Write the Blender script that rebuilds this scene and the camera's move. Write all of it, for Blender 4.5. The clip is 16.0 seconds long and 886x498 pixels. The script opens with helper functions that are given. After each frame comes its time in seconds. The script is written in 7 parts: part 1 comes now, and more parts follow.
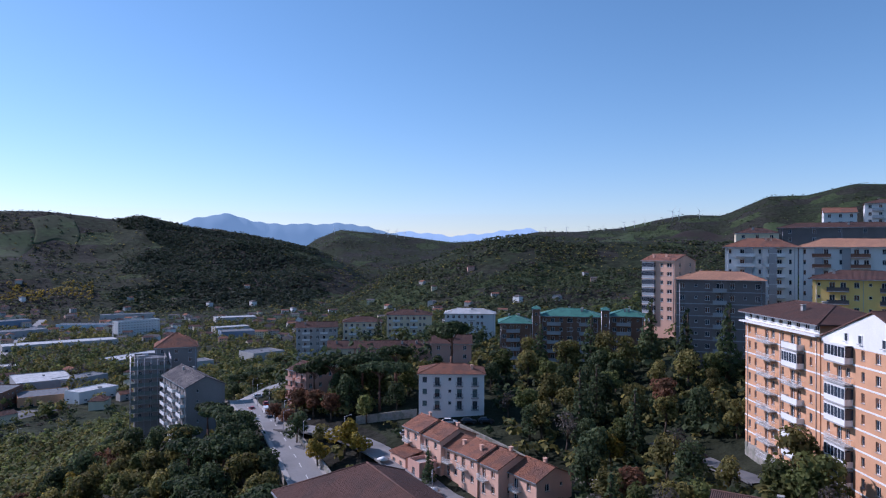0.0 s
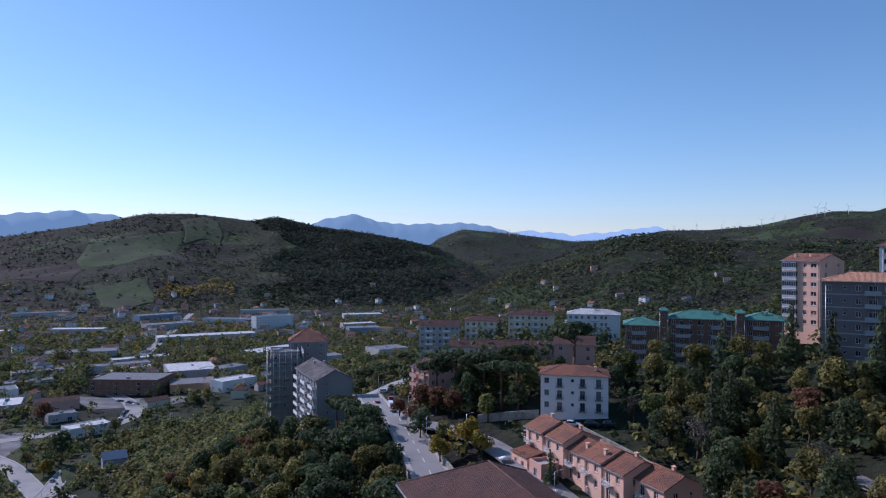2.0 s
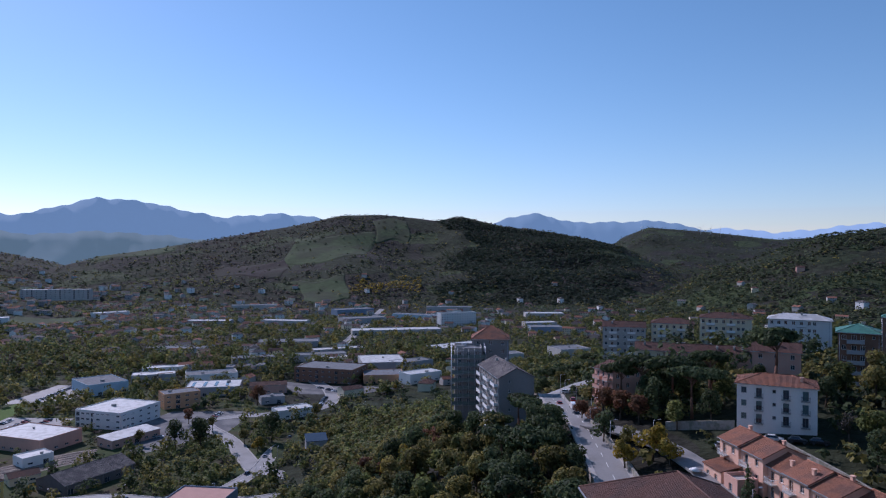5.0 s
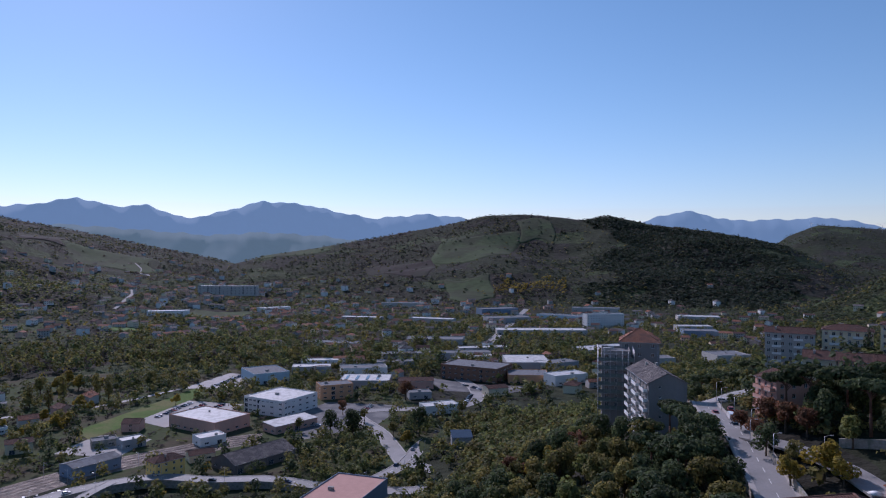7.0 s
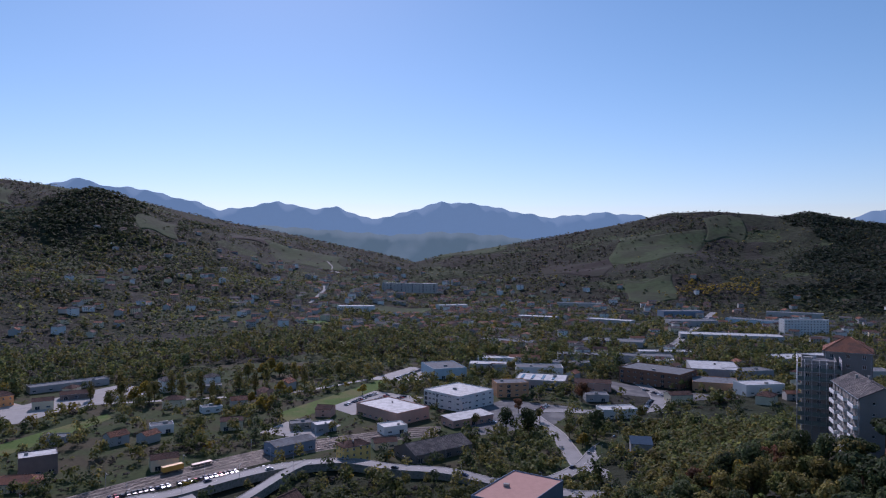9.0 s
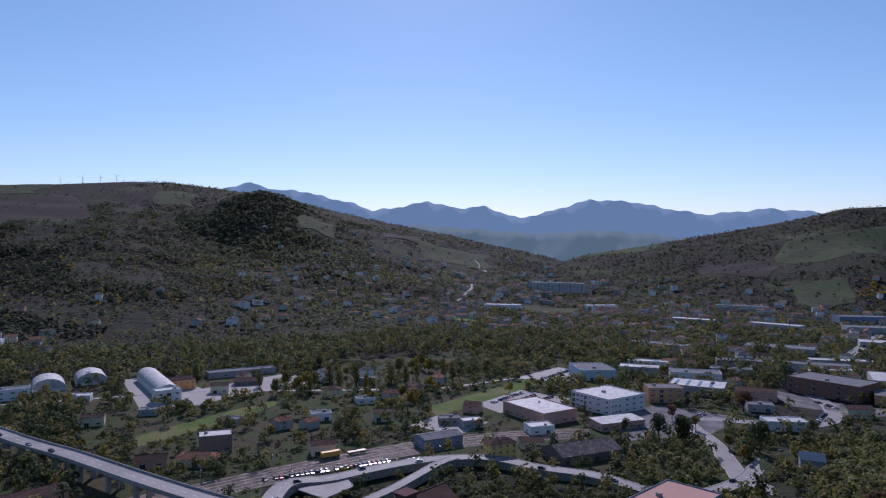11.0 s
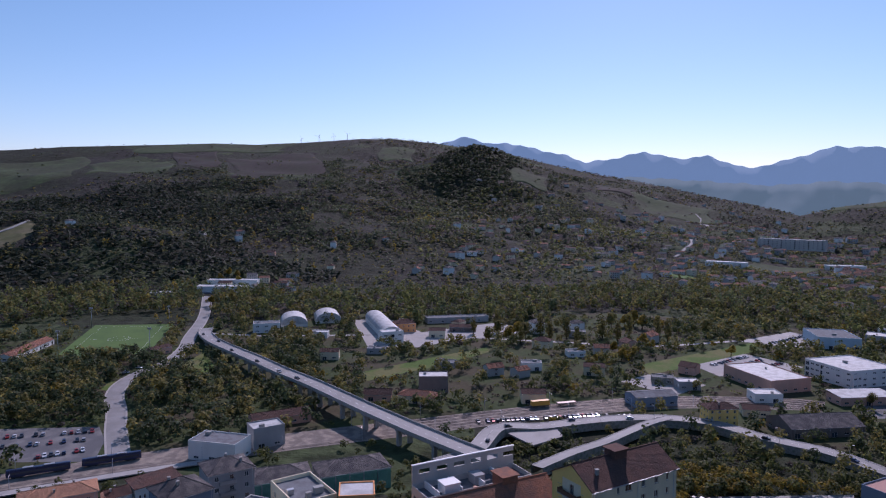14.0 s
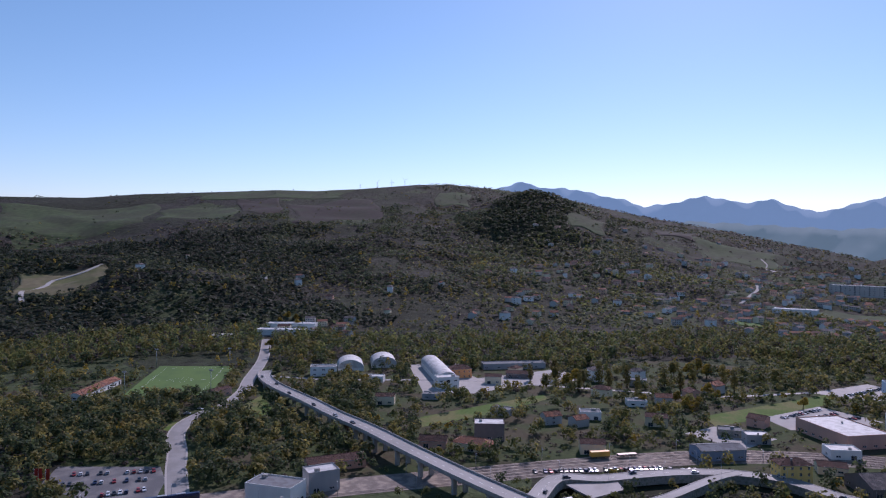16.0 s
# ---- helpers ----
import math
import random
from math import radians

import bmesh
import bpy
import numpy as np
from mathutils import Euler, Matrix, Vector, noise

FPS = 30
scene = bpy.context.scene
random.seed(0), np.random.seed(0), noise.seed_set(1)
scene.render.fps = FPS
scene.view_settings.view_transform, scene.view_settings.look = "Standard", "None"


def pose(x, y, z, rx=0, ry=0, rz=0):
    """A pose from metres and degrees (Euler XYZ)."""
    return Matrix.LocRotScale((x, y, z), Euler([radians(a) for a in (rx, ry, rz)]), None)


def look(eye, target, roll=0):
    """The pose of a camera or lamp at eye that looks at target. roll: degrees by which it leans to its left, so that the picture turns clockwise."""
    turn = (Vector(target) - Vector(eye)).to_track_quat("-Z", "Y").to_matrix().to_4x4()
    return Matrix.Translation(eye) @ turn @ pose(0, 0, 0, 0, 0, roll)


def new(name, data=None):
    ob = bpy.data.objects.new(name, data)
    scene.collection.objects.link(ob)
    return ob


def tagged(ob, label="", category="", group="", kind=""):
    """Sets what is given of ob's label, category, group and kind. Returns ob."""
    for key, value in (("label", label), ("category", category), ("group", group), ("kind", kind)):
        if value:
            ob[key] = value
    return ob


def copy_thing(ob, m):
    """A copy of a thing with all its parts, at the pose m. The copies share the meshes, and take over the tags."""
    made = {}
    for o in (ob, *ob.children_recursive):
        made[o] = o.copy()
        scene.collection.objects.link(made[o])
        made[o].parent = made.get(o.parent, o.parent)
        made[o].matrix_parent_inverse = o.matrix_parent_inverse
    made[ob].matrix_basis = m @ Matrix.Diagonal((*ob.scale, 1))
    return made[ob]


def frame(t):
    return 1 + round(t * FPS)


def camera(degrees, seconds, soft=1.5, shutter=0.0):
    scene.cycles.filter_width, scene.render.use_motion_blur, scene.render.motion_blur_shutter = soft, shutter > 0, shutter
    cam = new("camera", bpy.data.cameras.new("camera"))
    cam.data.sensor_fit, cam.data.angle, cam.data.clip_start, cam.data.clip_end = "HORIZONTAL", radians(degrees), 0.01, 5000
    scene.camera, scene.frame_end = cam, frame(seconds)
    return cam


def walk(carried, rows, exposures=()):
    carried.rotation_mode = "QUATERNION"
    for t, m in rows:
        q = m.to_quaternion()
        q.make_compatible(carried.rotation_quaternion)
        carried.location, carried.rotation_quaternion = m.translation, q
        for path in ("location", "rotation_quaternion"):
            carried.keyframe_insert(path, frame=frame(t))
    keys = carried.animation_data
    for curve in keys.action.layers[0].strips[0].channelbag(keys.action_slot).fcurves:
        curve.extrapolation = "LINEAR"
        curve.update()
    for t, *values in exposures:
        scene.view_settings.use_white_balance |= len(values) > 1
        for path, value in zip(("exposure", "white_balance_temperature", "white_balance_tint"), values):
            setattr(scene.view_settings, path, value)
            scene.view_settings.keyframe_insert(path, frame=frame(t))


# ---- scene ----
cam = camera(65.75, 16.0, soft=1.2)
EYE = (0, 0, 120)
# seconds, turn to the left, tilt
ROWS = [(0, 0, .32), (.5, 2.97, .29), (1, 5.46, .27), (1.5, 7.56, .25), (2, 10.12, .22), (2.5, 13.03, .22),
        (3, 15.64, .2), (3.5, 17.65, .17), (6, 31.04, .03), (6.5, 33.97, .02), (7, 37.24, 0), (7.5, 40.89, -.01),
        (8, 44.7, -.06), (8.5, 48.36, -.1), (9, 51.83, -.13), (11.5, 67.24, -.33), (12, 70.88, -.37)]
ROWS += [(12.5, 75.54, -.4), (13, 79.93, -.45), (13.5, 81.69, -.47), (14, 81.62, -4.29), (14.5, 81.63, -7.55),
         (15, 81.84, -6.0), (15.5, 82.18, -.6), (16, 86.31, -.57)]
walk(cam, [(t, pose(*EYE, 90 + p, -.24, a)) for t, a, p in ROWS], [(0, .08, 5600, 30), (3.5, -.1, 5600, 30), (6, -.2, 5750, 32), (9, -.32, 5850, 34), (13.5, -.32, 5900, 35), (14.5, .06, 6000, 44), (15, .2, 6000, 44), (15.5, .12, 6050, 42), (16, -.06, 6000, 37)])

# ---- sky and sun ----
SUN_AZ, SUN_EL = 66, 36
world = bpy.data.worlds.new("sky")
scene.world = world
world.use_nodes = True
wn = world.node_tree.nodes
sky = wn.new("ShaderNodeTexSky")
sky.sky_type, sky.sun_disc = "NISHITA", False
sky.sun_elevation, sky.sun_rotation = radians(SUN_EL), radians(-SUN_AZ)
sky.altitude, sky.air_density, sky.dust_density, sky.ozone_density = 300, 1.0, 0.2, 3.5
deep = wn.new("ShaderNodeHueSaturation")
deep.inputs["Hue"].default_value = 0.483
deep.inputs["Saturation"].default_value = 1.06
world.node_tree.links.new(sky.outputs[0], deep.inputs["Color"])
world.node_tree.links.new(deep.outputs[0], wn["Background"].inputs[0])
wn["Background"].inputs[1].default_value = 0.113
sun = new("sun", bpy.data.lights.new("sun", "SUN"))
sun.data.energy, sun.data.angle, sun.data.color = 3.8, radians(.6), (1, .95, .89)
sa, se = radians(SUN_AZ), radians(SUN_EL)
SUN_WAY = Vector((-math.sin(sa) * math.cos(se), math.cos(sa) * math.cos(se), math.sin(se)))
sun.matrix_world = look(SUN_WAY * 100, (0, 0, 0))


# ---- materials ----
def mat(name, base, vary=.25, grain=8.0, stain=.6, rough=.85, bump=.15, metal=0.0, second=None, second_amount=.5, island=0.0, per_object=0.0, streak=0.0):
    """A surface with fine grain, broad stains and relief; second: a colour mixed in by patches."""
    m = bpy.data.materials.new(name)
    m.use_nodes = True
    n, l = m.node_tree.nodes, m.node_tree.links
    b = n["Principled BSDF"]
    b.inputs["Roughness"].default_value, b.inputs["Metallic"].default_value = rough, metal
    if rough > .82:
        b.inputs["Specular IOR Level"].default_value = .12
    co = n.new("ShaderNodeTexCoord")
    fine, wide = n.new("ShaderNodeTexNoise"), n.new("ShaderNodeTexNoise")
    fine.inputs["Scale"].default_value, wide.inputs["Scale"].default_value = grain, stain
    fine.inputs["Detail"].default_value, wide.inputs["Detail"].default_value = 4, 5
    l.new(co.outputs["Object"], fine.inputs[0])
    if streak:
        mp = n.new("ShaderNodeMapping")
        mp.inputs["Scale"].default_value = (1, 1, streak)
        l.new(co.outputs["Object"], mp.inputs[0])
        l.new(mp.outputs[0], wide.inputs[0])
    else:
        l.new(co.outputs["Object"], wide.inputs[0])
    col = None
    if second:
        ramp = n.new("ShaderNodeMapRange")
        ramp.inputs[1].default_value, ramp.inputs[2].default_value = .62 - .35 * second_amount, .78 - .35 * second_amount
        l.new(wide.outputs[0], ramp.inputs[0])
        mx = n.new("ShaderNodeMix")
        mx.data_type = "RGBA"
        mx.inputs[6].default_value, mx.inputs[7].default_value = (*base, 1), (*second, 1)
        l.new(ramp.outputs[0], mx.inputs[0])
        col = mx.outputs[2]
    add = n.new("ShaderNodeMath")
    add.operation = "ADD"
    l.new(fine.outputs[0], add.inputs[0])
    l.new(wide.outputs[0], add.inputs[1])
    val = n.new("ShaderNodeMapRange")
    val.inputs[1].default_value, val.inputs[2].default_value = .6, 1.4
    val.inputs[3].default_value, val.inputs[4].default_value = 1 - vary, 1 + vary
    l.new(add.outputs[0], val.inputs[0])
    out = val.outputs[0]
    for source, amount in ((island and n.new("ShaderNodeNewGeometry").outputs["Random Per Island"], island), (per_object and n.new("ShaderNodeObjectInfo").outputs["Random"], per_object)):
        if amount:
            r, mu = n.new("ShaderNodeMapRange"), n.new("ShaderNodeMath")
            r.inputs[3].default_value, r.inputs[4].default_value = 1 - amount, 1 + amount
            mu.operation = "MULTIPLY"
            l.new(source, r.inputs[0])
            l.new(out, mu.inputs[0])
            l.new(r.outputs[0], mu.inputs[1])
            out = mu.outputs[0]
    hsv = n.new("ShaderNodeHueSaturation")
    hsv.inputs["Color"].default_value = (*base, 1)
    if col:
        l.new(col, hsv.inputs["Color"])
    l.new(out, hsv.inputs["Value"])
    l.new(hsv.outputs[0], b.inputs["Base Color"])
    if bump:
        bp = n.new("ShaderNodeBump")
        bp.inputs["Strength"].default_value, bp.inputs["Distance"].default_value = bump, .05
        l.new(fine.outputs[0], bp.inputs["Height"])
        l.new(bp.outputs[0], b.inputs["Normal"])
    return m


def tile_mat(name, base, second, col_w=.26, row=.38, per_object=.12):
    """Roof tiles: rounded columns and stepped rows on the roof's own measure."""
    m = mat(name, base, .3, 3.0, .35, .9, 0, second=second, per_object=per_object)
    n, l = m.node_tree.nodes, m.node_tree.links
    uv, sep = n.new("ShaderNodeUVMap"), n.new("ShaderNodeSeparateXYZ")
    l.new(uv.outputs[0], sep.inputs[0])
    waves = []
    for out, size, op in ((sep.outputs[0], col_w, "SINE"), (sep.outputs[1], row, "FRACT")):
        k, w = n.new("ShaderNodeMath"), n.new("ShaderNodeMath")
        k.operation, w.operation = "MULTIPLY", op
        k.inputs[1].default_value = (2 * math.pi if op == "SINE" else 1) / size
        l.new(out, k.inputs[0])
        l.new(k.outputs[0], w.inputs[0])
        waves.append(w.outputs[0])
    s = n.new("ShaderNodeMath")
    s.operation = "SUBTRACT"
    l.new(waves[0], s.inputs[0])
    l.new(waves[1], s.inputs[1])
    bp = n.new("ShaderNodeBump")
    bp.inputs["Strength"].default_value, bp.inputs["Distance"].default_value = .9, .06
    l.new(s.outputs[0], bp.inputs["Height"])
    l.new(bp.outputs[0], n["Principled BSDF"].inputs["Normal"])
    return m


def leaf_mat(name, base, second):
    m = mat(name, base, .3, .9, .3, .75, 0, second=second, island=.45, per_object=.3)
    n, l = m.node_tree.nodes, m.node_tree.links
    b = n["Principled BSDF"]
    b.inputs["Specular IOR Level"].default_value = .25
    thin, both = n.new("ShaderNodeBsdfTranslucent"), n.new("ShaderNodeMixShader")
    both.inputs[0].default_value = .5
    l.new(b.inputs["Base Color"].links[0].from_socket, thin.inputs[0])
    l.new(b.outputs[0], both.inputs[1])
    l.new(thin.outputs[0], both.inputs[2])
    l.new(both.outputs[0], n["Material Output"].inputs[0])
    return m


WHITE = mat("white_render", (.74, .73, .7), .1, 5, .25, .9, .1, streak=.3)
CREAM = mat("cream_render", (.74, .63, .45), .1, 5, .25, .9, .1, streak=.3)
PALECREAM = mat("pale_cream_render", (.86, .74, .52), .1, 5, .25, .9, .1, streak=.3)
YELLOW = mat("yellow_render", (.9, .6, .2), .12, 5, .25, .9, .1, streak=.3)
ORANGE = mat("orange_render", (.88, .4, .17), .12, 5, .25, .9, .1, streak=.3)
PINK = mat("pink_render", (.62, .36, .28), .12, 5, .3, .9, .1, streak=.3)
PEACH = mat("peach_render", (.74, .45, .33), .14, 5, .3, .9, .1, streak=.3)
GREY = mat("grey_render", (.36, .36, .36), .14, 5, .25, .9, .1, streak=.3)
BLUEGREY = mat("blue_grey_render", (.22, .28, .36), .12, 5, .25, .9, .1, streak=.3)
PALEBLUE = mat("pale_blue_render", (.52, .62, .68), .1, 5, .25, .9, .1, streak=.3)
BRICK = mat("orange_brick_facing", (.6, .33, .19), .16, 14, .4, .9, .2)
BROWNBRICK = mat("brown_brick_facing", (.23, .13, .09), .16, 14, .4, .9, .2)
DARKWALL = mat("dark_stone_facing", (.2, .17, .16), .16, 8, .4, .9, .2)
STONE = mat("stone_wall", (.36, .33, .29), .3, 2.2, .6, .95, .5, second=(.2, .2, .16))
PALEGREY = mat("pale_grey_render", (.46, .44, .41), .14, 5, .25, .9, .1, streak=.3)
TAUPE = mat("weathered_taupe_render", (.27, .25, .235), .18, 5, .25, .9, .1, streak=.3)
DRYGRASS = mat("dry_pale_grass", (.17, .15, .085), .3, .1, .02, .97, .2, second=(.1, .105, .045))
WEEDS = mat("rough_weeds", (.05, .07, .026), .45, .35, .03, .97, .5, second=(.06, .052, .032))
CONCRETE = mat("concrete", (.36, .35, .33), .2, 4, .3, .9, .2, streak=.3)
TILES = tile_mat("terracotta_tiles", (.31, .14, .09), (.19, .1, .075))
BROWNTILES = tile_mat("weathered_brown_tiles", (.13, .072, .058), (.09, .056, .048))
PALETILES = tile_mat("pale_clay_tiles", (.5, .26, .16), (.38, .2, .13))
GREYTILES = tile_mat("grey_slate_tiles", (.12, .11, .11), (.17, .15, .14))
GREENMETAL = mat("green_copper_sheet", (.055, .2, .15), .25, 3, .5, .6, .1, second=(.035, .13, .1))
FLATROOF = mat("bitumen_roof", (.2, .21, .22), .2, 2, .3, .9, .1, second=(.14, .14, .145))
PALEROOF = mat("pale_sheet_roof", (.52, .52, .51), .2, 2, .2, .7, .05, second=(.34, .34, .33))
PINKROOF = mat("pink_gravel_roof", (.5, .3, .25), .12, 3, .3, .95, .1)
METAL = mat("grey_metal", (.45, .46, .48), .12, 4, .4, .45, .05, metal=.6)
WHITEPAINT = mat("white_paint", (.78, .78, .76), .08, 6, .5, .6, .05)
DARKPAINT = mat("dark_paint", (.05, .05, .055), .15, 6, .5, .6, .05)
WOODPAINT = mat("brown_shutter_paint", (.15, .07, .04), .2, 6, .5, .7, .05)
GREENSHUT = mat("grey_green_shutter_paint", (.1, .16, .16), .15, 6, .5, .7, .05)
GLASS = mat("window_glass", (.035, .045, .06), .2, 1.5, .5, .08, 0, per_object=.5)
PALENET = mat("pale_scaffold_net", (.15, .18, .165), .2, 2, .5, .9, .1)
SCREEN = mat("green_scaffold_net", (.13, .3, .24), .2, 2, .5, .9, .1)
ASPHALT = mat("asphalt", (.13, .13, .135), .18, 2, .08, .9, .1, second=(.19, .185, .18))
PALEASPHALT = mat("worn_pale_asphalt", (.26, .25, .245), .16, 2, .06, .75, .1, second=(.19, .185, .18))
PAVING = mat("pale_paving", (.38, .36, .34), .14, 2, .2, .9, .1)
MARK = mat("road_marking", (.75, .75, .72), .15, 5, 1, .8, 0)
BALLAST = mat("rail_ballast", (.2, .17, .15), .3, 3, .2, .95, .4, second=(.28, .24, .2))
RUST = mat("rail_steel", (.2, .16, .14), .2, 4, 1, .5, .1, metal=.5)
TURF = mat("sports_turf", (.1, .17, .05), .14, .6, .04, .95, .1, second=(.08, .14, .045))
GRASS = mat("meadow_grass", (.085, .14, .03), .3, .5, .04, .95, .2, second=(.13, .13, .05))
BARK = mat("bark", (.1, .075, .055), .3, 6, 1, .95, .4)
PINEBARK = mat("red_pine_bark", (.19, .1, .07), .3, 6, 1, .95, .4)
L_GREEN = leaf_mat("green_leaves", (.112, .134, .044), (.155, .158, .05))
L_DARK = leaf_mat("dark_green_leaves", (.06, .086, .04), (.09, .112, .048))
L_OLIVE = leaf_mat("olive_leaves", (.155, .148, .048), (.2, .166, .052))
L_YELLOW = leaf_mat("yellow_leaves", (.32, .23, .035), (.24, .19, .04))
L_RUST = leaf_mat("rust_leaves", (.2, .095, .055), (.16, .09, .05))
L_GREY = leaf_mat("grey_twigs", (.11, .095, .08), (.15, .13, .11))
L_WOOD = leaf_mat("far_wood_leaves", (.068, .09, .046), (.095, .11, .052))
L_PINE = leaf_mat("far_pine_needles", (.04, .056, .036), (.052, .068, .042))
L_WOODB = leaf_mat("far_wood_autumn_leaves", (.085, .073, .066), (.105, .086, .07))
CARS = [mat("car_paint_" + nm, c, .05, 3, .5, .3, 0, metal=.2) for nm, c in
        (("white", (.75, .75, .75)), ("silver", (.42, .43, .45)), ("dark", (.03, .03, .035)), ("red", (.35, .03, .025)), ("blue", (.02, .035, .09)))]


# ---- ground ----
def wob(x, y, s, k=0.0):
    """Smooth uneven field of about -1 to 1, with features s metres wide."""
    x, y = x / s, y / s
    a = np.sin(x * 1.3 + 1.7 * np.sin(y * .9 + k) + k) + np.sin(y * 1.5 + 1.3 * np.sin(x * 1.1 + 2 * k) + 2.3 * k)
    b = np.sin(x * 2.9 + y * 1.7 + 3 * k + 1.5 * np.sin(y * 1.9)) + np.sin(y * 3.3 - x * 1.9 + k + 1.5 * np.sin(x * 2.3))
    return a * .32 + b * .18


AZ = [-180, -60, -40, -25, -10, 0, 10, 20, 30, 40, 60, 122, 150, 180]
# heights of the town's hill by range, for each bearing above
NEAR = {0: [80, 82, 80, 78, 76, 74, 72, 70, 70, 68, 64, 62, 70, 80],
        60: [80, 84, 82, 78, 76, 74, 72, 70, 68, 64, 58, 56, 70, 80],
        145: [85, 86, 82, 80, 70, 67.5, 66, 61, 56, 48, 38, 34, 70, 85],
        210: [95, 98, 98, 92, 82, 80, 72, 62, 50, 24, 18, 14, 60, 95],
        270: [110, 112, 106, 94, 80, 76, 70, 58, 34, 8, 3, 1, 40, 110]}
NEAR |= {340: [120, 122, 116, 100, 80, 76, 68, 40, 14, 0, 0, 0, 25, 120],
         480: [130, 130, 120, 95, 66, 55, 40, 12, 2, 0, 0, 0, 10, 130],
         800: [140, 135, 110, 70, 35, 20, 5, 0, 0, 0, 0, 0, 0, 130],
         4800: [150, 140, 110, 60, 30, 10, 0, 0, 0, 0, 0, 0, 0, 120]}
# far ridges: range of the foot, range of the crest, then bearing and elevation of the crest
HILLS = [
    (1450, 2400, [(6, -2.5), (8.1, -1), (10.3, .2), (13, .9), (16.2, 1.5), (20.4, 2), (23.7, 2.8), (25.8, 2.4), (27.1, 2.6), (30.4, 2.9), (33.7, 2.8), (37, 2), (44, .7), (47.7, 0), (51.7, -.6), (57, -2)]),
    (850, 1600, [(-60, 3), (-26.9, 1.2), (-22.2, .8), (-18.1, 1), (-13.7, 1), (-10.1, 1.1), (-7.3, 1.4), (-5.5, 1.4), (-3.6, 1.1), (-1.7, .4), (1.1, -.7), (4, -1.5), (9, -4)])]
HILLS += [
    (880, 1230, [(93, -6), (98, -3.6), (102, -2.7), (107, -2.2), (112, -2.4), (116, -3.4), (123, -4.5)]),
    (2100, 3700, [(-60, 6), (-32.9, 5), (-30.9, 5.1), (-28, 4.4), (-25.4, 4.4), (-22.2, 3), (-19.6, 3.1), (-17.7, 2.8), (-14.6, 2.1), (-11, 1.8), (-7.8, 1.8), (-4.5, 1.1), (-.8, .9), (4, 1.5), (8.6, 1.9), (10.5, 1.1), (14, -1.5)]),
    (900, 2700, [(51, -2), (55.8, -.8), (59.9, 0), (63.3, .8), (70.4, 2.2), (76.2, 3.6), (82.3, 4.5), (85.6, 4.8), (88.4, 4.8), (96.8, 4.1), (99.9, 4.2), (106.8, 3.8), (110.1, 3.6), (113.9, 3.2), (119.2, 3.1), (140, 3), (180, 5)]),
    (1300, 2050, [(66, -2), (69.5, 1.3), (73.9, 2.5), (77.1, 3.9), (79, 4.3), (80.9, 3.8), (83.2, 3), (87.4, 2.1), (93, -2)])]


def ground(x, y):
    """Height of the ground; takes numbers or arrays."""
    x, y = np.asarray(x, float), np.asarray(y, float)
    az, r = np.degrees(np.arctan2(-x, y)), np.hypot(x, y)
    stops = sorted(NEAR)
    rows = [np.interp(az, AZ, NEAR[s]) for s in stops]
    z = rows[0] * 1.0
    for s0, s1, h0, h1 in zip(stops, stops[1:], rows, rows[1:]):
        k = np.clip((r - s0) / (s1 - s0), 0, 1)
        z = np.where(r >= s0, h0 + (h1 - h0) * k, z)
    for foot, crest, line in HILLS:
        top = EYE[2] + crest * np.tan(np.radians(np.interp(az, [a for a, _ in line], [e for _, e in line])))
        inside = (az > line[0][0]) & (az < line[-1][0])
        k = np.clip((r - foot) / (crest - foot), 0, 1)
        h = top * (k ** 1.25) + (wob(x, y, 130, 1.0) * 15 + wob(x, y, 290, 4.0) * 24) * np.sin(np.pi * k)
        h = np.where(r > crest, top - (r - crest) * .12, h)
        z = np.where(inside & (r > foot), np.maximum(z, h), z)
    return z


def gz(x, y):
    return float(ground(x, y))


def mesh_np(name, verts, faces, mats, smooth=False):
    """A mesh from arrays of corners and of faces with equal numbers of corners."""
    me = bpy.data.meshes.new(name)
    verts, faces = np.asarray(verts, np.float32), np.asarray(faces, np.int32)
    k = faces.shape[1]
    me.vertices.add(len(verts))
    me.vertices.foreach_set("co", verts.ravel())
    me.loops.add(faces.size)
    me.loops.foreach_set("vertex_index", faces.ravel())
    me.polygons.add(len(faces))
    me.polygons.foreach_set("loop_start", np.arange(0, faces.size, k, dtype=np.int32))
    me.polygons.foreach_set("loop_total", np.full(len(faces), k, np.int32))
    if smooth:
        me.polygons.foreach_set("use_smooth", np.ones(len(faces), bool))
    me.update()
    for m in mats:
        me.materials.append(m)
    return me


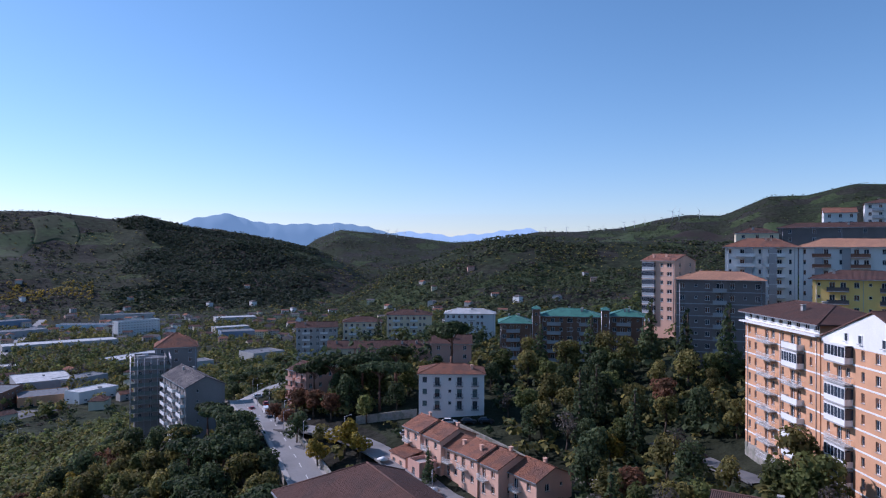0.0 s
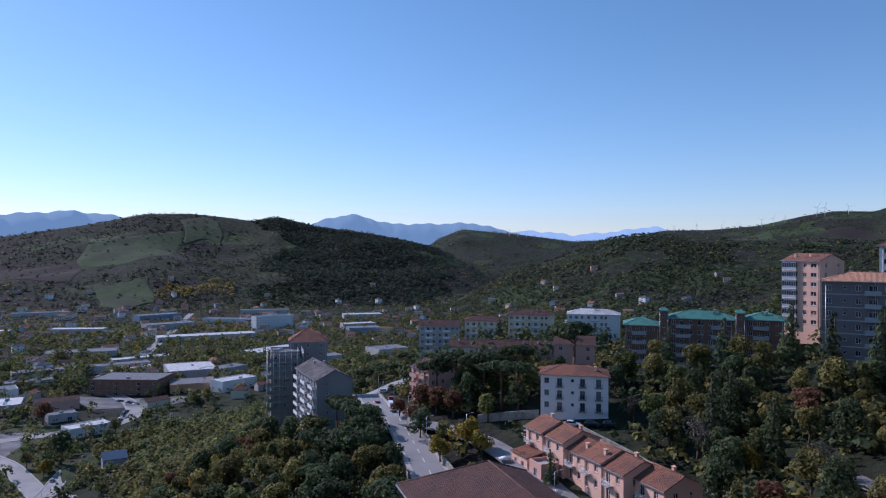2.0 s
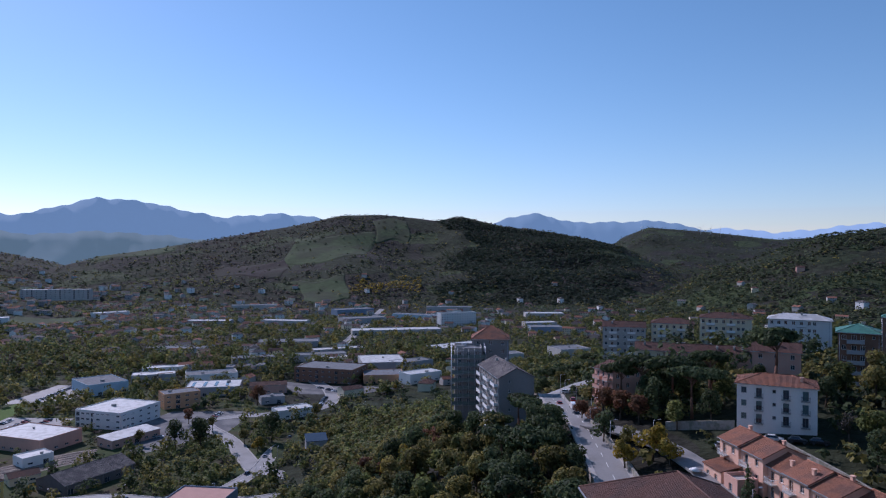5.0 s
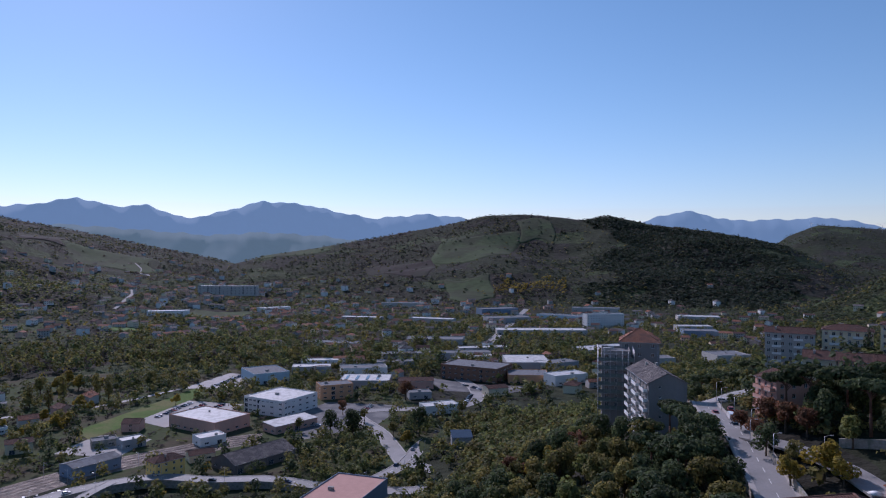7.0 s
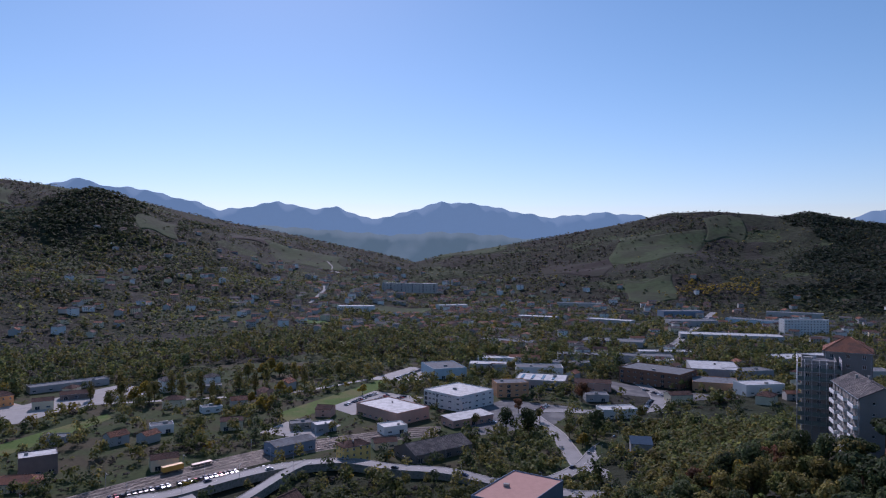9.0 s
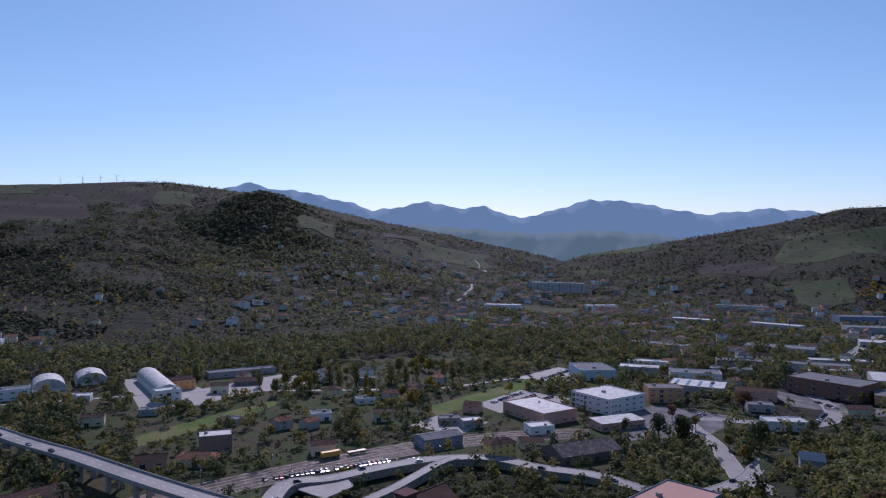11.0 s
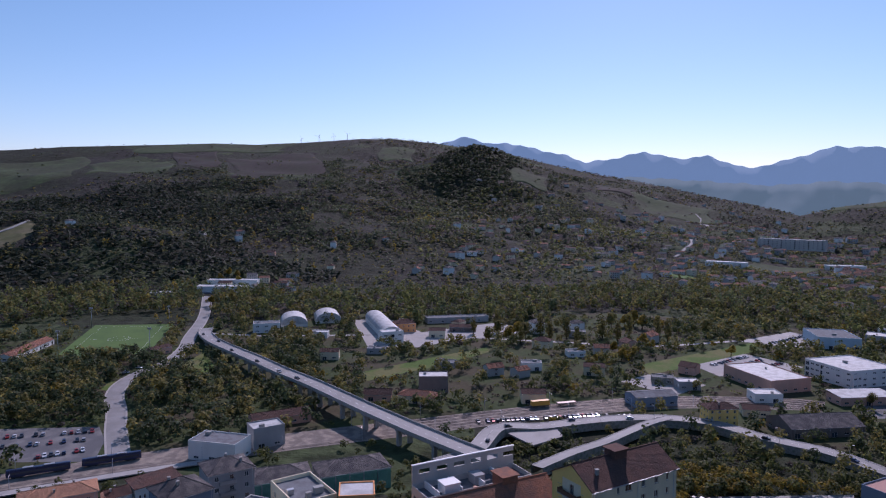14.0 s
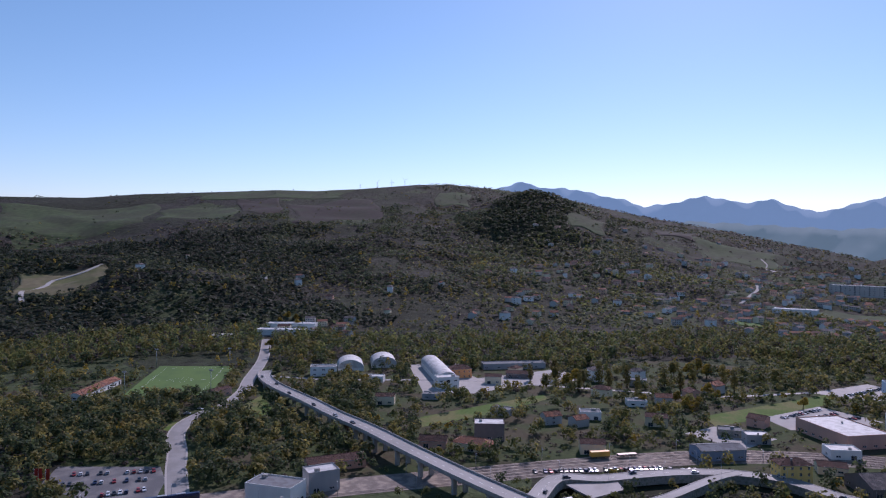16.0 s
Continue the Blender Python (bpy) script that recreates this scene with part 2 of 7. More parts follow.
def field_mat():
    """Open country: grass, dry scrub and ploughed plots in irregular patches."""
    m = mat("country_ground", (.028, .034, .02), .4, .22, .012, .97, .3, second=(.036, .032, .028), second_amount=.35)
    n, l = m.node_tree.nodes, m.node_tree.links
    b = n["Principled BSDF"]
    old = b.inputs["Base Color"].links[0].from_socket
    co = n.new("ShaderNodeTexCoord")
    vo = n.new("ShaderNodeTexVoronoi")
    vo.inputs["Scale"].default_value = .009
    warp, add = n.new("ShaderNodeTexNoise"), n.new("ShaderNodeVectorMath")
    warp.inputs["Scale"].default_value = .01
    sc = n.new("ShaderNodeVectorMath")
    sc.operation, sc.inputs[3].default_value = "SCALE", 90
    l.new(co.outputs["Object"], warp.inputs[0])
    l.new(warp.outputs[1], sc.inputs[0])
    l.new(co.outputs["Object"], add.inputs[0])
    l.new(sc.outputs[0], add.inputs[1])
    l.new(add.outputs[0], vo.inputs[0])
    sep = n.new("ShaderNodeSeparateColor")
    l.new(vo.outputs["Color"], sep.inputs[0])
    ramp = n.new("ShaderNodeValToRGB")
    el = ramp.color_ramp.elements
    el[0].color, el[1].color = (.03, .04, .018, 1), (.04, .035, .03, 1)
    for p, c in ((.25, (.028, .032, .018, 1)), (.5, (.036, .032, .028, 1)), (.62, (.06, .085, .032, 1)), (.74, (.03, .033, .02, 1)), (.86, (.036, .032, .028, 1))):
        e = el.new(p)
        e.color = c
    ramp.color_ramp.interpolation = "CONSTANT"
    l.new(sep.outputs[0], ramp.inputs[0])
    mx = n.new("ShaderNodeMix")
    mx.data_type = "RGBA"
    mx.inputs[0].default_value = .6
    l.new(old, mx.inputs[6])
    l.new(ramp.outputs[0], mx.inputs[7])
    scrub = n.new("ShaderNodeTexNoise")
    scrub.inputs["Scale"].default_value, scrub.inputs["Detail"].default_value, scrub.inputs["Roughness"].default_value = .07, 5, .65
    l.new(co.outputs["Object"], scrub.inputs[0])
    mottle, hsv = n.new("ShaderNodeMapRange"), n.new("ShaderNodeHueSaturation")
    mottle.inputs[1].default_value, mottle.inputs[2].default_value = .36, .64
    mottle.inputs[3].default_value, mottle.inputs[4].default_value = .5, 1.35
    l.new(scrub.outputs[0], mottle.inputs[0])
    l.new(mottle.outputs[0], hsv.inputs["Value"])
    l.new(mx.outputs[2], hsv.inputs["Color"])
    l.new(hsv.outputs[0], b.inputs["Base Color"])
    bump = b.inputs["Normal"].links[0].from_node
    bump.inputs["Strength"].default_value, bump.inputs["Distance"].default_value = .8, 4.0
    l.new(scrub.outputs[0], bump.inputs["Height"])
    return m


COUNTRY = field_mat()
bear = np.radians(np.concatenate([np.arange(-180, -46, 4), np.arange(-46, 126, .5), np.arange(126, 180, 4)]))
rings = np.concatenate([[.001], np.geomspace(10, 700, 90), np.arange(722, 2800, 24), np.geomspace(2825, 4780, 26)])
A, Rg = np.meshgrid(bear, rings)
gx, gy = -np.sin(A) * Rg, np.cos(A) * Rg
gx[0] += .37
gv = np.stack([gx, gy, ground(gx, gy)], -1).reshape(-1, 3)
na, nr = len(bear), len(rings)
i, j = np.meshgrid(np.arange(nr - 1), np.arange(na), indexing="ij")
jn = (j + 1) % na
gf = np.stack([i * na + j, (i + 1) * na + j, (i + 1) * na + jn, i * na + jn], -1).reshape(-1, 4)[:, ::-1]
land = new("ground", mesh_np("ground", gv, gf, [COUNTRY], True))
tagged(land, "hilly open country with grass, scrub and ploughed plots", "ground", kind="structure")


# far mountain ranges beyond the country, their blue haze put in as an even glow
def range_backdrop(name, label, line, reach, colour, base_z=-30):
    az = np.arange(line[0][0], line[-1][0], .12)
    el = np.interp(az, [a for a, _ in line], [e for _, e in line])
    el = el + .05 * np.sin(az * 2.3) + .04 * np.sin(az * 5.1 + 1)
    a = np.radians(az)
    rows = []
    for k, (back, up) in enumerate(((-380, 0), (-260, .3), (-150, .58), (-70, .8), (0, 1), (120, .7))):
        r = reach + back + (60 * np.sin(az * 1.1 + k) + 40 * np.sin(az * 2.7 + 2 * k)) * (1 - up)
        z = base_z + (EYE[2] + reach * np.tan(np.radians(el)) - base_z) * up * (1 + .05 * np.sin(az * 1.7 + k) * (1 - up))
        rows.append(np.stack([-np.sin(a) * r, np.cos(a) * r, z], -1))
    v = np.concatenate(rows)
    n_ = len(az)
    i, j = np.meshgrid(np.arange(len(rows) - 1), np.arange(n_ - 1), indexing="ij")
    f = np.stack([i * n_ + j, i * n_ + j + 1, (i + 1) * n_ + j + 1, (i + 1) * n_ + j], -1).reshape(-1, 4)
    m = mat(name + "_haze_glow", (.05, .07, .09), .2, .01, .002, 1, 0)
    # emission in the haze's colour; the slopes themselves give no light
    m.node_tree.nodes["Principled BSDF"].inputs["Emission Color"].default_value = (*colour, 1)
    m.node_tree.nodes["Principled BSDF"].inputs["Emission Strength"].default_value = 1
    tagged(new(name, mesh_np(name, v, f, [m], True)), label, "mountains", kind="structure")


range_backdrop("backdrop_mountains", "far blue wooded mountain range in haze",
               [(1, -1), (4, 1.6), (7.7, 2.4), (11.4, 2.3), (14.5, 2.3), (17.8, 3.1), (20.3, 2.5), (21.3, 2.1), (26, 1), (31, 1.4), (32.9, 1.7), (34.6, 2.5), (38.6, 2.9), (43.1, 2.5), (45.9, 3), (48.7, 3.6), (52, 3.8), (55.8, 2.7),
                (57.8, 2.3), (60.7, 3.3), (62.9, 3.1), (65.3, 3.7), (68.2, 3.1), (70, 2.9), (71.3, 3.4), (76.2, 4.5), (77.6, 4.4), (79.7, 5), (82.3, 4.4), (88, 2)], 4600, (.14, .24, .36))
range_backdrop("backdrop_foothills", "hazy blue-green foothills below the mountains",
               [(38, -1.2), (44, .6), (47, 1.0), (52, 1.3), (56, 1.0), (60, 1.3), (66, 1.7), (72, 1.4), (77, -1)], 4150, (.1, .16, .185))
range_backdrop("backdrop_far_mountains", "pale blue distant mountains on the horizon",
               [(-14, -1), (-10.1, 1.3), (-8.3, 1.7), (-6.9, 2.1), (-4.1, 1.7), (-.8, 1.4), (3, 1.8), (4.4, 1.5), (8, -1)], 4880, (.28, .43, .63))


# ---- helpers for building ----
TAKEN = set()


def take(x, y, r=2.0):
    """Notes ground that is built on, so that nothing grows there."""
    for i in range(int((x - r) // 3), int((x + r) // 3) + 1):
        for j in range(int((y - r) // 3), int((y + r) // 3) + 1):
            TAKEN.add((i, j))


def is_free(x, y):
    return (int(x // 3), int(y // 3)) not in TAKEN


def part(name, me, material, parent, label="", m=None):
    """Links a bmesh or a mesh as one mesh object under a thing or a part."""
    if isinstance(me, bmesh.types.BMesh):
        bm, me = me, bpy.data.meshes.new(name)
        bm.to_mesh(me)
        bm.free()
    if material and not me.materials:
        for x in (material if isinstance(material, (list, tuple)) else [material]):
            me.materials.append(x)
    ob = new(name, me)
    ob.parent = parent
    if m is not None:
        ob.matrix_basis = m
    return tagged(ob, label) if label else ob


def box(bm, x0, x1, y0, y1, z0, z1, mi=0):
    v = [bm.verts.new(c) for c in ((x0, y0, z0), (x1, y0, z0), (x1, y1, z0), (x0, y1, z0), (x0, y0, z1), (x1, y0, z1), (x1, y1, z1), (x0, y1, z1))]
    for f in ((3, 2, 1, 0), (4, 5, 6, 7), (0, 1, 5, 4), (1, 2, 6, 5), (2, 3, 7, 6), (3, 0, 4, 7)):
        bm.faces.new([v[i] for i in f]).material_index = mi
    return v


def boxes(*list_):
    bm = bmesh.new()
    for b in list_:
        box(bm, *b)
    return bm


def poly(bm, pts, mi=0):
    f = bm.faces.new([bm.verts.new(p) for p in pts])
    f.material_index = mi
    return f


def cyl(bm, p, q, r0, r1, n=8, mi=0):
    """A tapered round bar from p to q."""
    p, q = Vector(p), Vector(q)
    w = (q - p).normalized()
    u = w.orthogonal().normalized()
    v = w.cross(u)
    rings_ = [[bm.verts.new(c + (u * math.cos(2 * math.pi * k / n) + v * math.sin(2 * math.pi * k / n)) * r) for k in range(n)] for c, r in ((p, r0), (q, r1))]
    for k in range(n):
        f = bm.faces.new((rings_[0][k], rings_[0][(k + 1) % n], rings_[1][(k + 1) % n], rings_[1][k]))
        f.smooth, f.material_index = True, mi
    bm.faces.new(rings_[1]).material_index = mi
    bm.faces.new(rings_[0][::-1]).material_index = mi


SHARED = {}


def window_mesh(w, h, style):
    """A window or door leaf set in its opening, about the opening's centre; outside is -y."""
    key = ("win", round(w, 2), round(h, 2), style)
    if key not in SHARED:
        bm = bmesh.new()
        f, a, b = .07, w / 2, h / 2
        for q in ((-a, a, -.03, .05, b - f, b), (-a, a, -.03, .05, -b, -b + f), (-a, -a + f, -.03, .05, -b + f, b - f), (a - f, a, -.03, .05, -b + f, b - f)):
            box(bm, *q)
        if w > .9:
            box(bm, -.04, .04, -.03, .05, -b + f, b - f)
        if style.startswith("shut"):
            n = max(3, int(h / .3))
            for k in range(n):
                z = -b + (k + .5) * h / n
                box(bm, -a + f, a - f, -.02, .0, z - h / n * .42, z + h / n * .42, 2)
        poly(bm, [(-a, .02, -b), (a, .02, -b), (a, .02, b), (-a, .02, b)], 1)
        if style == "half":
            n = 5
            for k in range(n):
                z = b - (k + .5) * h * .5 / n
                box(bm, -a + f, a - f, -.025, -.005, z - h * .22 / n, z + h * .22 / n, 2)
        box(bm, -a - .08, a + .08, -.32, -.16, -b - .06, -b - .005, 3)
        me = bpy.data.meshes.new("window")
        bm.to_mesh(me)
        bm.free()
        SHARED[key] = me
    return SHARED[key]


def window_for(w, h, style, framem, shutm, sillm):
    key = ("winm", round(w, 2), round(h, 2), style, framem.name, shutm.name, sillm.name)
    if key not in SHARED:
        me = window_mesh(w, h, style).copy()
        for m in (framem, GLASS, shutm, sillm):
            me.materials.append(m)
        SHARED[key] = me
    return SHARED[key]


def balcony_parts(width, deep, style, slabm, railm):
    key = ("bal", round(width, 1), round(deep, 1), style, slabm.name, railm.name)
    if key not in SHARED:
        a = width / 2
        slab = boxes((-a, a, -deep, 0, -.16, 0), (-a - .03, a + .03, -deep - .03, -deep, -.2, .02))
        rail = bmesh.new()
        if style == "solid":
            for q in ((-a, a, -deep, -deep + .1, 0, .95), (-a, -a + .1, -deep + .1, 0, 0, .95), (a - .1, a, -deep + .1, 0, 0, .95)):
                box(rail, *q)
            box(rail, -a - .04, a + .04, -deep - .03, -deep + .13, .95, 1.02)
        elif style == "glazed":
            n = max(2, int(width / .8))
            for q in ((-a, a, -deep, -deep + .08, 0, .9), (-a, -a + .08, -deep + .08, 0, 0, .9), (a - .08, a, -deep + .08, 0, 0, .9), (-a, a, -deep, -deep + .08, 2.45, 2.65)):
                box(rail, *q)
            for k in range(n + 1):
                x = -a + k * (width - .07) / n
                box(rail, x, x + .07, -deep, -deep + .07, .9, 2.45)
            for s in (-a + .02, a - .02):
                poly(rail, [(s, -deep + .04, .9), (s, 0, .9), (s, 0, 2.45), (s, -deep + .04, 2.45)], 1)
            poly(rail, [(-a, -deep + .04, .9), (a, -deep + .04, .9), (a, -deep + .04, 2.45), (-a, -deep + .04, 2.45)], 1)
            box(rail, -a - .05, a + .05, -deep - .05, 0, 2.66, 2.74)
        else:
            for z in (.08, .98):
                box(rail, -a, a, -deep, -deep + .05, z, z + .05)
                for s in (-a, a - .05):
                    box(rail, s, s + .05, -deep + .05, 0, z, z + .05)
            n = int(width / .22)
            for k in range(n + 1):
                x = -a + k * (width - .04) / n
                box(rail, x, x + .04, -deep, -deep + .03, .13, .98)
            for k in range(1, int(deep / .22)):
                for s in (-a, a - .03):
                    box(rail, s, s + .03, -deep + k * .22, -deep + k * .22 + .04, .13, .98)
        out = []
        for nm, bm, mm in (("slab", slab, [slabm]), ("railing", rail, [railm, GLASS])):
            me = bpy.data.meshes.new(nm)
            bm.to_mesh(me)
            bm.free()
            for m in mm:
                me.materials.append(m)
            out.append(me)
        SHARED[key] = out
    return SHARED[key]


KINDS = {"w": (1.2, 1.45, .9), "s": (.75, .8, 1.35), "D": (1.9, 1.45, .9), "d": (1.3, 2.25, .06), "n": (.8, 1.45, .9), "S": (2.6, 1.1, 1.3), "G": (3.0, 2.6, .05)}


def roof_bm(w, d, rise, kind, over=.5, thick=.22):
    """Roof over a w x d plan centred on 0, from height 0; its measure runs along the eaves and up the slope."""
    bm = bmesh.new()
    uvl = bm.loops.layers.uv.new("UVMap")

    def sheet(pts, eave):
        e = Vector(eave).normalized()
        f = poly(bm, pts)
        n = (Vector(pts[1]) - Vector(pts[0])).cross(Vector(pts[2]) - Vector(pts[0])).normalized()
        up = n.cross(e)
        for lp in f.loops:
            lp[uvl].uv = (lp.vert.co.dot(e), lp.vert.co.dot(up))

    a, b = w / 2 + (over if kind != "gable" else .35), d / 2 + over
    drop = -over * rise / (d / 2) if kind in ("gable", "hip") else 0
    t = thick
    if kind == "gable":
        top = rise + t
        for s in (-1, 1):
            sheet([(-a * s, b * -s, drop + t), (a * s, b * -s, drop + t), (a * s, 0, top), (-a * s, 0, top)], (s, 0, 0))
            sheet([(a * s, b * -s, drop), (-a * s, b * -s, drop), (-a * s, 0, rise), (a * s, 0, rise)], (s, 0, 0))
            poly(bm, [(-a * s, b * -s, drop), (a * s, b * -s, drop), (a * s, b * -s, drop + t), (-a * s, b * -s, drop + t)])
            for e in (-1, 1):
                q = [(a * e, b * -s, drop), (a * e, 0, rise), (a * e, 0, top), (a * e, b * -s, drop + t)]
                poly(bm, q if e * -s < 0 else q[::-1])
        cyl(bm, (-a, 0, top + .02), (a, 0, top + .02), .12, .12, 6)
    elif kind == "hip":
        c = max(.0, w / 2 - d / 2)
        top = rise + t
        E = [(-a, -b), (a, -b), (a, b), (-a, b)]
        E0, E1 = [(x, y, drop) for x, y in E], [(x, y, drop + t) for x, y in E]
        R0, R1 = (-c, 0, top), (c, 0, top)
        sheet([E1[0], E1[1], R1, R0] if c else [E1[0], E1[1], R0], (1, 0, 0))
        sheet([E1[2], E1[3], R0, R1] if c else [E1[2], E1[3], R0], (-1, 0, 0))
        sheet([E1[1], E1[2], R1], (0, 1, 0))
        sheet([E1[3], E1[0], R0], (0, -1, 0))
        poly(bm, E0[::-1])
        for k in range(4):
            poly(bm, [E0[k], E0[(k + 1) % 4], E1[(k + 1) % 4], E1[k]])
        for e, r in ((E1[0], R0), (E1[3], R0), (E1[1], R1), (E1[2], R1)):
            cyl(bm, e, r, .11, .11, 5)
        if c:
            cyl(bm, R0, R1, .12, .12, 6)
    elif kind == "shed":
        q = [(-a, -b, 0), (a, -b, 0), (a, b, rise), (-a, b, rise)]
        sheet([(x, y, z + t) for x, y, z in q], (1, 0, 0))
        poly(bm, q[::-1])
        for k in range(4):
            p0, p1 = q[k], q[(k + 1) % 4]
            poly(bm, [p0, p1, (p1[0], p1[1], p1[2] + t), (p0[0], p0[1], p0[2] + t)])
    elif kind == "arch":
        n = 12
        arc = [(-math.cos(math.pi * k / n) * b, math.sin(math.pi * k / n) * rise) for k in range(n + 1)]
        for k in range(n):
            sheet([(a, arc[k][0], arc[k][1]), (a, arc[k + 1][0], arc[k + 1][1]), (-a, arc[k + 1][0], arc[k + 1][1]), (-a, arc[k][0], arc[k][1])][::-1], (1, 0, 0))
        for s in (-1, 1):
            q = [(a * s, y, z) for y, z in arc]
            poly(bm, q[::-1] if s > 0 else q)
    else:
        box(bm, -w / 2, w / 2, -d / 2, d / 2, -.1, .06)
    return bm


def block(name, label, p, q, deep, z0, floors, fh, wall, roof, roof_kind="hip", rise=2.2, front=(), right=(), left=(), back=(), balconies=(), balr=(), ball=(),
          ground_h=0.0, frames=WHITEPAINT, shut=WOODPAINT, slabm=CONCRETE, railm=METAL, bal_style="bars", roof_over=.5, parapet=.9, band=None, category="apartment building", chimneys=2, sink=6, seed=1, group="", base=None, attic=0.0, plain=False):
    """A building whose front runs from p to q, seen left to right from outside; fronts list openings as (place along it, kind)."""
    rnd = random.Random(seed)
    p, q = Vector((*p, 0)), Vector((*q, 0))
    u = (q - p).normalized()
    n = Vector((-u.y, u.x, 0))
    w = (q - p).length
    mid = (p + q) / 2 + n * deep / 2
    top = new(name)
    top.matrix_basis = Matrix.Translation((mid.x, mid.y, z0)) @ Matrix.Rotation(math.atan2(u.y, u.x), 4, "Z")
    tagged(top, label, category, group)
    hgt = ground_h + floors * fh + attic
    for i in range(int(w / 3) + 1):
        for j in range(int(deep / 3) + 1):
            take(*(p + u * (i * 3) + n * (j * 3)).xy, 3.5)
    bm = bmesh.new()
    sides = {"front": (w, (-w / 2, -deep / 2), 0, front), "right": (deep, (w / 2, -deep / 2), 90, right), "back": (w, (w / 2, deep / 2), 180, back), "left": (deep, (-w / 2, deep / 2), 270, left)}
    for side, (wd, org, turn, spec) in sides.items():
        T = Matrix.Translation((org[0], org[1], 0)) @ Matrix.Rotation(radians(turn), 4, "Z")
        ops = []
        out = Matrix.Rotation(math.atan2(u.y, u.x) + radians(turn), 3, "Z") @ Vector((0, -1, 0))
        if out.dot(Vector((mid.x, mid.y, 0)) + out * (deep if turn % 180 == 0 else w) / 2) > 0 and group != "country houses":
            spec = ()
        for fl in range(floors):
            v0 = ground_h + fl * fh
            for at, kind in spec:
                at = at * wd if at <= 1 and isinstance(at, float) else at
                ww, hh, sill = KINDS[kind]
                if sill + hh > fh - .15:
                    hh = fh - .15 - sill
                ops.append((at - ww / 2, at + ww / 2, v0 + sill, v0 + sill + hh))
                st = rnd.choice(["open", "open", "half", "shut"]) if kind in "wDdn" else "open"
                part("window", window_for(ww, hh, st, frames, shut, slabm), None, top, "", T @ Matrix.Translation((at, .2, v0 + sill + hh / 2)))
        us = sorted({0.0, wd, *[round(o[0], 3) for o in ops], *[round(o[1], 3) for o in ops]})
        vs = sorted({-float(sink), hgt, *[round(o[2], 3) for o in ops], *[round(o[3], 3) for o in ops]})
        for a0, a1 in zip(us, us[1:]):
            for b0, b1 in zip(vs, vs[1:]):
                ca, cb = (a0 + a1) / 2, (b0 + b1) / 2
                if not any(o[0] < ca < o[1] and o[2] < cb < o[3] for o in ops):
                    poly(bm, [T @ Vector(c) for c in ((a0, 0, b0), (a1, 0, b0), (a1, 0, b1), (a0, 0, b1))])
        for a0, a1, b0, b1 in ops:
            for c in (((a0, 0, b0), (a0, .25, b0), (a0, .25, b1), (a0, 0, b1)), ((a1, 0, b1), (a1, .25, b1), (a1, .25, b0), (a1, 0, b0)),
                      ((a0, 0, b1), (a0, .25, b1), (a1, .25, b1), (a1, 0, b1)), ((a1, 0, b0), (a1, .25, b0), (a0, .25, b0), (a0, 0, b0))):
                poly(bm, [T @ Vector(x) for x in c])
    if roof_kind == "gable":
        for s in (-1, 1):
            t3 = [(s * w / 2, -s * deep / 2, hgt), (s * w / 2, s * deep / 2, hgt), (s * w / 2, 0, hgt + rise)]
            poly(bm, t3)
    if roof_kind == "flat":
        ring = []
        for q4 in ((-w / 2, w / 2, -deep / 2, -deep / 2 + .25), (-w / 2, w / 2, deep / 2 - .25, deep / 2), (-w / 2, -w / 2 + .25, -deep / 2 + .25, deep / 2 - .25), (w / 2 - .25, w / 2, -deep / 2 + .25, deep / 2 - .25)):
            ring.append((*q4, hgt + .001, hgt + parapet))
        part("parapet", boxes(*ring), wall, top)
    part("wall", bm, wall, top)
    if roof:
        part("roof", roof_bm(w - (.54 if roof_kind == "flat" else 0), deep - (.54 if roof_kind == "flat" else 0), rise, roof_kind, roof_over), roof, top, "", Matrix.Translation((0, 0, hgt)))
    if roof_kind in ("hip", "gable") and not plain:
        gut = boxes((-w / 2 - roof_over, w / 2 + roof_over, -deep / 2 - roof_over - .14, -deep / 2 - roof_over, -.02 - roof_over * rise / (deep / 2), .13 - roof_over * rise / (deep / 2)))
        part("gutter", gut, METAL, top, "", Matrix.Translation((0, 0, hgt)))
        for k in range(0 if category == "house" else 3 if w > 18 else 2):
            x = (-.46, .46, .02)[k] * w
            pb = bmesh.new()
            cyl(pb, (x, -deep / 2 - .08, 0), (x, -deep / 2 - .08, hgt), .06, .06, 6)
            part("downpipe", pb, METAL, top)
    if band:
        for fl in range(1, floors + 1):
            zz = ground_h + fl * fh
            part("floor_band", boxes((-w / 2 - .04, w / 2 + .04, -deep / 2 - .05, -deep / 2 + .02, zz - .16, zz + .1)), band, top)
    if base:
        part("plinth", boxes((-w / 2 - .06, w / 2 + .06, -deep / 2 - .06, deep / 2 + .06, -sink, .8)), base, top)
    for side, spec in (("front", balconies), ("right", balr), ("left", ball)):
        wd, org, turn, _ = sides[side]
        T = Matrix.Translation((org[0], org[1], 0)) @ Matrix.Rotation(radians(turn), 4, "Z")
        for fl in range(floors):
            for e in spec:
                at, width, dp = e[:3]
                at = at * wd if at <= 1 and isinstance(at, float) else at
                if len(e) > 4 and fl < e[4]:
                    continue
                style = e[3] if len(e) > 3 and e[3] else bal_style
                if style == "mix":
                    style = rnd.choice(["bars", "bars", "glazed", "solid"])
                sl, ra = balcony_parts(width, dp, style, slabm, railm)
                M = T @ Matrix.Translation((at, 0, ground_h + fl * fh + .02))
                s = part("balcony", sl, None, top, "", M)
                part("railing", ra, None, s)
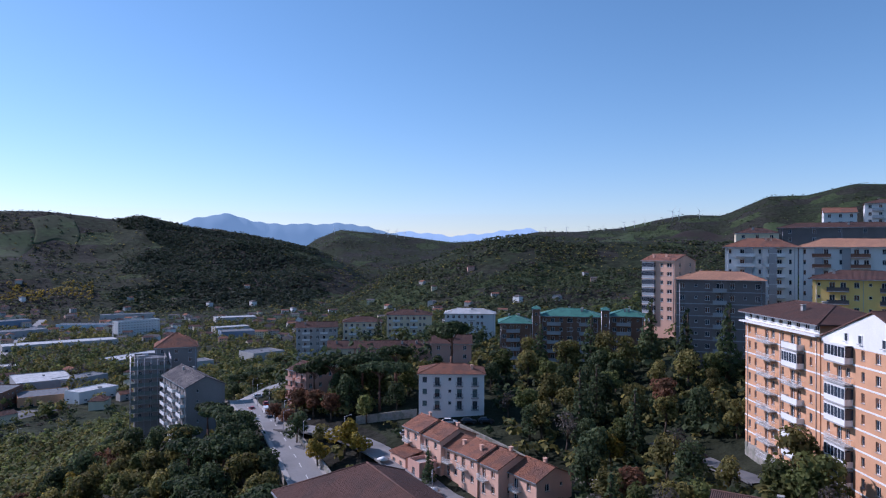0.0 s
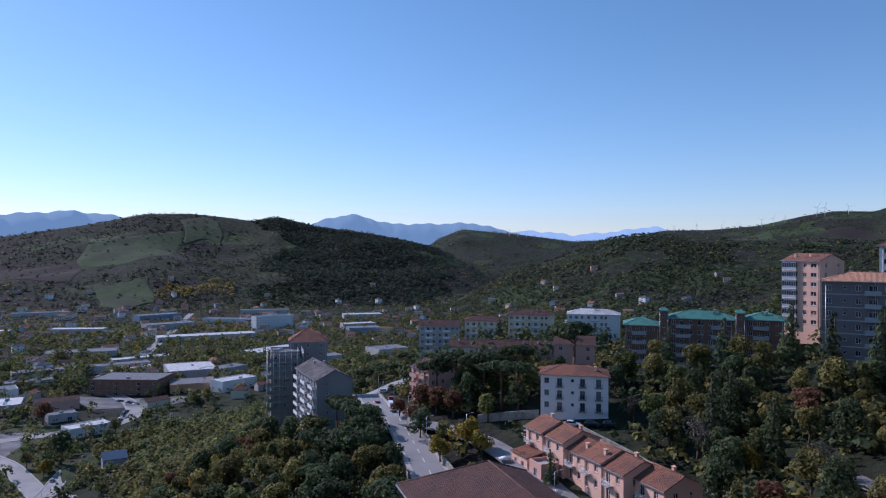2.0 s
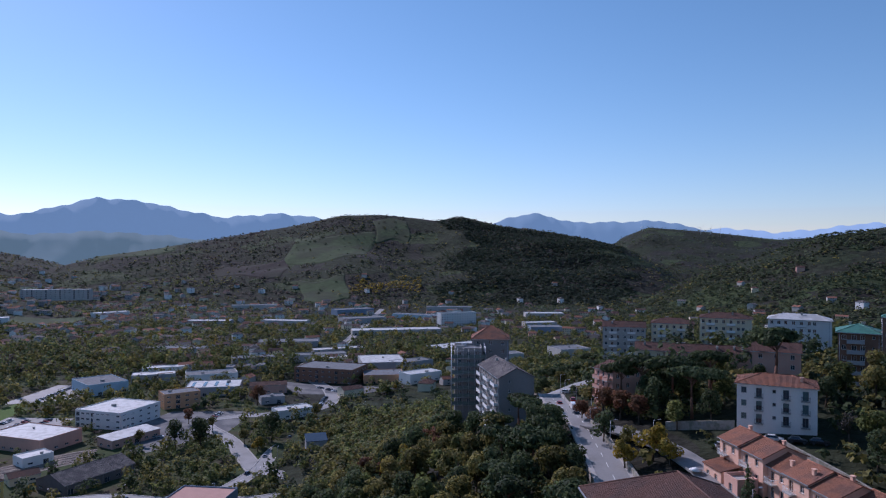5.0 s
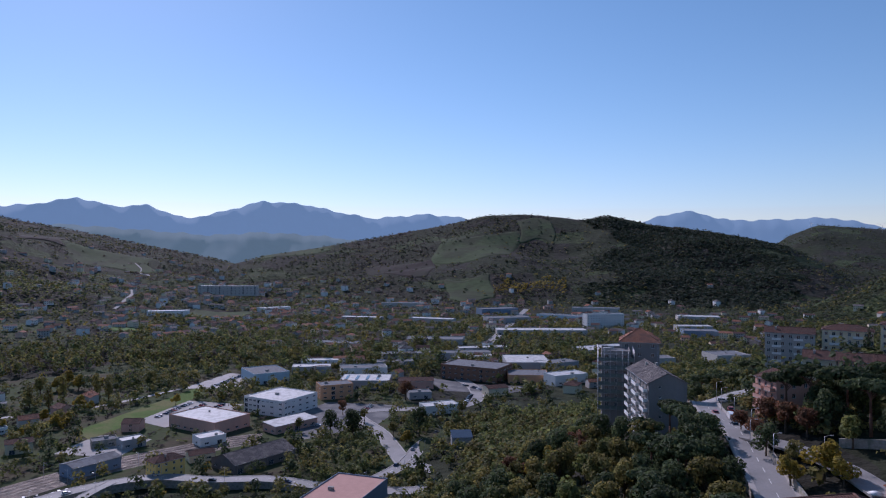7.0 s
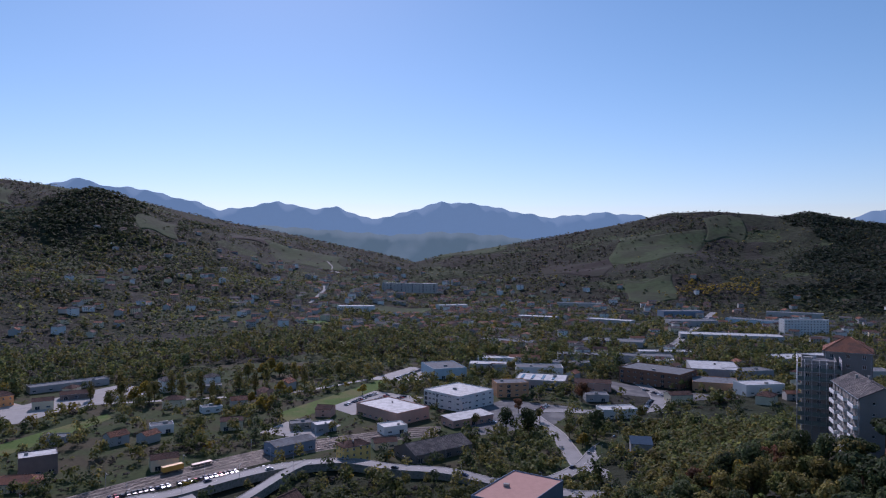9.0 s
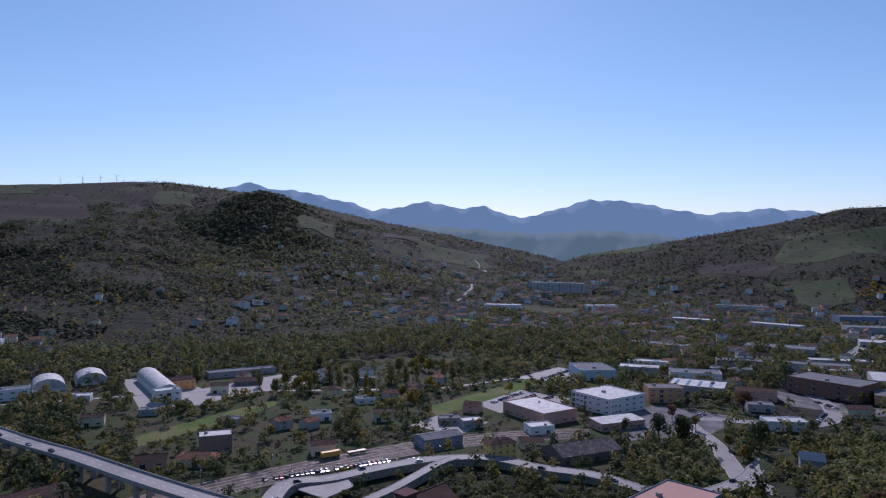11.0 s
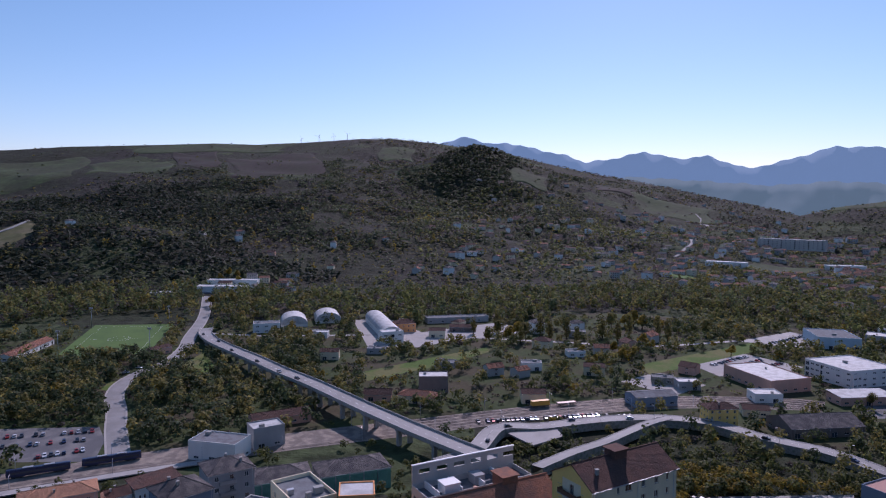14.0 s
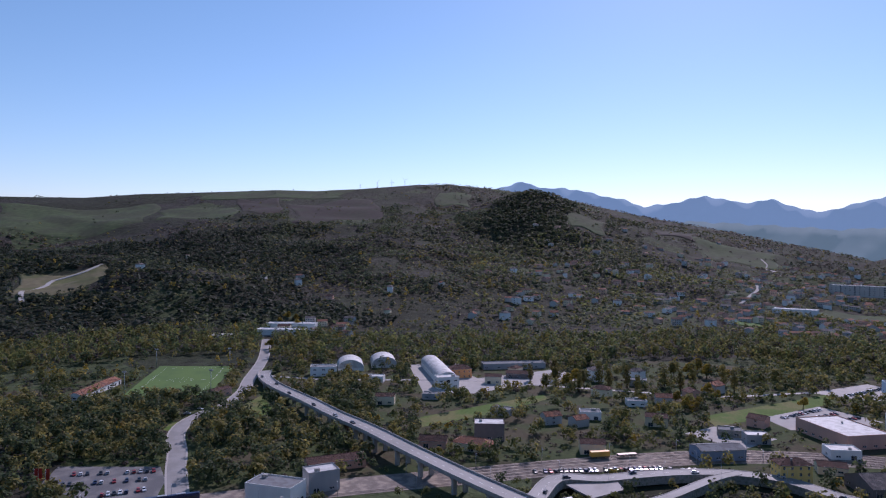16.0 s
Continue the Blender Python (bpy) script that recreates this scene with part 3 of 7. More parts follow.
    if roof_kind in ("hip", "gable"):
        for k in range(chimneys):
            x, y = (rnd.random() - .5) * w * .7, (rnd.choice([-1, 1])) * deep * (.12 + .15 * rnd.random())
            zr = rise * (1 - abs(y) / (deep / 2))
            part("chimney", boxes((x - .35, x + .35, y - .3, y + .3, zr - .4, zr + 1.0), (x - .45, x + .45, y - .4, y + .4, zr + 1.15, zr + 1.28),
                                  (x - .3, x - .2, y - .25, y + .25, zr + 1.0, zr + 1.15), (x + .2, x + .3, y - .25, y + .25, zr + 1.0, zr + 1.15)), CONCRETE if roof is not TILES else PEACH, top, "", Matrix.Translation((0, 0, hgt)))
    elif roof_kind == "flat":
        for k in range(chimneys):
            x, y = (rnd.random() - .5) * w * .7, (rnd.random() - .5) * deep * .6
            s = .5 + rnd.random()
            part("roof_unit", boxes((x - s, x + s, y - s * .6, y + s * .6, 0, .7 + s * .5), (x - s - .06, x + s + .06, y - s * .6 - .06, y + s * .6 + .06, .7 + s * .5, .8 + s * .5)), METAL if k % 2 else CONCRETE, top, "", Matrix.Translation((0, 0, hgt + .06)))
    return top


def hall(name, label, p, q, deep, h, wall, roof, kind="flat", rise=1.5, z0=0.0, seed=1, doors=True, category="warehouse", group="", cols=6, strips=0):
    """A works hall or low commercial building with a band of windows and roller doors."""
    w = (Vector(q) - Vector(p)).length
    n = max(2, int(w / cols))
    spec = [((k + .5) / n, "S" if (k + seed) % 3 or not doors else "G") for k in range(n)]
    m = max(1, int(deep / 7))
    spec2 = [((k + .5) / m, "S") for k in range(m)]
    if math.hypot(*p) > 640 and not strips:
        spec, spec2 = spec[::2], ()
    fl = max(1, int(h / 3.6)) if strips else 1
    ob = block(name, label, p, q, deep, z0, fl, h / fl, wall, roof, kind, rise, spec, spec2, spec2, (), sink=3, seed=seed, category=category, parapet=.6, chimneys=1 if kind == "flat" else 0, roof_over=.25, group=group, shut=METAL)
    if "roof lights" in label:
        for k in range(int(w / 9)):
            x = -w / 2 + 5 + k * 9
            part("skylight", boxes((x - 1.2, x + 1.2, -deep * .3, deep * .3, 0, .28), (x - 1.1, x + 1.1, -deep * .29, deep * .29, .28, .34)), GLASS, ob, "", Matrix.Translation((0, 0, h + .06)))
    return ob


# ---- roads ----
def ribbon(name, label, pts, width, material, lift=.12, heights=None, kind="structure", thick=.5, category="road", kerb=0.0, step=9.0):
    """A paved strip along a smooth line; it follows the ground unless heights are given."""
    P = [Vector((*c, 0)) for c in pts]
    fine, hs = [], []
    for k in range(len(P) - 1):
        p0, p1, p2, p3 = P[max(k - 1, 0)], P[k], P[k + 1], P[min(k + 2, len(P) - 1)]
        n = max(2, int((p2 - p1).length / step))
        for s in range(n):
            t = s / n
            fine.append(.5 * (2 * p1 + (p2 - p0) * t + (2 * p0 - 5 * p1 + 4 * p2 - p3) * t * t + (3 * p1 - p0 - 3 * p2 + p3) * t ** 3))
            if heights:
                hs.append(heights[k] + (heights[k + 1] - heights[k]) * (t * t * (3 - 2 * t)))
    fine.append(P[-1])
    if heights:
        hs.append(heights[-1])
    bm = bmesh.new()
    prof = [(-width / 2, -thick), (-width / 2, 0), (width / 2, 0), (width / 2, -thick)]
    if kerb:
        k = kerb
        prof = [(-width / 2 - k, -thick), (-width / 2 - k, .15), (-width / 2, .15), (-width / 2, 0), (width / 2, 0), (width / 2, .15), (width / 2 + k, .15), (width / 2 + k, -thick)]
    rows, line = [], []
    for k, c in enumerate(fine):
        d = (fine[min(k + 1, len(fine) - 1)] - fine[max(k - 1, 0)]).normalized()
        side = Vector((d.y, -d.x, 0))
        z = hs[k] if heights else max(gz(c.x, c.y), gz(*(c + side * width / 2).xy), gz(*(c - side * width / 2).xy))
        take(c.x, c.y, width / 2 + 1.5)
        line.append(Vector((c.x, c.y, z + lift)))
        rows.append([bm.verts.new((c.x + side.x * a, c.y + side.y * a, z + lift + b)) for a, b in prof])
    for r0, r1 in zip(rows, rows[1:]):
        for j in range(len(prof) - 1):
            f = bm.faces.new((r0[j], r0[j + 1], r1[j + 1], r1[j]))
            if kerb and j in (1, 2, len(prof) - 3, len(prof) - 4):
                f.material_index = 1
            elif kerb and j in (0, len(prof) - 2):
                f.material_index = 2
    bmesh.ops.recalc_face_normals(bm, faces=bm.faces)
    me = bpy.data.meshes.new(name)
    bm.to_mesh(me)
    bm.free()
    me.materials.append(material)
    me.materials.append(PAVING)
    me.materials.append(STONE)
    ob = tagged(new(name, me), label, category, kind=kind)
    return ob, line


def yard(name, label, pts, material, lift=.1, category="yard", z=None):
    """A paved area with a straight-sided outline, with a little thickness."""
    bm = bmesh.new()
    hz = [(gz(*c) if z is None else z) + lift for c in pts]
    xs, ys = [c[0] for c in pts], [c[1] for c in pts]
    for i in range(int(min(xs)), int(max(xs)), 3):
        for j in range(int(min(ys)), int(max(ys)), 3):
            hit = False
            for (xa, ya), (xb, yb) in zip(pts, [*pts[1:], pts[0]]):
                if (ya > j) != (yb > j) and i < (xb - xa) * (j - ya) / (yb - ya) + xa:
                    hit = not hit
            if hit:
                take(i, j, 1.5)
    top = [bm.verts.new((*c, h)) for c, h in zip(pts, hz)]
    low = [bm.verts.new((*c, h - .8)) for c, h in zip(pts, hz)]
    bm.faces.new(top)
    for k in range(len(pts)):
        m = (k + 1) % len(pts)
        bm.faces.new((top[k], low[k], low[m], top[m]))
    bmesh.ops.recalc_face_normals(bm, faces=bm.faces)
    me = bpy.data.meshes.new(name)
    bm.to_mesh(me)
    bm.free()
    me.materials.append(material)
    return tagged(new(name, me), label, category, kind="structure")


def dashes(parent, line, width, z, length=3.0, gap=4.5, offset=0.0, material=MARK):
    """Painted dashes along a line, as one thin part."""
    bm, run = bmesh.new(), 0.0
    for a, b in zip(line, line[1:]):
        d = (b - a)
        n = d.length
        if n < .01:
            continue
        d = d / n
        s = Vector((d.y, -d.x, 0))
        t = 0.0
        while t < n:
            if (run + t) % (length + gap) < length:
                e = min(n, t + 1.0)
                c0, c1 = a + d * t + s * offset, a + d * e + s * offset
                poly(bm, [(*(c0 - s * width / 2).xy, c0.z + z), (*(c1 - s * width / 2).xy, c1.z + z), (*(c1 + s * width / 2).xy, c1.z + z), (*(c0 + s * width / 2).xy, c0.z + z)][::-1])
            t += 1.0
        run += n
    return part("lane_marking", bm, material, parent)


# ---- vehicles ----
def car_proto(k, long=4.2, tall=1.45, van=False, far=False):
    top = new("van" if van else "car")
    bm = bmesh.new()
    L, W = long / 2, .88
    side = [(-L, .35), (-L, .75), (-L + .1, .9), (L - 1.1, .92), (L - .15, .75), (L, .6), (L, .35)] if not van else [(-L, .35), (-L, 2.1), (-L + .1, 2.2), (L - 1.5, 2.2), (L - .9, 1.3), (L - .05, 1.1), (L, .35)]
    for s in (-1, 1):
        f = [bm.verts.new((x, s * W, z)) for x, z in side]
        bm.faces.new(f if s < 0 else f[::-1])
    bm.verts.ensure_lookup_table()
    n = len(side)
    for i_ in range(n):
        j_ = (i_ + 1) % n
        bm.faces.new((bm.verts[j_], bm.verts[i_], bm.verts[n + i_], bm.verts[n + j_]))
    bmesh.ops.recalc_face_normals(bm, faces=bm.faces)
    part("body", bm, CARS[k], top)
    g = bmesh.new()
    if van:
        box(g, L - 1.55, L - .98, -.8, .8, 1.35, 2.0)
    else:
        lo = [(-L + .25, -.8, .9), (L - 1.15, -.8, .9), (L - 1.15, .8, .9), (-L + .25, .8, .9)]
        hi = [(-L + .7, -.62, tall - .06), (L - 1.9, -.62, tall - .06), (L - 1.9, .62, tall - .06), (-L + .7, .62, tall - .06)]
        for i_ in range(4):
            j_ = (i_ + 1) % 4
            poly(g, [lo[i_], lo[j_], hi[j_], hi[i_]])
        poly(g, hi)
    part("glasshouse", g, GLASS, top)
    if not van:
        part("roof", boxes((-L + .68, L - 1.88, -.64, .64, tall - .058, tall)), CARS[k], top)
    wm = SHARED.get("wheel")
    if far:
        wb = bmesh.new()
        for x in (-L + .75, L - .8):
            cyl(wb, (x, -.9, .32), (x, .9, .32), .32, .32, 8)
        part("running_gear", wb, DARKPAINT, top)
    for x in (() if far else (-L + .75, L - .8)):
        for s in (-1, 1):
            if not wm:
                wb = bmesh.new()
                cyl(wb, (0, -.1, 0), (0, .1, 0), .32, .32, 10)
                wm = bpy.data.meshes.new("wheel")
                wb.to_mesh(wm)
                wb.free()
                wm.materials.append(DARKPAINT)
                SHARED["wheel"] = wm
            part("wheel", wm, None, top, "", Matrix.Translation((x, s * .82, .32)))
    nm = ("white", "silver grey", "black", "red", "dark blue")[k]
    return tagged(top, f"{nm} {'delivery van' if van else 'hatchback car'} standing on the asphalt", "van" if van else "car", "parked cars")


CAR = [car_proto(k) for k in range(5)]
VAN = car_proto(0, 5.4, 2.2, True)
FARCAR = [car_proto(k, far=True) for k in range(5)]
USED = set()


def put_car(x, y, turn, k, z=None):
    src = VAN if k == 5 else CAR[k]
    if math.hypot(x, y) > 280 and k < 5:
        src, k = FARCAR[k], k + 10
    m = Matrix.Translation((x, y, (gz(x, y) + .12) if z is None else z)) @ Matrix.Rotation(radians(turn), 4, "Z")
    if k not in USED:
        USED.add(k)
        src.matrix_basis = m
    else:
        copy_thing(src, m)


def car_row(p, q, n, turn, seed=1, z=None, fill=.85):
    """n parking bays from p to q, most of them taken."""
    rnd = random.Random(seed)
    for k in range(n):
        if rnd.random() < fill:
            t = (k + .5) / n
            put_car(p[0] + (q[0] - p[0]) * t, p[1] + (q[1] - p[1]) * t, turn + rnd.uniform(-3, 3) + (180 if rnd.random() < .3 else 0), rnd.choice([0, 0, 1, 1, 2, 2, 2, 3, 4]), z)


# ---- trees ----
def leaf_cloud(rnd, lobes, count, size):
    """Leaf clumps, as bent little quads, over and inside a set of ellipsoid lobes (centre, radii)."""
    vol = np.array([l[1][0] * l[1][1] + l[1][0] * l[1][2] for l in lobes])
    pick = rnd.choice(len(lobes), count, p=vol / vol.sum())
    c = np.array([l[0] for l in lobes])[pick]
    r = np.array([l[1] for l in lobes])[pick]
    d = rnd.normal(size=(count, 3))
    d /= np.linalg.norm(d, axis=1)[:, None]
    k = rnd.uniform(.62, 1.08, count) ** .6
    pos = c + d * r * k[:, None]
    nrm = d + rnd.normal(size=(count, 3)) * .5 + np.array([0, 0, .35])
    nrm /= np.linalg.norm(nrm, axis=1)[:, None]
    a = np.cross(nrm, rnd.normal(size=(count, 3)))
    a /= np.linalg.norm(a, axis=1)[:, None] + 1e-6
    b = np.cross(nrm, a)
    s = size * rnd.uniform(.6, 1.4, count)[:, None]
    v = np.stack([pos - a * s, pos - b * s * .6 + nrm * s * .25, pos + a * s, pos + b * s * .6 + nrm * s * .25], 1).reshape(-1, 3)
    return v, np.arange(count * 4).reshape(-1, 4)


def tree_proto(style, seed, leaves, count, size, height, spread, label, category="tree", bark=None):
    """One tree of its style: tapered trunk, limbs that reach into the crown, and a crown of leaf clumps."""
    rnd = np.random.RandomState(seed)
    rr = random.Random(seed)
    top = new({"pine": "umbrella_pine", "conifer": "conifer", "bush": "bush", "poplar": "poplar"}.get(style, "autumn_tree" if leaves in (L_YELLOW, L_RUST) else "bare_tree" if leaves is L_GREY else "olive_tree" if leaves is L_OLIVE else "broadleaf_tree"))
    h, s = height, spread
    bm = bmesh.new()
    lobes = []
    if style == "broad":
        for k in range(9):
            a, e = rr.uniform(0, 6.28), rr.uniform(0, 1)
            rad = s * rr.uniform(.25, .62)
            z = h * (.42 + .42 * e)
            lobes.append(((math.cos(a) * rad * (1.15 - .6 * e), math.sin(a) * rad * (1.15 - .6 * e), z), (s * rr.uniform(.3, .48), s * rr.uniform(.3, .48), h * rr.uniform(.12, .19))))
        trunk_top = h * .55
    elif style == "pine":
        for k in range(10):
            a = rr.uniform(0, 6.28)
            rad = s * math.sqrt(rr.random()) * .75
            lobes.append(((math.cos(a) * rad, math.sin(a) * rad, h * (.88 - .1 * (rad / s))), (s * .36, s * .36, h * .085)))
        trunk_top = h * .8
    elif style == "conifer":
        n = 9
        for k in range(n):
            t = k / (n - 1)
            lobes.append(((rr.uniform(-.1, .1) * s, rr.uniform(-.1, .1) * s, h * (.14 + .8 * t)), (s * (1.02 - .93 * t) * rr.uniform(.85, 1.1), s * (1.02 - .93 * t) * rr.uniform(.85, 1.1), h * .07)))
        trunk_top = h * .95
    elif style == "poplar":
        for k in range(7):
            t = k / 6
            lobes.append(((rr.uniform(-.25, .25) * s, rr.uniform(-.25, .25) * s, h * (.22 + .66 * t)), (s * (.75 - .4 * abs(t - .35)), s * (.75 - .4 * abs(t - .35)), h * .12)))
        trunk_top = h * .8
    else:
        for k in range(5):
            a = rr.uniform(0, 6.28)
            lobes.append(((math.cos(a) * s * .5, math.sin(a) * s * .5, h * rr.uniform(.3, .62)), (s * .5, s * .5, h * .33)))
        trunk_top = h * .4
    r0 = h * .022 + .06
    bend = (rr.uniform(-.3, .3), rr.uniform(-.3, .3))
    cyl(bm, (0, 0, -.8), (bend[0], bend[1], trunk_top * .5), r0 * 1.25, r0 * .85, 7)
    cyl(bm, (bend[0], bend[1], trunk_top * .5), (bend[0] * 1.6, bend[1] * 1.6, trunk_top), r0 * .85, r0 * .35, 7)
    for c, rad in lobes[::2] if style == "conifer" else lobes:
        z0 = trunk_top * (.45 if style != "pine" else .72) + rr.uniform(0, .25) * trunk_top
        cyl(bm, (bend[0], bend[1], min(z0, c[2])), c, r0 * .4, r0 * .1, 5)
    part("trunk", bm, bark or BARK, top)
    v, f = leaf_cloud(rnd, lobes, count, size)
    part("crown", mesh_np("crown", v, f, [leaves]), None, top)
    return tagged(top, label, category, "trees")


PROTO = {}


def tree(key, x, y, scale=1.0, turn=0.0, z=None):
    src, used = PROTO[key]
    m = Matrix.Translation((x, y, gz(x, y) if z is None else z)) @ Matrix.Rotation(radians(turn), 4, "Z") @ Matrix.Scale(scale, 4)
    if not used:
        PROTO[key][1] = True
        src.matrix_basis = m
    else:
        copy_thing(src, m).matrix_basis = m


# ---- the town on the hill ----
w3, w4, w5 = [(.17, "w"), (.5, "w"), (.83, "w")], [(.12, "w"), (.37, "w"), (.63, "w"), (.88, "w")], [(.1, "w"), (.3, "w"), (.5, "s"), (.7, "w"), (.9, "w")]
# tall orange brick block with white floor bands
block("apartment_building", "orange brick apartment block with white floor bands and balconies", (60.5, 137), (61.2, 111.2), 13, 82, 8, 3.1, BRICK, BROWNTILES, "hip", 2.2,
      [(1.8, "n"), (4.2, "n"), (8.5, "d"), (10.8, "w"), (14.2, "n"), (17.5, "d"), (19.5, "d"), (23.2, "n")], w3, w3, (), [(9.5, 5.2, 1.3, "bars"), (18.6, 5.0, 1.3, "mix")], band=WHITEPAINT, attic=2.0, railm=WHITEPAINT, seed=3, roof_over=1.0, base=STONE)
blk = bpy.data.objects["apartment_building"]
for k in range(9):
    x = -12.8 + k * 2.85
    part("attic_panel", boxes((x, x + 1.5, -6.62, -6.48, 25.0, 26.8), (x + 1.5, x + 2.85, -6.62, -6.48, 25.0, 25.5), (x + 1.5, x + 2.85, -6.62, -6.48, 26.5, 26.8)), WHITEPAINT, blk)
    part("window", window_for(1.3, 1.0, "open", WHITEPAINT, WOODPAINT, CONCRETE), None, blk, "", Matrix.Translation((x + 2.18, -6.52, 26)))
part("cornice", boxes((-13.4, 13.2, -7.6, -6.45, 24.62, 24.9)), WHITEPAINT, blk, "projecting white cornice")
ob = block("apartment_building", "orange brick apartment block with white gable and balconies", (61.3, 84), (75, 84), 27, 81.9, 8, 3.1, BRICK, BROWNTILES, "gable", 5.0,
           w3, (), [(2, "n"), (5.0, "d"), (7.2, "w"), (11, "n"), (14.5, "w"), (17, "w"), (20.5, "d"), (24, "n")], (), (), (), [(5.8, 5.6, 1.3, "mix"), (20.5, 4.5, 1.3, "bars")], railm=WHITEPAINT, seed=5, roof_over=.8, chimneys=3, base=STONE)
gb = bmesh.new()
poly(gb, [(-6.92, 13.5, 24.2), (-6.92, -13.5, 24.2), (-6.92, -13.5, 25.2), (-6.92, 0, 29.6), (-6.92, 13.5, 25.2)])
part("gable_wall", gb, WHITEPAINT, ob, "white rendered gable")
for y in (6.5, 3.0, -2.5, -6.5):
    part("window", window_for(.9, 1.3, "open", WHITEPAINT, WOODPAINT, CONCRETE), None, ob, "", Matrix.Translation((-6.99, y, 25.6)) @ Matrix.Rotation(radians(270), 4, "Z"))
for fl in range(1, 9):
    part("floor_band", boxes((-6.91, -6.8, -13.5, 13.5, fl * 3.1 - .16, fl * 3.1 + .1)), WHITEPAINT, ob)
# yellow block behind, long slab blocks above
block("apartment_building", "yellow rendered apartment block with dark balconies", (97.3, 180.5), (116, 169), 12, 91, 7, 3.25, YELLOW, BROWNTILES, "hip", 1.8, [(1.5, "s"), (4.5, "d"), (7, "d"), (10, "w"), (13, "s"), (16, "d"), (19, "d")], w3, w3, (), [(5.8, 5, 1.2, "solid"), (17.5, 5, 1.2, "solid")], railm=DARKPAINT, roof_over=1.0, seed=7)
block("apartment_building", "white apartment block with grey stair bays and red roof", (89.4, 217.3), (108, 208.7), 12, 94, 9, 3.15, WHITE, TILES, "hip", 2.4, [(1.5, "n"), (5, "d"), (7.2, "d"), (10, "n"), (13, "d"), (15.5, "d"), (18.5, "n")], w3, w3, (), [(6, 5.2, 1.3, "solid"), (14.5, 5.2, 1.3, "solid")], railm=WHITEPAINT, seed=9, roof_over=.8)
block("apartment_building", "white apartment block with brown balconies and clay roof", (108.3, 208.5), (134, 194), 12, 94, 9, 3.15, WHITE, PALETILES, "hip", 2.2, [(1.5, "n"), (5, "d"), (7.2, "w"), (11, "n"), (15, "d"), (17.5, "d"), (22, "w"), (26, "d"), (28, "n")], w3, w3, (), [(6, 5, 1.3, "solid"), (16, 5, 1.3, "solid"), (26, 4, 1.3, "solid")], railm=WOODPAINT, seed=11, roof_over=.8)
for x in (95.6, 101.8, 113, 119.5, 126):
    y = 217.3 - (x - 89.4) * .47
    b2 = new("stair_bay")
    tagged(b2, "grey rendered stair bay of a slab block", "stair bay")
    b2.matrix_basis = Matrix.Translation((x - .35, y - .7, 94)) @ Matrix.Rotation(radians(-25), 4, "Z")
    part("wall", boxes((-1.1, 1.1, -.45, .6, -5, 27.8)), GREY, b2)
# houses on the rise behind
block("house", "white house with a red gabled roof on the rise", (160, 288), (171, 283), 9, 131.5, 2, 3, WHITE, TILES, "gable", 2, w3, w3, w3, category="house", seed=2)
block("house", "white two-storey house with flat terrace on the rise", (173, 281), (186, 274), 10, 132, 3, 3, WHITE, BROWNTILES, "hip", 1.6, w4, w3, w3, balconies=[(.3, 4, 1.2, "solid"), (.75, 4, 1.2, "solid")], category="house", seed=4)
block("apartment_building", "long low block with a brown roof below the white houses", (128, 262), (164, 243), 12, 118, 4, 3, DARKWALL, BROWNTILES, "hip", 1.8, w5, w3, w3, seed=6)
block("house", "brown-roofed house on the rise", (112, 262), (126, 257), 10, 116, 4, 3, CREAM, BROWNTILES, "hip", 1.8, w3, w3, w3, category="house", seed=8)
# pink and white block, dark slab block
block("apartment_building", "white and pink apartment block with red gabled roof", (75, 258), (84, 248.5), 16, 95, 7, 3.2, PEACH, TILES, "gable", 2.2, [(1.3, "D"), (4.5, "D"), (8, "w"), (11, "D")], [(.25, "w"), (.75, "w")], w3, balconies=[(2.9, 5, .9, "glazed")], seed=12, slabm=WHITEPAINT)
ob = block("apartment_building", "dark stone-faced slab block with a clay roof", (66.1, 194.1), (87.3, 185.5), 12, 86, 8, 3.35, DARKWALL, PALETILES, "hip", 2.0, [(1.6, "w"), (5.2, "s"), (8.2, "w"), (11.4, "D"), (14.6, "w"), (17.8, "s"), (21, "w")], w3, w3, balconies=[(11.4, 3.6, 1.1, "solid")], railm=GREY, frames=WHITEPAINT, seed=13, band=GREY)
# brown brick block with green roofs
for k, (p, q, n, zz) in enumerate((((19.7, 237.2), (30.6, 236.2), 5, 80.4), ((33.6, 236), (53.2, 232), 6, 80.0), ((56.3, 231.4), (67, 228.4), 6, 80.4))):
    L = (Vector(q) - Vector(p)).length
    cols = [(1.6, "w"), (4.2, "d"), (6.4, "w"), (9.2, "s")] if L < 15 else [(1.6, "w"), (4.2, "d"), (7, "w"), (10, "D"), (13, "w"), (15.8, "d"), (18.4, "w")]
    ob = block("apartment_building", "brown brick apartment block with green metal roof", p, q, 12, zz, n, 3.1, BROWNBRICK, GREENMETAL, "hip", 2.0, cols, w3, w3, (), [(4.6, 4.6, 1.3, "solid")] + ([(15.4, 4.6, 1.3, "solid")] if L > 15 else []), railm=GREY, seed=20 + k, roof_over=.7, chimneys=3)
for k, (p, q) in enumerate((((30.7, 235.4), (33.4, 235)), ((53.4, 231), (56.1, 230.4)))):
    block("stair_tower", "brown brick stair tower capped with green metal", p, q, 6, 80.4, 6, 3.4, BROWNBRICK, GREENMETAL, "hip", .8, [(.5, "s")], category="stair tower", chimneys=0, seed=30 + k, roof_over=.2)
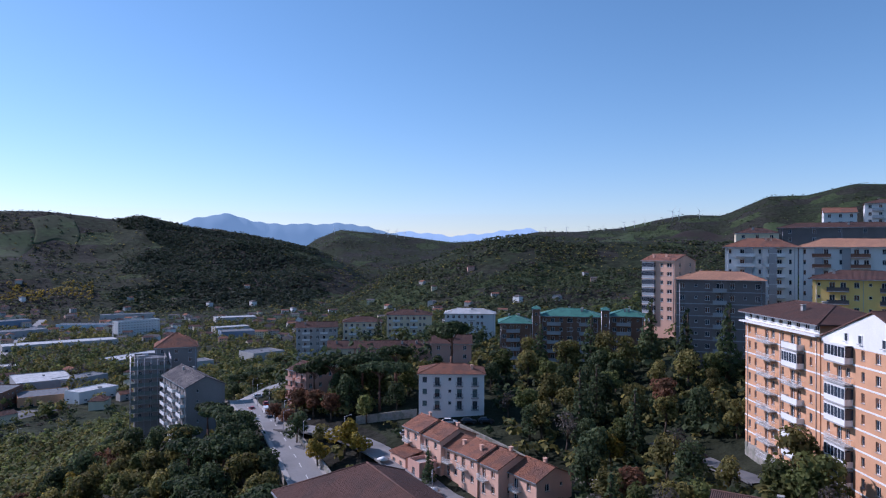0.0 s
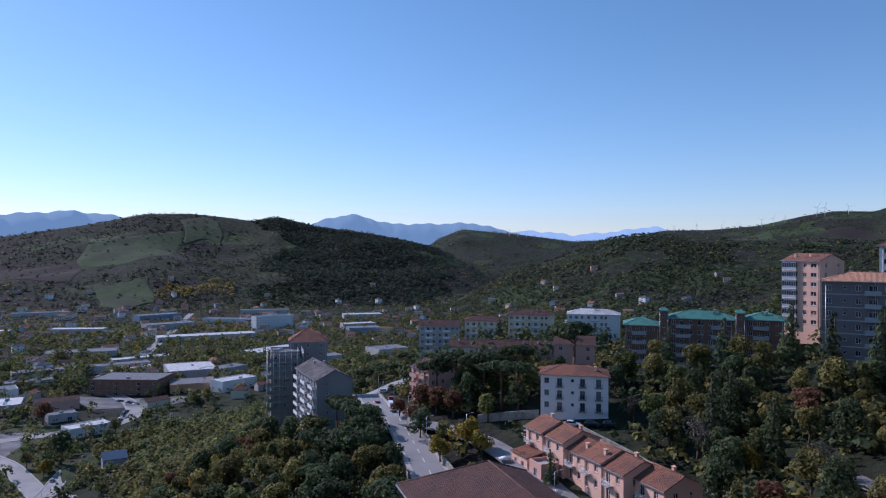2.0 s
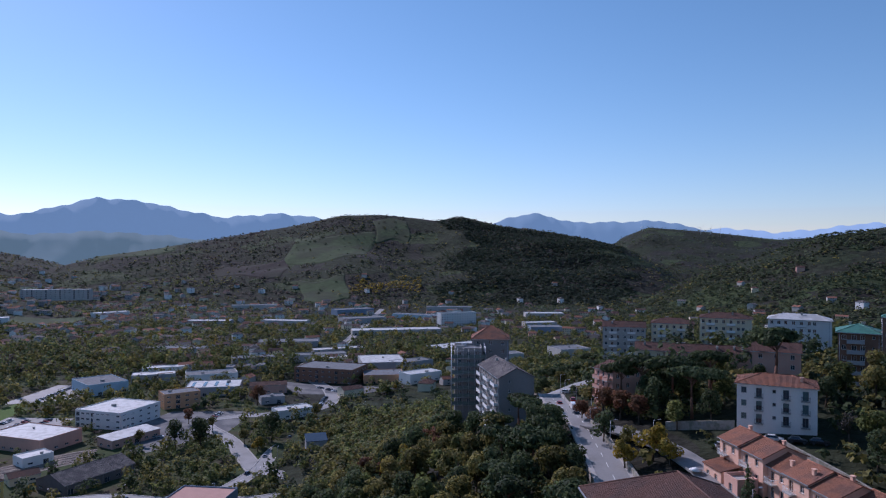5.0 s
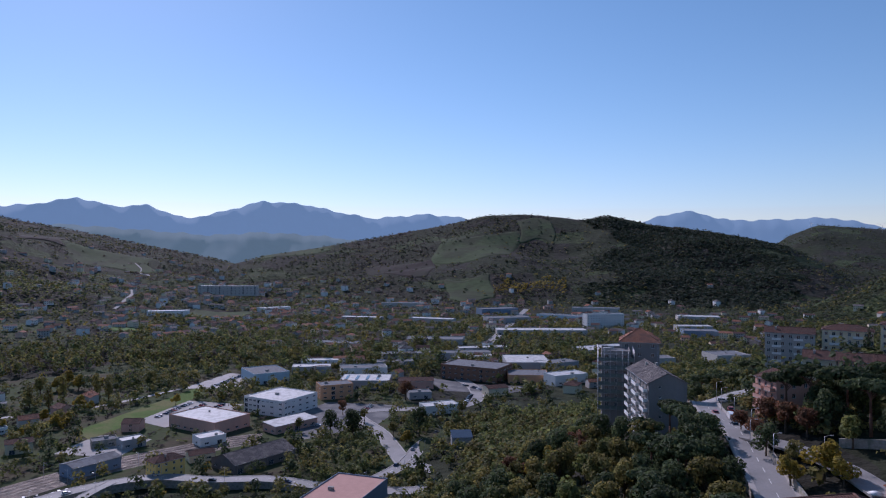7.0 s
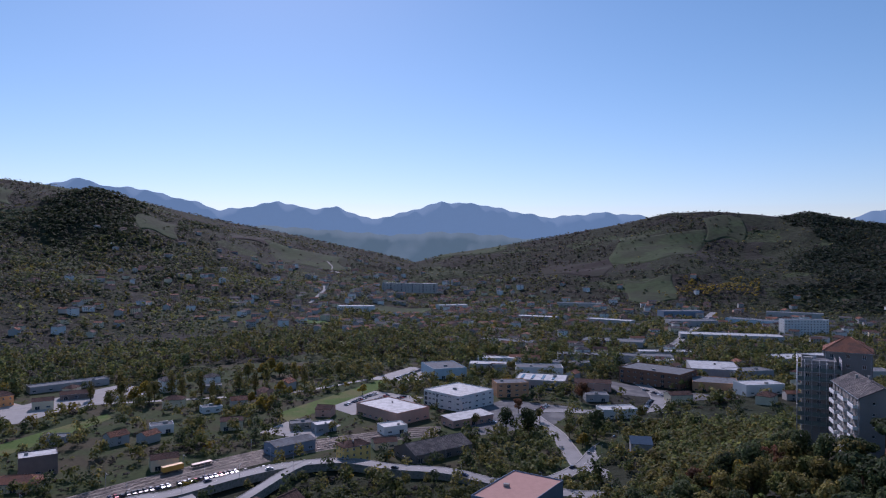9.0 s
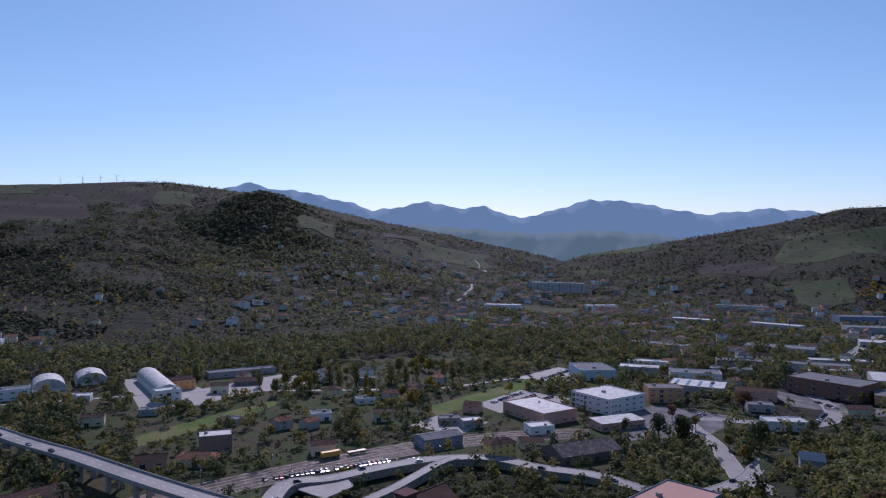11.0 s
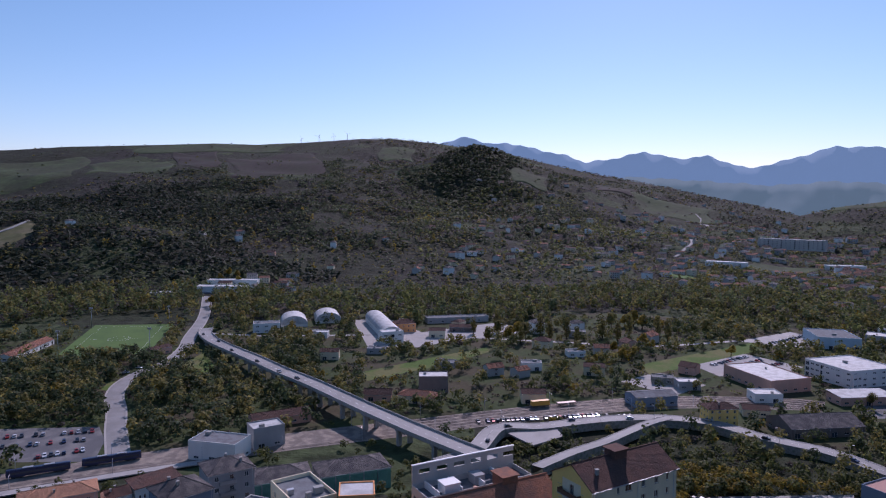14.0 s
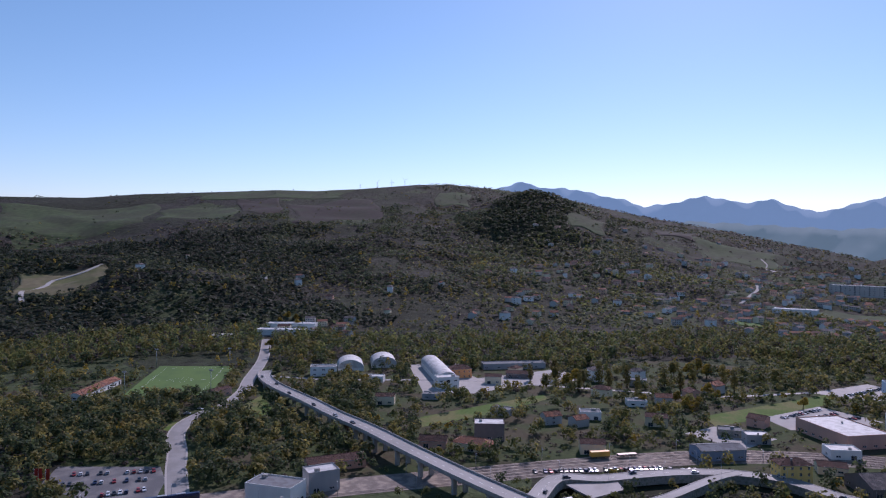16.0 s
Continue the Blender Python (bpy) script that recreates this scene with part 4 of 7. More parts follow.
# white house with a red roof
block("house", "white three-storey house with red roof and green shutters", (-6.4, 186), (11.3, 185.7), 11, 77.6, 3, 3.2, WHITE, TILES, "hip", 1.8, [(1.6, "w"), (5.0, "d"), (8.4, "s"), (11, "d"), (15.2, "d")], w3, w3, (), [(5, 2.0, .8, "bars"), (11, 2.0, .8, "bars"), (15.2, 2.0, .8, "bars")], shut=GREENSHUT, frames=GREENSHUT, railm=DARKPAINT, category="house", seed=41, chimneys=1)
# stepped row of peach houses
org, u = Vector((-9.2, 167.3)), Vector((.559, -.829))
n_ = Vector((.829, .559))
run = 0
for k, (wd, dz, back, d) in enumerate(((7.2, 1.5, 0, 10), (7.8, 1.1, .6, 10), (6.2, -.2, 1.6, 9), (6.8, .1, 1.2, 10), (6.6, -.4, 1.6, 10), (8.4, -1.2, 4.4, 9.5))):
    p, q = org + u * run + n_ * back, org + u * (run + wd - .05) + n_ * back
    block("row_house", "peach rendered row house with weathered terracotta roof", p, q, d, 70.0 + dz, 2, 3.2, PEACH, TILES, "gable", 2.1, [(.25, "d"), (.72, "w")], [(.3, "w"), (.7, "s")], [(.3, "w"), (.7, "s")], (), [(.3, 2.6, 1.2, "bars", 1)], category="house", group="row houses", seed=50 + k, chimneys=1, roof_over=.45, base=STONE if k == 0 else None, railm=WHITEPAINT)
    run += wd
block("row_house", "small annexe of the row with tiled lean-to roof", org + u * 1 - n_ * 4.5, org + u * 8 - n_ * 4.5, 4.3, 69.2, 1, 3.4, PEACH, TILES, "shed", .9, [(.25, "w"), (.7, "w")], category="house", seed=57, chimneys=0, roof_over=.3)
block("row_house", "peach terrace annexe with a flat roof and parapet", org + u * 9 - n_ * 4.5, org + u * 14 - n_ * 4.5, 4.6, 69.2, 1, 3.0, PINK, PAVING, "flat", .2, [(.5, "d")], category="house", seed=58, chimneys=0, parapet=.8)
# near roofs below the camera
block("house", "large house under a brown tiled hip roof", (-19.5, 82.8), (-2.9, 51.2), 16, 82, 3, 3.1, CREAM, BROWNTILES, "hip", 4.2, w5, w3, w3, w5, category="house", seed=61, chimneys=0, roof_over=.8)
block("house", "house with a dark ribbed tile roof among trees", (34, 88), (47, 80), 9, 80, 2, 3.1, CREAM, BROWNTILES, "gable", 2.0, w3, w3, w3, w3, category="house", seed=62)
# white block with balconies, scaffolded block, tower with orange roof
block("apartment_building", "white apartment block with stacked balconies and grey tiled roof", (-95, 233.4), (-78.8, 210.8), 12, 59.5, 6, 3.1, TAUPE, GREYTILES, "gable", 3.0, [(3, "d"), (6.5, "w"), (10, "d"), (14, "s"), (18, "d"), (21.5, "w"), (25, "d")], [(.3, "s")], w3, (), [(4, 5.4, 1.4, "solid"), (14, 6, 1.4, "solid"), (24, 5.4, 1.4, "solid")], railm=WHITEPAINT, seed=71, sink=9, shut=DARKPAINT)
ob = block("apartment_building", "block wrapped in scaffolding and pale green netting", (-109, 243), (-99.5, 247.5), 14, 60, 7, 3.0, TAUPE, FLATROOF, "flat", .2, w3, w3, w3, (), seed=72, sink=9)
for s, (xa, ya, xb, yb) in enumerate(((-6.6, -8.4, 6.6, -8.4), (-6.6, -8.4, -6.6, 7), (6.6, -8.4, 6.6, 7))):
    for k in range(7):
        t = k / 6
        x, y = xa + (xb - xa) * t, ya + (yb - ya) * t
        c = bmesh.new()
        cyl(c, (x, y, -5), (x, y, 22.5), .06, .06, 5)
        part("scaffold_pole", c, METAL, ob)
    for k in range(8):
        c = bmesh.new()
        cyl(c, (xa, ya, k * 3.0), (xb, yb, k * 3.0), .06, .06, 5)
        part("scaffold_rail", c, METAL, ob)
        if k < 7:
            part("net", boxes((min(xa, xb) - .02, max(xa, xb) + .02, min(ya, yb) - .02, max(ya, yb) + .02, k * 3 + .1, k * 3 + 1.5)), PALENET, ob)
block("apartment_building", "tower block with a salmon hipped roof", (-108.3, 258.2), (-94.3, 263.7), 14, 64, 6, 3.3, TAUPE, TILES, "hip", 4.5, w3, w3, w3, seed=73, sink=9, chimneys=1)
# rows of pale blocks at the edge of the hill
for k, (p, q, z, n, m, rf, kd) in enumerate((((-69, 322.7), (-50, 326.3), 72, 4, PALEGREY, BROWNTILES, "gable"), ((-48, 330), (-29.5, 332), 74, 4, CREAM, BROWNTILES, "hip"), ((-26.8, 328.9), (-5.2, 330), 74.5, 5, CREAM, BROWNTILES, "hip"), ((1, 333), (25.5, 332), 75, 5, WHITE, PALEROOF, "hip"))):
    block("apartment_building", ("pale grey", "cream", "cream", "white")[k] + " apartment block with regular windows and balconies", p, q, 12, z, n, 3.1, m, rf, kd, 2.0, [(1.5, "w"), (4.3, "d"), (7, "w"), (10, "w"), (13, "d"), (16, "w"), (18, "w")], w3, w3, (), [(4.6, 3.6, 1.2, "solid"), (13, 3.6, 1.2, "solid")], seed=80 + k, railm=WHITEPAINT)
for k in range(4):
    x = -47.2 + k * 11.2
    block("row_house", "low row house with a red-brown roof", (x, 281 + k), (x + 10.8, 282 + k), 9, 77, 1, 3.6, PINK if k % 2 else CREAM, BROWNTILES, "gable", 2.4, w3, w3, w3, category="house", group="low row houses", seed=90 + k)
block("house", "red-walled house behind an umbrella pine", (-3.8, 240), (10.1, 239.8), 10, 79, 3, 3.1, PINK, BROWNTILES, "gable", 2.4, w3, w3, w3, category="house", seed=95)
block("house", "pink house with terraces beside the road", (-52.5, 233), (-45, 226), 12, 71, 3, 3.1, PINK, BROWNTILES, "gable", 2.0, [(2, "d"), (5, "w"), (8, "d")], w3, w3, (), [(3, 4, 1.6, "solid"), (8, 3, 1.6, "solid")], railm=PINK, category="house", seed=96)
# streets
hill_road, line = ribbon("road_hill", "worn asphalt street climbing along the hillside", [(-96, 303), (-80, 272), (-72, 250), (-62, 227), (-52, 208), (-40, 180), (-28, 151), (-14, 118), (4, 96)], 7.5, PALEASPHALT, .35, kerb=1.2, step=5)
dashes(hill_road, line, .15, .02)
yard("pavement_square", "open asphalt square at the head of the street", [(-103, 300), (-78, 262), (-66, 268), (-62, 300), (-80, 312)], PALEASPHALT, .55)
ribbon("road_lane", "side lane with pale asphalt beside the row houses", [(-46, 198), (-36, 190), (-21, 176), (-8, 158), (-2, 148), (10, 130)], 7, PALEASPHALT, .4, step=4)
ribbon("road_upper", "street between the trees below the brick block", [(47, 152), (53, 138), (56, 120)], 4, ASPHALT, .2, step=4)


def stone_wall(label, pts, h, t=.5, material=STONE):
    o = ribbon("stone_wall", label, pts, t, material, h, thick=h + 1.5, category="wall", step=4, kind="")[0]
    return o


stone_wall("long pale stone retaining wall behind the row houses", [(4, 176), (16, 160), (26, 144), (36, 132)], 2.6)
stone_wall("stone wall along the hillside street", [(-45, 178), (-33.5, 153), (-21, 124)], 1.2)
stone_wall("pale stone wall between the street and the side lane", [(-46, 200), (-35.5, 179), (-26.5, 160), (-18, 140)], 1.7)
stone_wall("stone retaining wall beside the white house", [(-24, 191), (-14, 190), (-7, 189)], 2.2)
stone_wall("low wall along the square", [(-84, 262), (-76, 243), (-66, 222), (-58, 205)], 1.0, .4, CONCRETE)
for x, y, a, k in ((-66, 238, 115, 3), (-62, 241, 110, 3), (-58, 226, 115, 5), (-54, 214, 118, 2), (-61, 213, 118, 1), (-70, 262, 20, 0), (-66, 258, 15, 1), (-80, 252, 60, 2), (-79, 248, 60, 1), (-77.5, 244, 60, 2), (-76, 240, 60, 4), (-74, 236, 60, 2), (-72, 231, 62, 1), (2, 181.5, 0, 0), (7, 181, 0, 2), (11.5, 180.5, 0, 2), (49.5, 149, 115, 2), (52.5, 141, 110, 2), (-9, 178, 20, 1)):
    put_car(x, y, a, k, gz(x, y) + (.55 if x < -30 else .15))
for k, (al, ac, m) in enumerate(((22, -6, WHITEPAINT), (25.5, -7.5, CARS[4]), (2, -7, WHITEPAINT))):
    c2 = org + u * al + n_ * ac
    pa = tagged(new("garden_parasol"), ("white", "blue", "white")[k] + " garden parasol open on the terrace", "parasol", "garden parasols")
    pa.matrix_basis = Matrix.Translation((c2.x, c2.y, gz(*c2)))
    c = bmesh.new()
    cyl(c, (0, 0, 0), (0, 0, 2.6), .04, .03, 6)
    part("pole", c, METAL, pa)
    c = bmesh.new()
    cyl(c, (0, 0, 2.15), (0, 0, 2.75), 1.6, .05, 8)
    part("canopy", c, m, pa)


# ---- trees ----
for key, spec in {
        "oak": ("broad", 1, L_GREEN, 900, .48, 11, 5, "green broadleaf tree with a rounded uneven crown"), "oak2": ("broad", 2, L_OLIVE, 900, .48, 12, 5, "olive broadleaf tree turning in autumn"),
        "oak3": ("broad", 3, L_DARK, 900, .5, 13, 5.5, "dark green dense broadleaf tree"), "gold": ("broad", 4, L_YELLOW, 800, .44, 10, 4, "broadleaf tree with bright yellow autumn leaves"),
        "rust": ("broad", 5, L_RUST, 800, .46, 10, 4.5, "broadleaf tree with rust-brown autumn leaves"), "grey": ("broad", 6, L_GREY, 420, .3, 10, 4, "almost bare tree with grey twigs"),
        "pine": ("pine", 7, L_DARK, 1300, .55, 15, 6.5, "umbrella pine with a flat dark crown"), "fir": ("conifer", 8, L_DARK, 680, .52, 17, 3.6, "dark conifer with drooping tiers"),
        "poplar": ("poplar", 9, L_OLIVE, 750, .5, 17, 3.6, "slender poplar turning yellow-green"), "bush": ("bush", 10, L_OLIVE, 260, .4, 3.2, 2.4, "dense low olive-green shrub")}.items():
    PROTO[key] = [tree_proto(*spec, category="bush" if key == "bush" else "tree", bark=PINEBARK if key == "pine" else None), False]
rnd = random.Random(5)


# ---- the valley floor ----
LOTG = [(-244, 134), (-237, 200), (-220, 187), (-226, 125)]
MEADOWS = [[(-466, 12), (-501, 63), (-533, 114), (-518, 115), (-474, 64), (-443, 15)], [(-461, 211), (-522, 339), (-495, 329), (-455, 252), (-434, 207)],
           [(-500, -114), (-545, -106), (-480, -85), (-467, -97)], [(-444, -149), (-463, -150), (-467, -133), (-454, -130), (-439, -137)]]


def plot(name, label, a0, a1, r0, r1, material, seed, n=26, lift=1.6):
    """A farmed plot draped over the hillside, with an uneven outline."""
    t = np.linspace(0, 1, n)
    k, j = np.meshgrid(t, t, indexing="ij")
    az = a0 + (a1 - a0) * (k + .06 * np.sin(j * 5 + seed))
    r = r0 + (r1 - r0) * (j + .1 * np.sin(k * 6 + seed * 2))
    a = np.radians(az)
    x, y = -np.sin(a) * r, np.cos(a) * r
    z = ground(x, y) + lift
    edge = np.minimum.reduce([k, 1 - k, j, 1 - j])
    z = np.where(edge < .001, z - 6, z)
    v = np.stack([x, y, z], -1).reshape(-1, 3)
    i, m = np.meshgrid(np.arange(n - 1), np.arange(n - 1), indexing="ij")
    f = np.stack([i * n + m, i * n + m + 1, (i + 1) * n + m + 1, (i + 1) * n + m], -1).reshape(-1, 4)
    tagged(new(name, mesh_np(name, v, f, [material], True)), label, "field", kind="structure")


GREENPLOT = mat("green_crop", (.065, .092, .04), .4, .08, .012, .97, .2, second=(.046, .055, .03), second_amount=.6)
BROWNPLOT = mat("ploughed_earth", (.042, .034, .03), .3, .08, .012, .97, .2, second=(.034, .034, .024))
PLOTS = [(94, 105.5, 2500, 2690, GREENPLOT), (109, 120, 2000, 2450, GREENPLOT), (103, 109, 2050, 2300, GREENPLOT), (91.5, 99, 1950, 2420, BROWNPLOT), (99.5, 103, 2100, 2480, BROWNPLOT), (73, 76, 1800, 1950, GREENPLOT), (84, 87, 2300, 2500, GREENPLOT)]
PLOTS += [(31, 38, 1900, 2200, GREENPLOT), (38, 44, 1750, 2000, BROWNPLOT), (28, 31, 2150, 2350, GREENPLOT), (33, 37, 1500, 1700, GREENPLOT), (60, 66, 1900, 2150, GREENPLOT), (66, 71, 2100, 2300, BROWNPLOT), (52.8, 57.6, 1210, 1330, GREENPLOT), (46, 52, 2300, 2600, GREENPLOT), (-24, -17, 2600, 3300, BROWNPLOT), (-16, -11, 2900, 3400, GREENPLOT), (-31, -25, 2700, 3200, GREENPLOT)]
for k, (a0, a1, r0, r1, m) in enumerate(PLOTS):
    plot("ground_plot", "green crop field on the hillside" if m is GREENPLOT else "brown ploughed field on the hillside", a0, a1, r0, r1, m, k)
    aa, rr0 = np.meshgrid(np.radians(np.arange(a0, a1, .08)), np.arange(r0, r1, 3))
    TAKEN.update(zip((-np.sin(aa) * rr0 // 3).astype(int).ravel().tolist(), (np.cos(aa) * rr0 // 3).astype(int).ravel().tolist()))
plot("ground_weeds", "rough green weeds and gardens on the valley floor", 41, 121, 350, 700, WEEDS, 3, 70, .05)
plot("ground_clearing", "pale dry grass clearing above the pine wood", 112.5, 118.5, 1180, 1440, DRYGRASS, 1, 30)
plot("ground_plot", "small green meadow at the river wood", 61.2, 63.2, 1030, 1075, TURF, 4, 12)
for a0, a1, r0, r1 in ((112.5, 118.5, 1180, 1440), (61.2, 63.2, 1030, 1075)):
    aa, rr0 = np.meshgrid(np.radians(np.arange(a0, a1, .08)), np.arange(r0, r1, 3))
    TAKEN.update(zip((-np.sin(aa) * rr0 // 3).astype(int).ravel().tolist(), (np.cos(aa) * rr0 // 3).astype(int).ravel().tolist()))
# blocks on the slope nearest the valley
ob = block("apartment_building", "yellow apartment block with brown tiled gable roof", (-130.8, 50.5), (-140.5, 74), 12.5, 35, 8, 3.1, CREAM, BROWNTILES, "gable", 3.6, [(7.5, "n"), (10.5, "D"), (15, "w"), (19, "w"), (22.5, "n")], w3, [(.2, "s"), (.5, "d"), (.78, "s")], (), (), [(.5, 6, 1.4, "solid")], [(.5, 6, 1.4, "solid")], railm=WOODPAINT, seed=101, roof_over=.5, chimneys=2, sink=10)
gb = bmesh.new()
poly(gb, [(-12.76, 6.25, 0), (-12.76, 2.9, 0), (-12.76, 2.9, 24.8), (-12.76, 6.25, 24.8)])
poly(gb, [(-12.76, -2.9, 0), (-12.76, -6.25, 0), (-12.76, -6.25, 24.8), (-12.76, -2.9, 24.8)])
poly(gb, [(-12.76, 6.25, 24.8), (-12.76, -6.25, 24.8), (-12.76, 0, 28.3)])
part("end_wall_paint", gb, YELLOW, ob, "bright yellow rendered end wall")
part("roof_housing", boxes((-1.8, 1.8, -1.6, 1.6, 27.6, 29.6), (-2.2, 2.2, -2.0, 2.0, 29.6, 29.85)), BROWNTILES, ob, "tile-clad stair housing")
ob = block("apartment_building", "pale blue-grey block with terracotta gable roof", (-137.1, 21.8), (-147, 48.4), 9, 27.5, 8, 3.1, PALEGREY, TILES, "gable", 3.2, [(4.5, "n"), (7.5, "n"), (12, "w"), (16, "n"), (19.5, "D"), (23.5, "w")], [(.5, "d")], [(.5, "d")], (), (), [(.5, 4.5, 1.5, "solid")], [(.5, 5, 1.5, "bars")], seed=102, railm=DARKPAINT, chimneys=1, sink=8)
part("roof_housing", boxes((2, 6, -.5, 4, 26.8, 29.4), (1.6, 6.4, -.9, 4.4, 29.4, 29.7)), TILES, ob, "tile-clad stair housing")
ob = block("apartment_building", "white block with roof terraces and a high pierced parapet", (-146.2, 18.4), (-156, 45), 8, 27.5, 8, 3.1, PALEGREY, FLATROOF, "flat", .2, (), w3, w3, w4, (), seed=103, chimneys=0, sink=8, parapet=1.2)
for k in range(4):
    x = -11 + k * 6
    part("terrace_wall", boxes((x - .12, x + .12, -3.6, 3.6, 24.9, 26.6)), WHITEPAINT, ob)
part("terrace_box", boxes((-9, -5, -2.6, 1, 24.9, 27.2), (-9.15, -4.85, -2.75, 1.15, 27.2, 27.4)), WHITEPAINT, ob)
part("terrace_box", boxes((0, 2.6, -1, 2.2, 24.9, 27.0), (-.1, 2.7, -1.1, 2.3, 27, 27.2)), GREY, ob)
for k in range(6):
    x0 = -14 + k * 4.7
    part("parapet", boxes((x0, x0 + 1.7, 4.1, 4.5, 20, 30.4), (x0 + 1.7, x0 + 4.7, 4.1, 4.5, 20, 28.2), (x0 + 1.7, x0 + 4.7, 4.1, 4.5, 29.3, 30.4)), PALEGREY, ob)
part("coping", boxes((-14.1, 14.4, 4.0, 4.6, 30.42, 30.62)), WHITEPAINT, ob)
ob = block("apartment_building", "cream block with a flat grey roof", (-138.1, -9.8), (-142.2, -1.4), 14, 32, 8, 3.1, PALECREAM, FLATROOF, "flat", .2, [(.2, "n"), (.5, "w"), (.85, "n")], w3, w3, (), seed=104, sink=8, chimneys=3)
block("apartment_building", "orange stair tower with a pale flat roof", (-138.4, -1.1), (-138.2, 6.4), 7, 32, 8, 3.3, ORANGE, PALEROOF, "flat", .2, [(.55, "s"), (.75, "s")], [(.5, "w")], [(.5, "w")], (), seed=105, chimneys=0, sink=8, parapet=.3)
ob = block("apartment_building", "grey-roofed wing with a long row of solar panels", (-121, -22), (-141, -10.5), 10.5, 30.8, 8, 3.2, PALEGREY, FLATROOF, "flat", .2, [(.1, "d"), (.3, "d"), (.5, "d"), (.7, "d"), (.9, "d")], w3, w3, (), [(.2, 6, 1.2, "solid"), (.6, 6, 1.2, "solid")], seed=106, chimneys=2, sink=8, parapet=.35)
for k in range(11):
    x = -10 + k * 1.75
    part("solar_panel", boxes((x, x + 1.6, 1.2, 3.4, 26.0, 26.08), (x + .1, x + .2, 1.3, 3.3, 25.65, 26.0), (x + 1.4, x + 1.5, 1.3, 3.3, 25.65, 26.0)), GLASS, ob)
block("apartment_building", "blind blue-grey block with slate hip roof", (-183.9, -46.4), (-191.4, -35.8), 12, 18, 7, 3.1, BLUEGREY, GREYTILES, "hip", 3, (), w3, (), (), seed=107, sink=8)
block("apartment_building", "grey block with slate hip roof and rear windows", (-208, -40), (-213.7, -27.5), 12, 16, 6, 3.4, GREY, GREYTILES, "hip", 2.6, w3, w3, (), (), [(.4, 5, 1.2, "solid")], seed=108, sink=8)
block("station_building", "pink two-storey station building with tiled hip roof", (-252.8, -113.8), (-262, -90), 12, 3, 2, 4.2, PINK, PALETILES, "hip", 2.2, [(.12, "w"), (.31, "w"), (.5, "w"), (.69, "w"), (.88, "w")], w3, w3, (), category="station", seed=109)
block("station_building", "small gabled station annexe", (-264.9, -87.7), (-270, -80.5), 8, 2, 1, 4.5, WHITE, BROWNTILES, "gable", 2, w3, w3, w3, category="station", seed=110)
block("station_building", "low white station wing with awning", (-271, -79.5), (-282, -65), 9, 2, 1, 5.2, WHITE, BROWNTILES, "shed", 1.2, [(.1, "n"), (.2, "n"), (.3, "n"), (.7, "n"), (.85, "n")], w3, w3, category="station", seed=111, chimneys=0)
block("house", "white house with a grey slate roof", (-203, -78), (-216.7, -61.8), 9, 15.5, 2, 3.0, WHITE, GREYTILES, "gable", 2, w5, w3, w3, category="house", seed=112)
hall("office_building", "white low building with a flat pale roof", (-318, -70), (-309, -48), 14, 9, WHITE, FLATROOF, seed=113, category="building")
hall("office_building", "pale cube building with a raised flat roof", (-326, -42), (-332, -28), 11, 10, GREY, PALEROOF, seed=114, category="building")
for k, (p, q) in enumerate((((-262, -36), (-267, -12)), ((-266, -9), (-273, 19)))):
    ob = block("railway_shed", "long grey shed behind green netting", p, q, 16, 3, 2, 3.6, GREY, GREYTILES, "hip", 3, w4, w3, w3, (), category="shed", seed=115 + k, chimneys=0)
    L = (Vector(q) - Vector(p)).length
    for j in range(5):
        part("net", boxes((-L / 2 + j * L / 5, -L / 2 + (j + .94) * L / 5, -9.6, -9.5, -1, 7.0 + .4 * (j % 2))), SCREEN, ob)
        c = bmesh.new()
        cyl(c, (-L / 2 + j * L / 5, -9.6, -2), (-L / 2 + j * L / 5, -9.6, 8), .06, .06, 5)
        part("scaffold_pole", c, METAL, ob)
hall("railway_shed", "low brown-roofed building by the tracks", (-356, -46), (-366, -17), 12, 4.5, PINK, BROWNTILES, "gable", 2.2, category="shed", seed=118)
hall("house", "house under a bright red tiled roof", (-395, 31), (-384, 52), 12, 4.2, CREAM, TILES, "hip", 2.6, category="house", seed=119)
hall("house", "brown-roofed cottage beside the red roof", (-398, 12), (-396, 28), 10, 4, PINK, BROWNTILES, "gable", 2.4, category="house", seed=120)
hall("building", "dark cubic building with a pale flat roof", (-411, 46), (-409, 64), 13, 10, DARKWALL, PALEROOF, seed=121, category="building")
for k, (p, q, d) in enumerate((((-638, -56), (-635, -33), 30), ((-654, -25), (-650, 0), 30))):
    hall("sports_hall", "white vaulted sports hall", (p[0] - 30, p[1] - 3), (p[0], p[1]), 24, 2.5, WHITE, PALEROOF, "arch", 8, seed=122 + k, category="sports hall")
hall("sports_hall", "long hall with a pale vaulted roof", (-660, 22), (-572, 33), 17, 5, WHITE, PALEROOF, "arch", 6, seed=124, category="sports hall")
hall("office_building", "white flat-roofed front building of the long hall", (-557, 32), (-561, 50), 12, 9, WHITE, PALEROOF, seed=125, category="building", strips=1)
block("house", "orange house with a brown hipped roof", (-601, 47), (-604, 65), 12, 0, 2, 4, ORANGE, BROWNTILES, "hip", 3, w4, w3, w3, category="house", seed=126)
hall("office_building", "white modern house with flat roof", (-614, -78), (-616, -55), 14, 8, WHITE, FLATROOF, seed=127, category="building", strips=1)
hall("warehouse", "low long hall with a grey roof at the wood's edge", (-640, 80), (-645, 140), 14, 5, GREY, FLATROOF, seed=128)
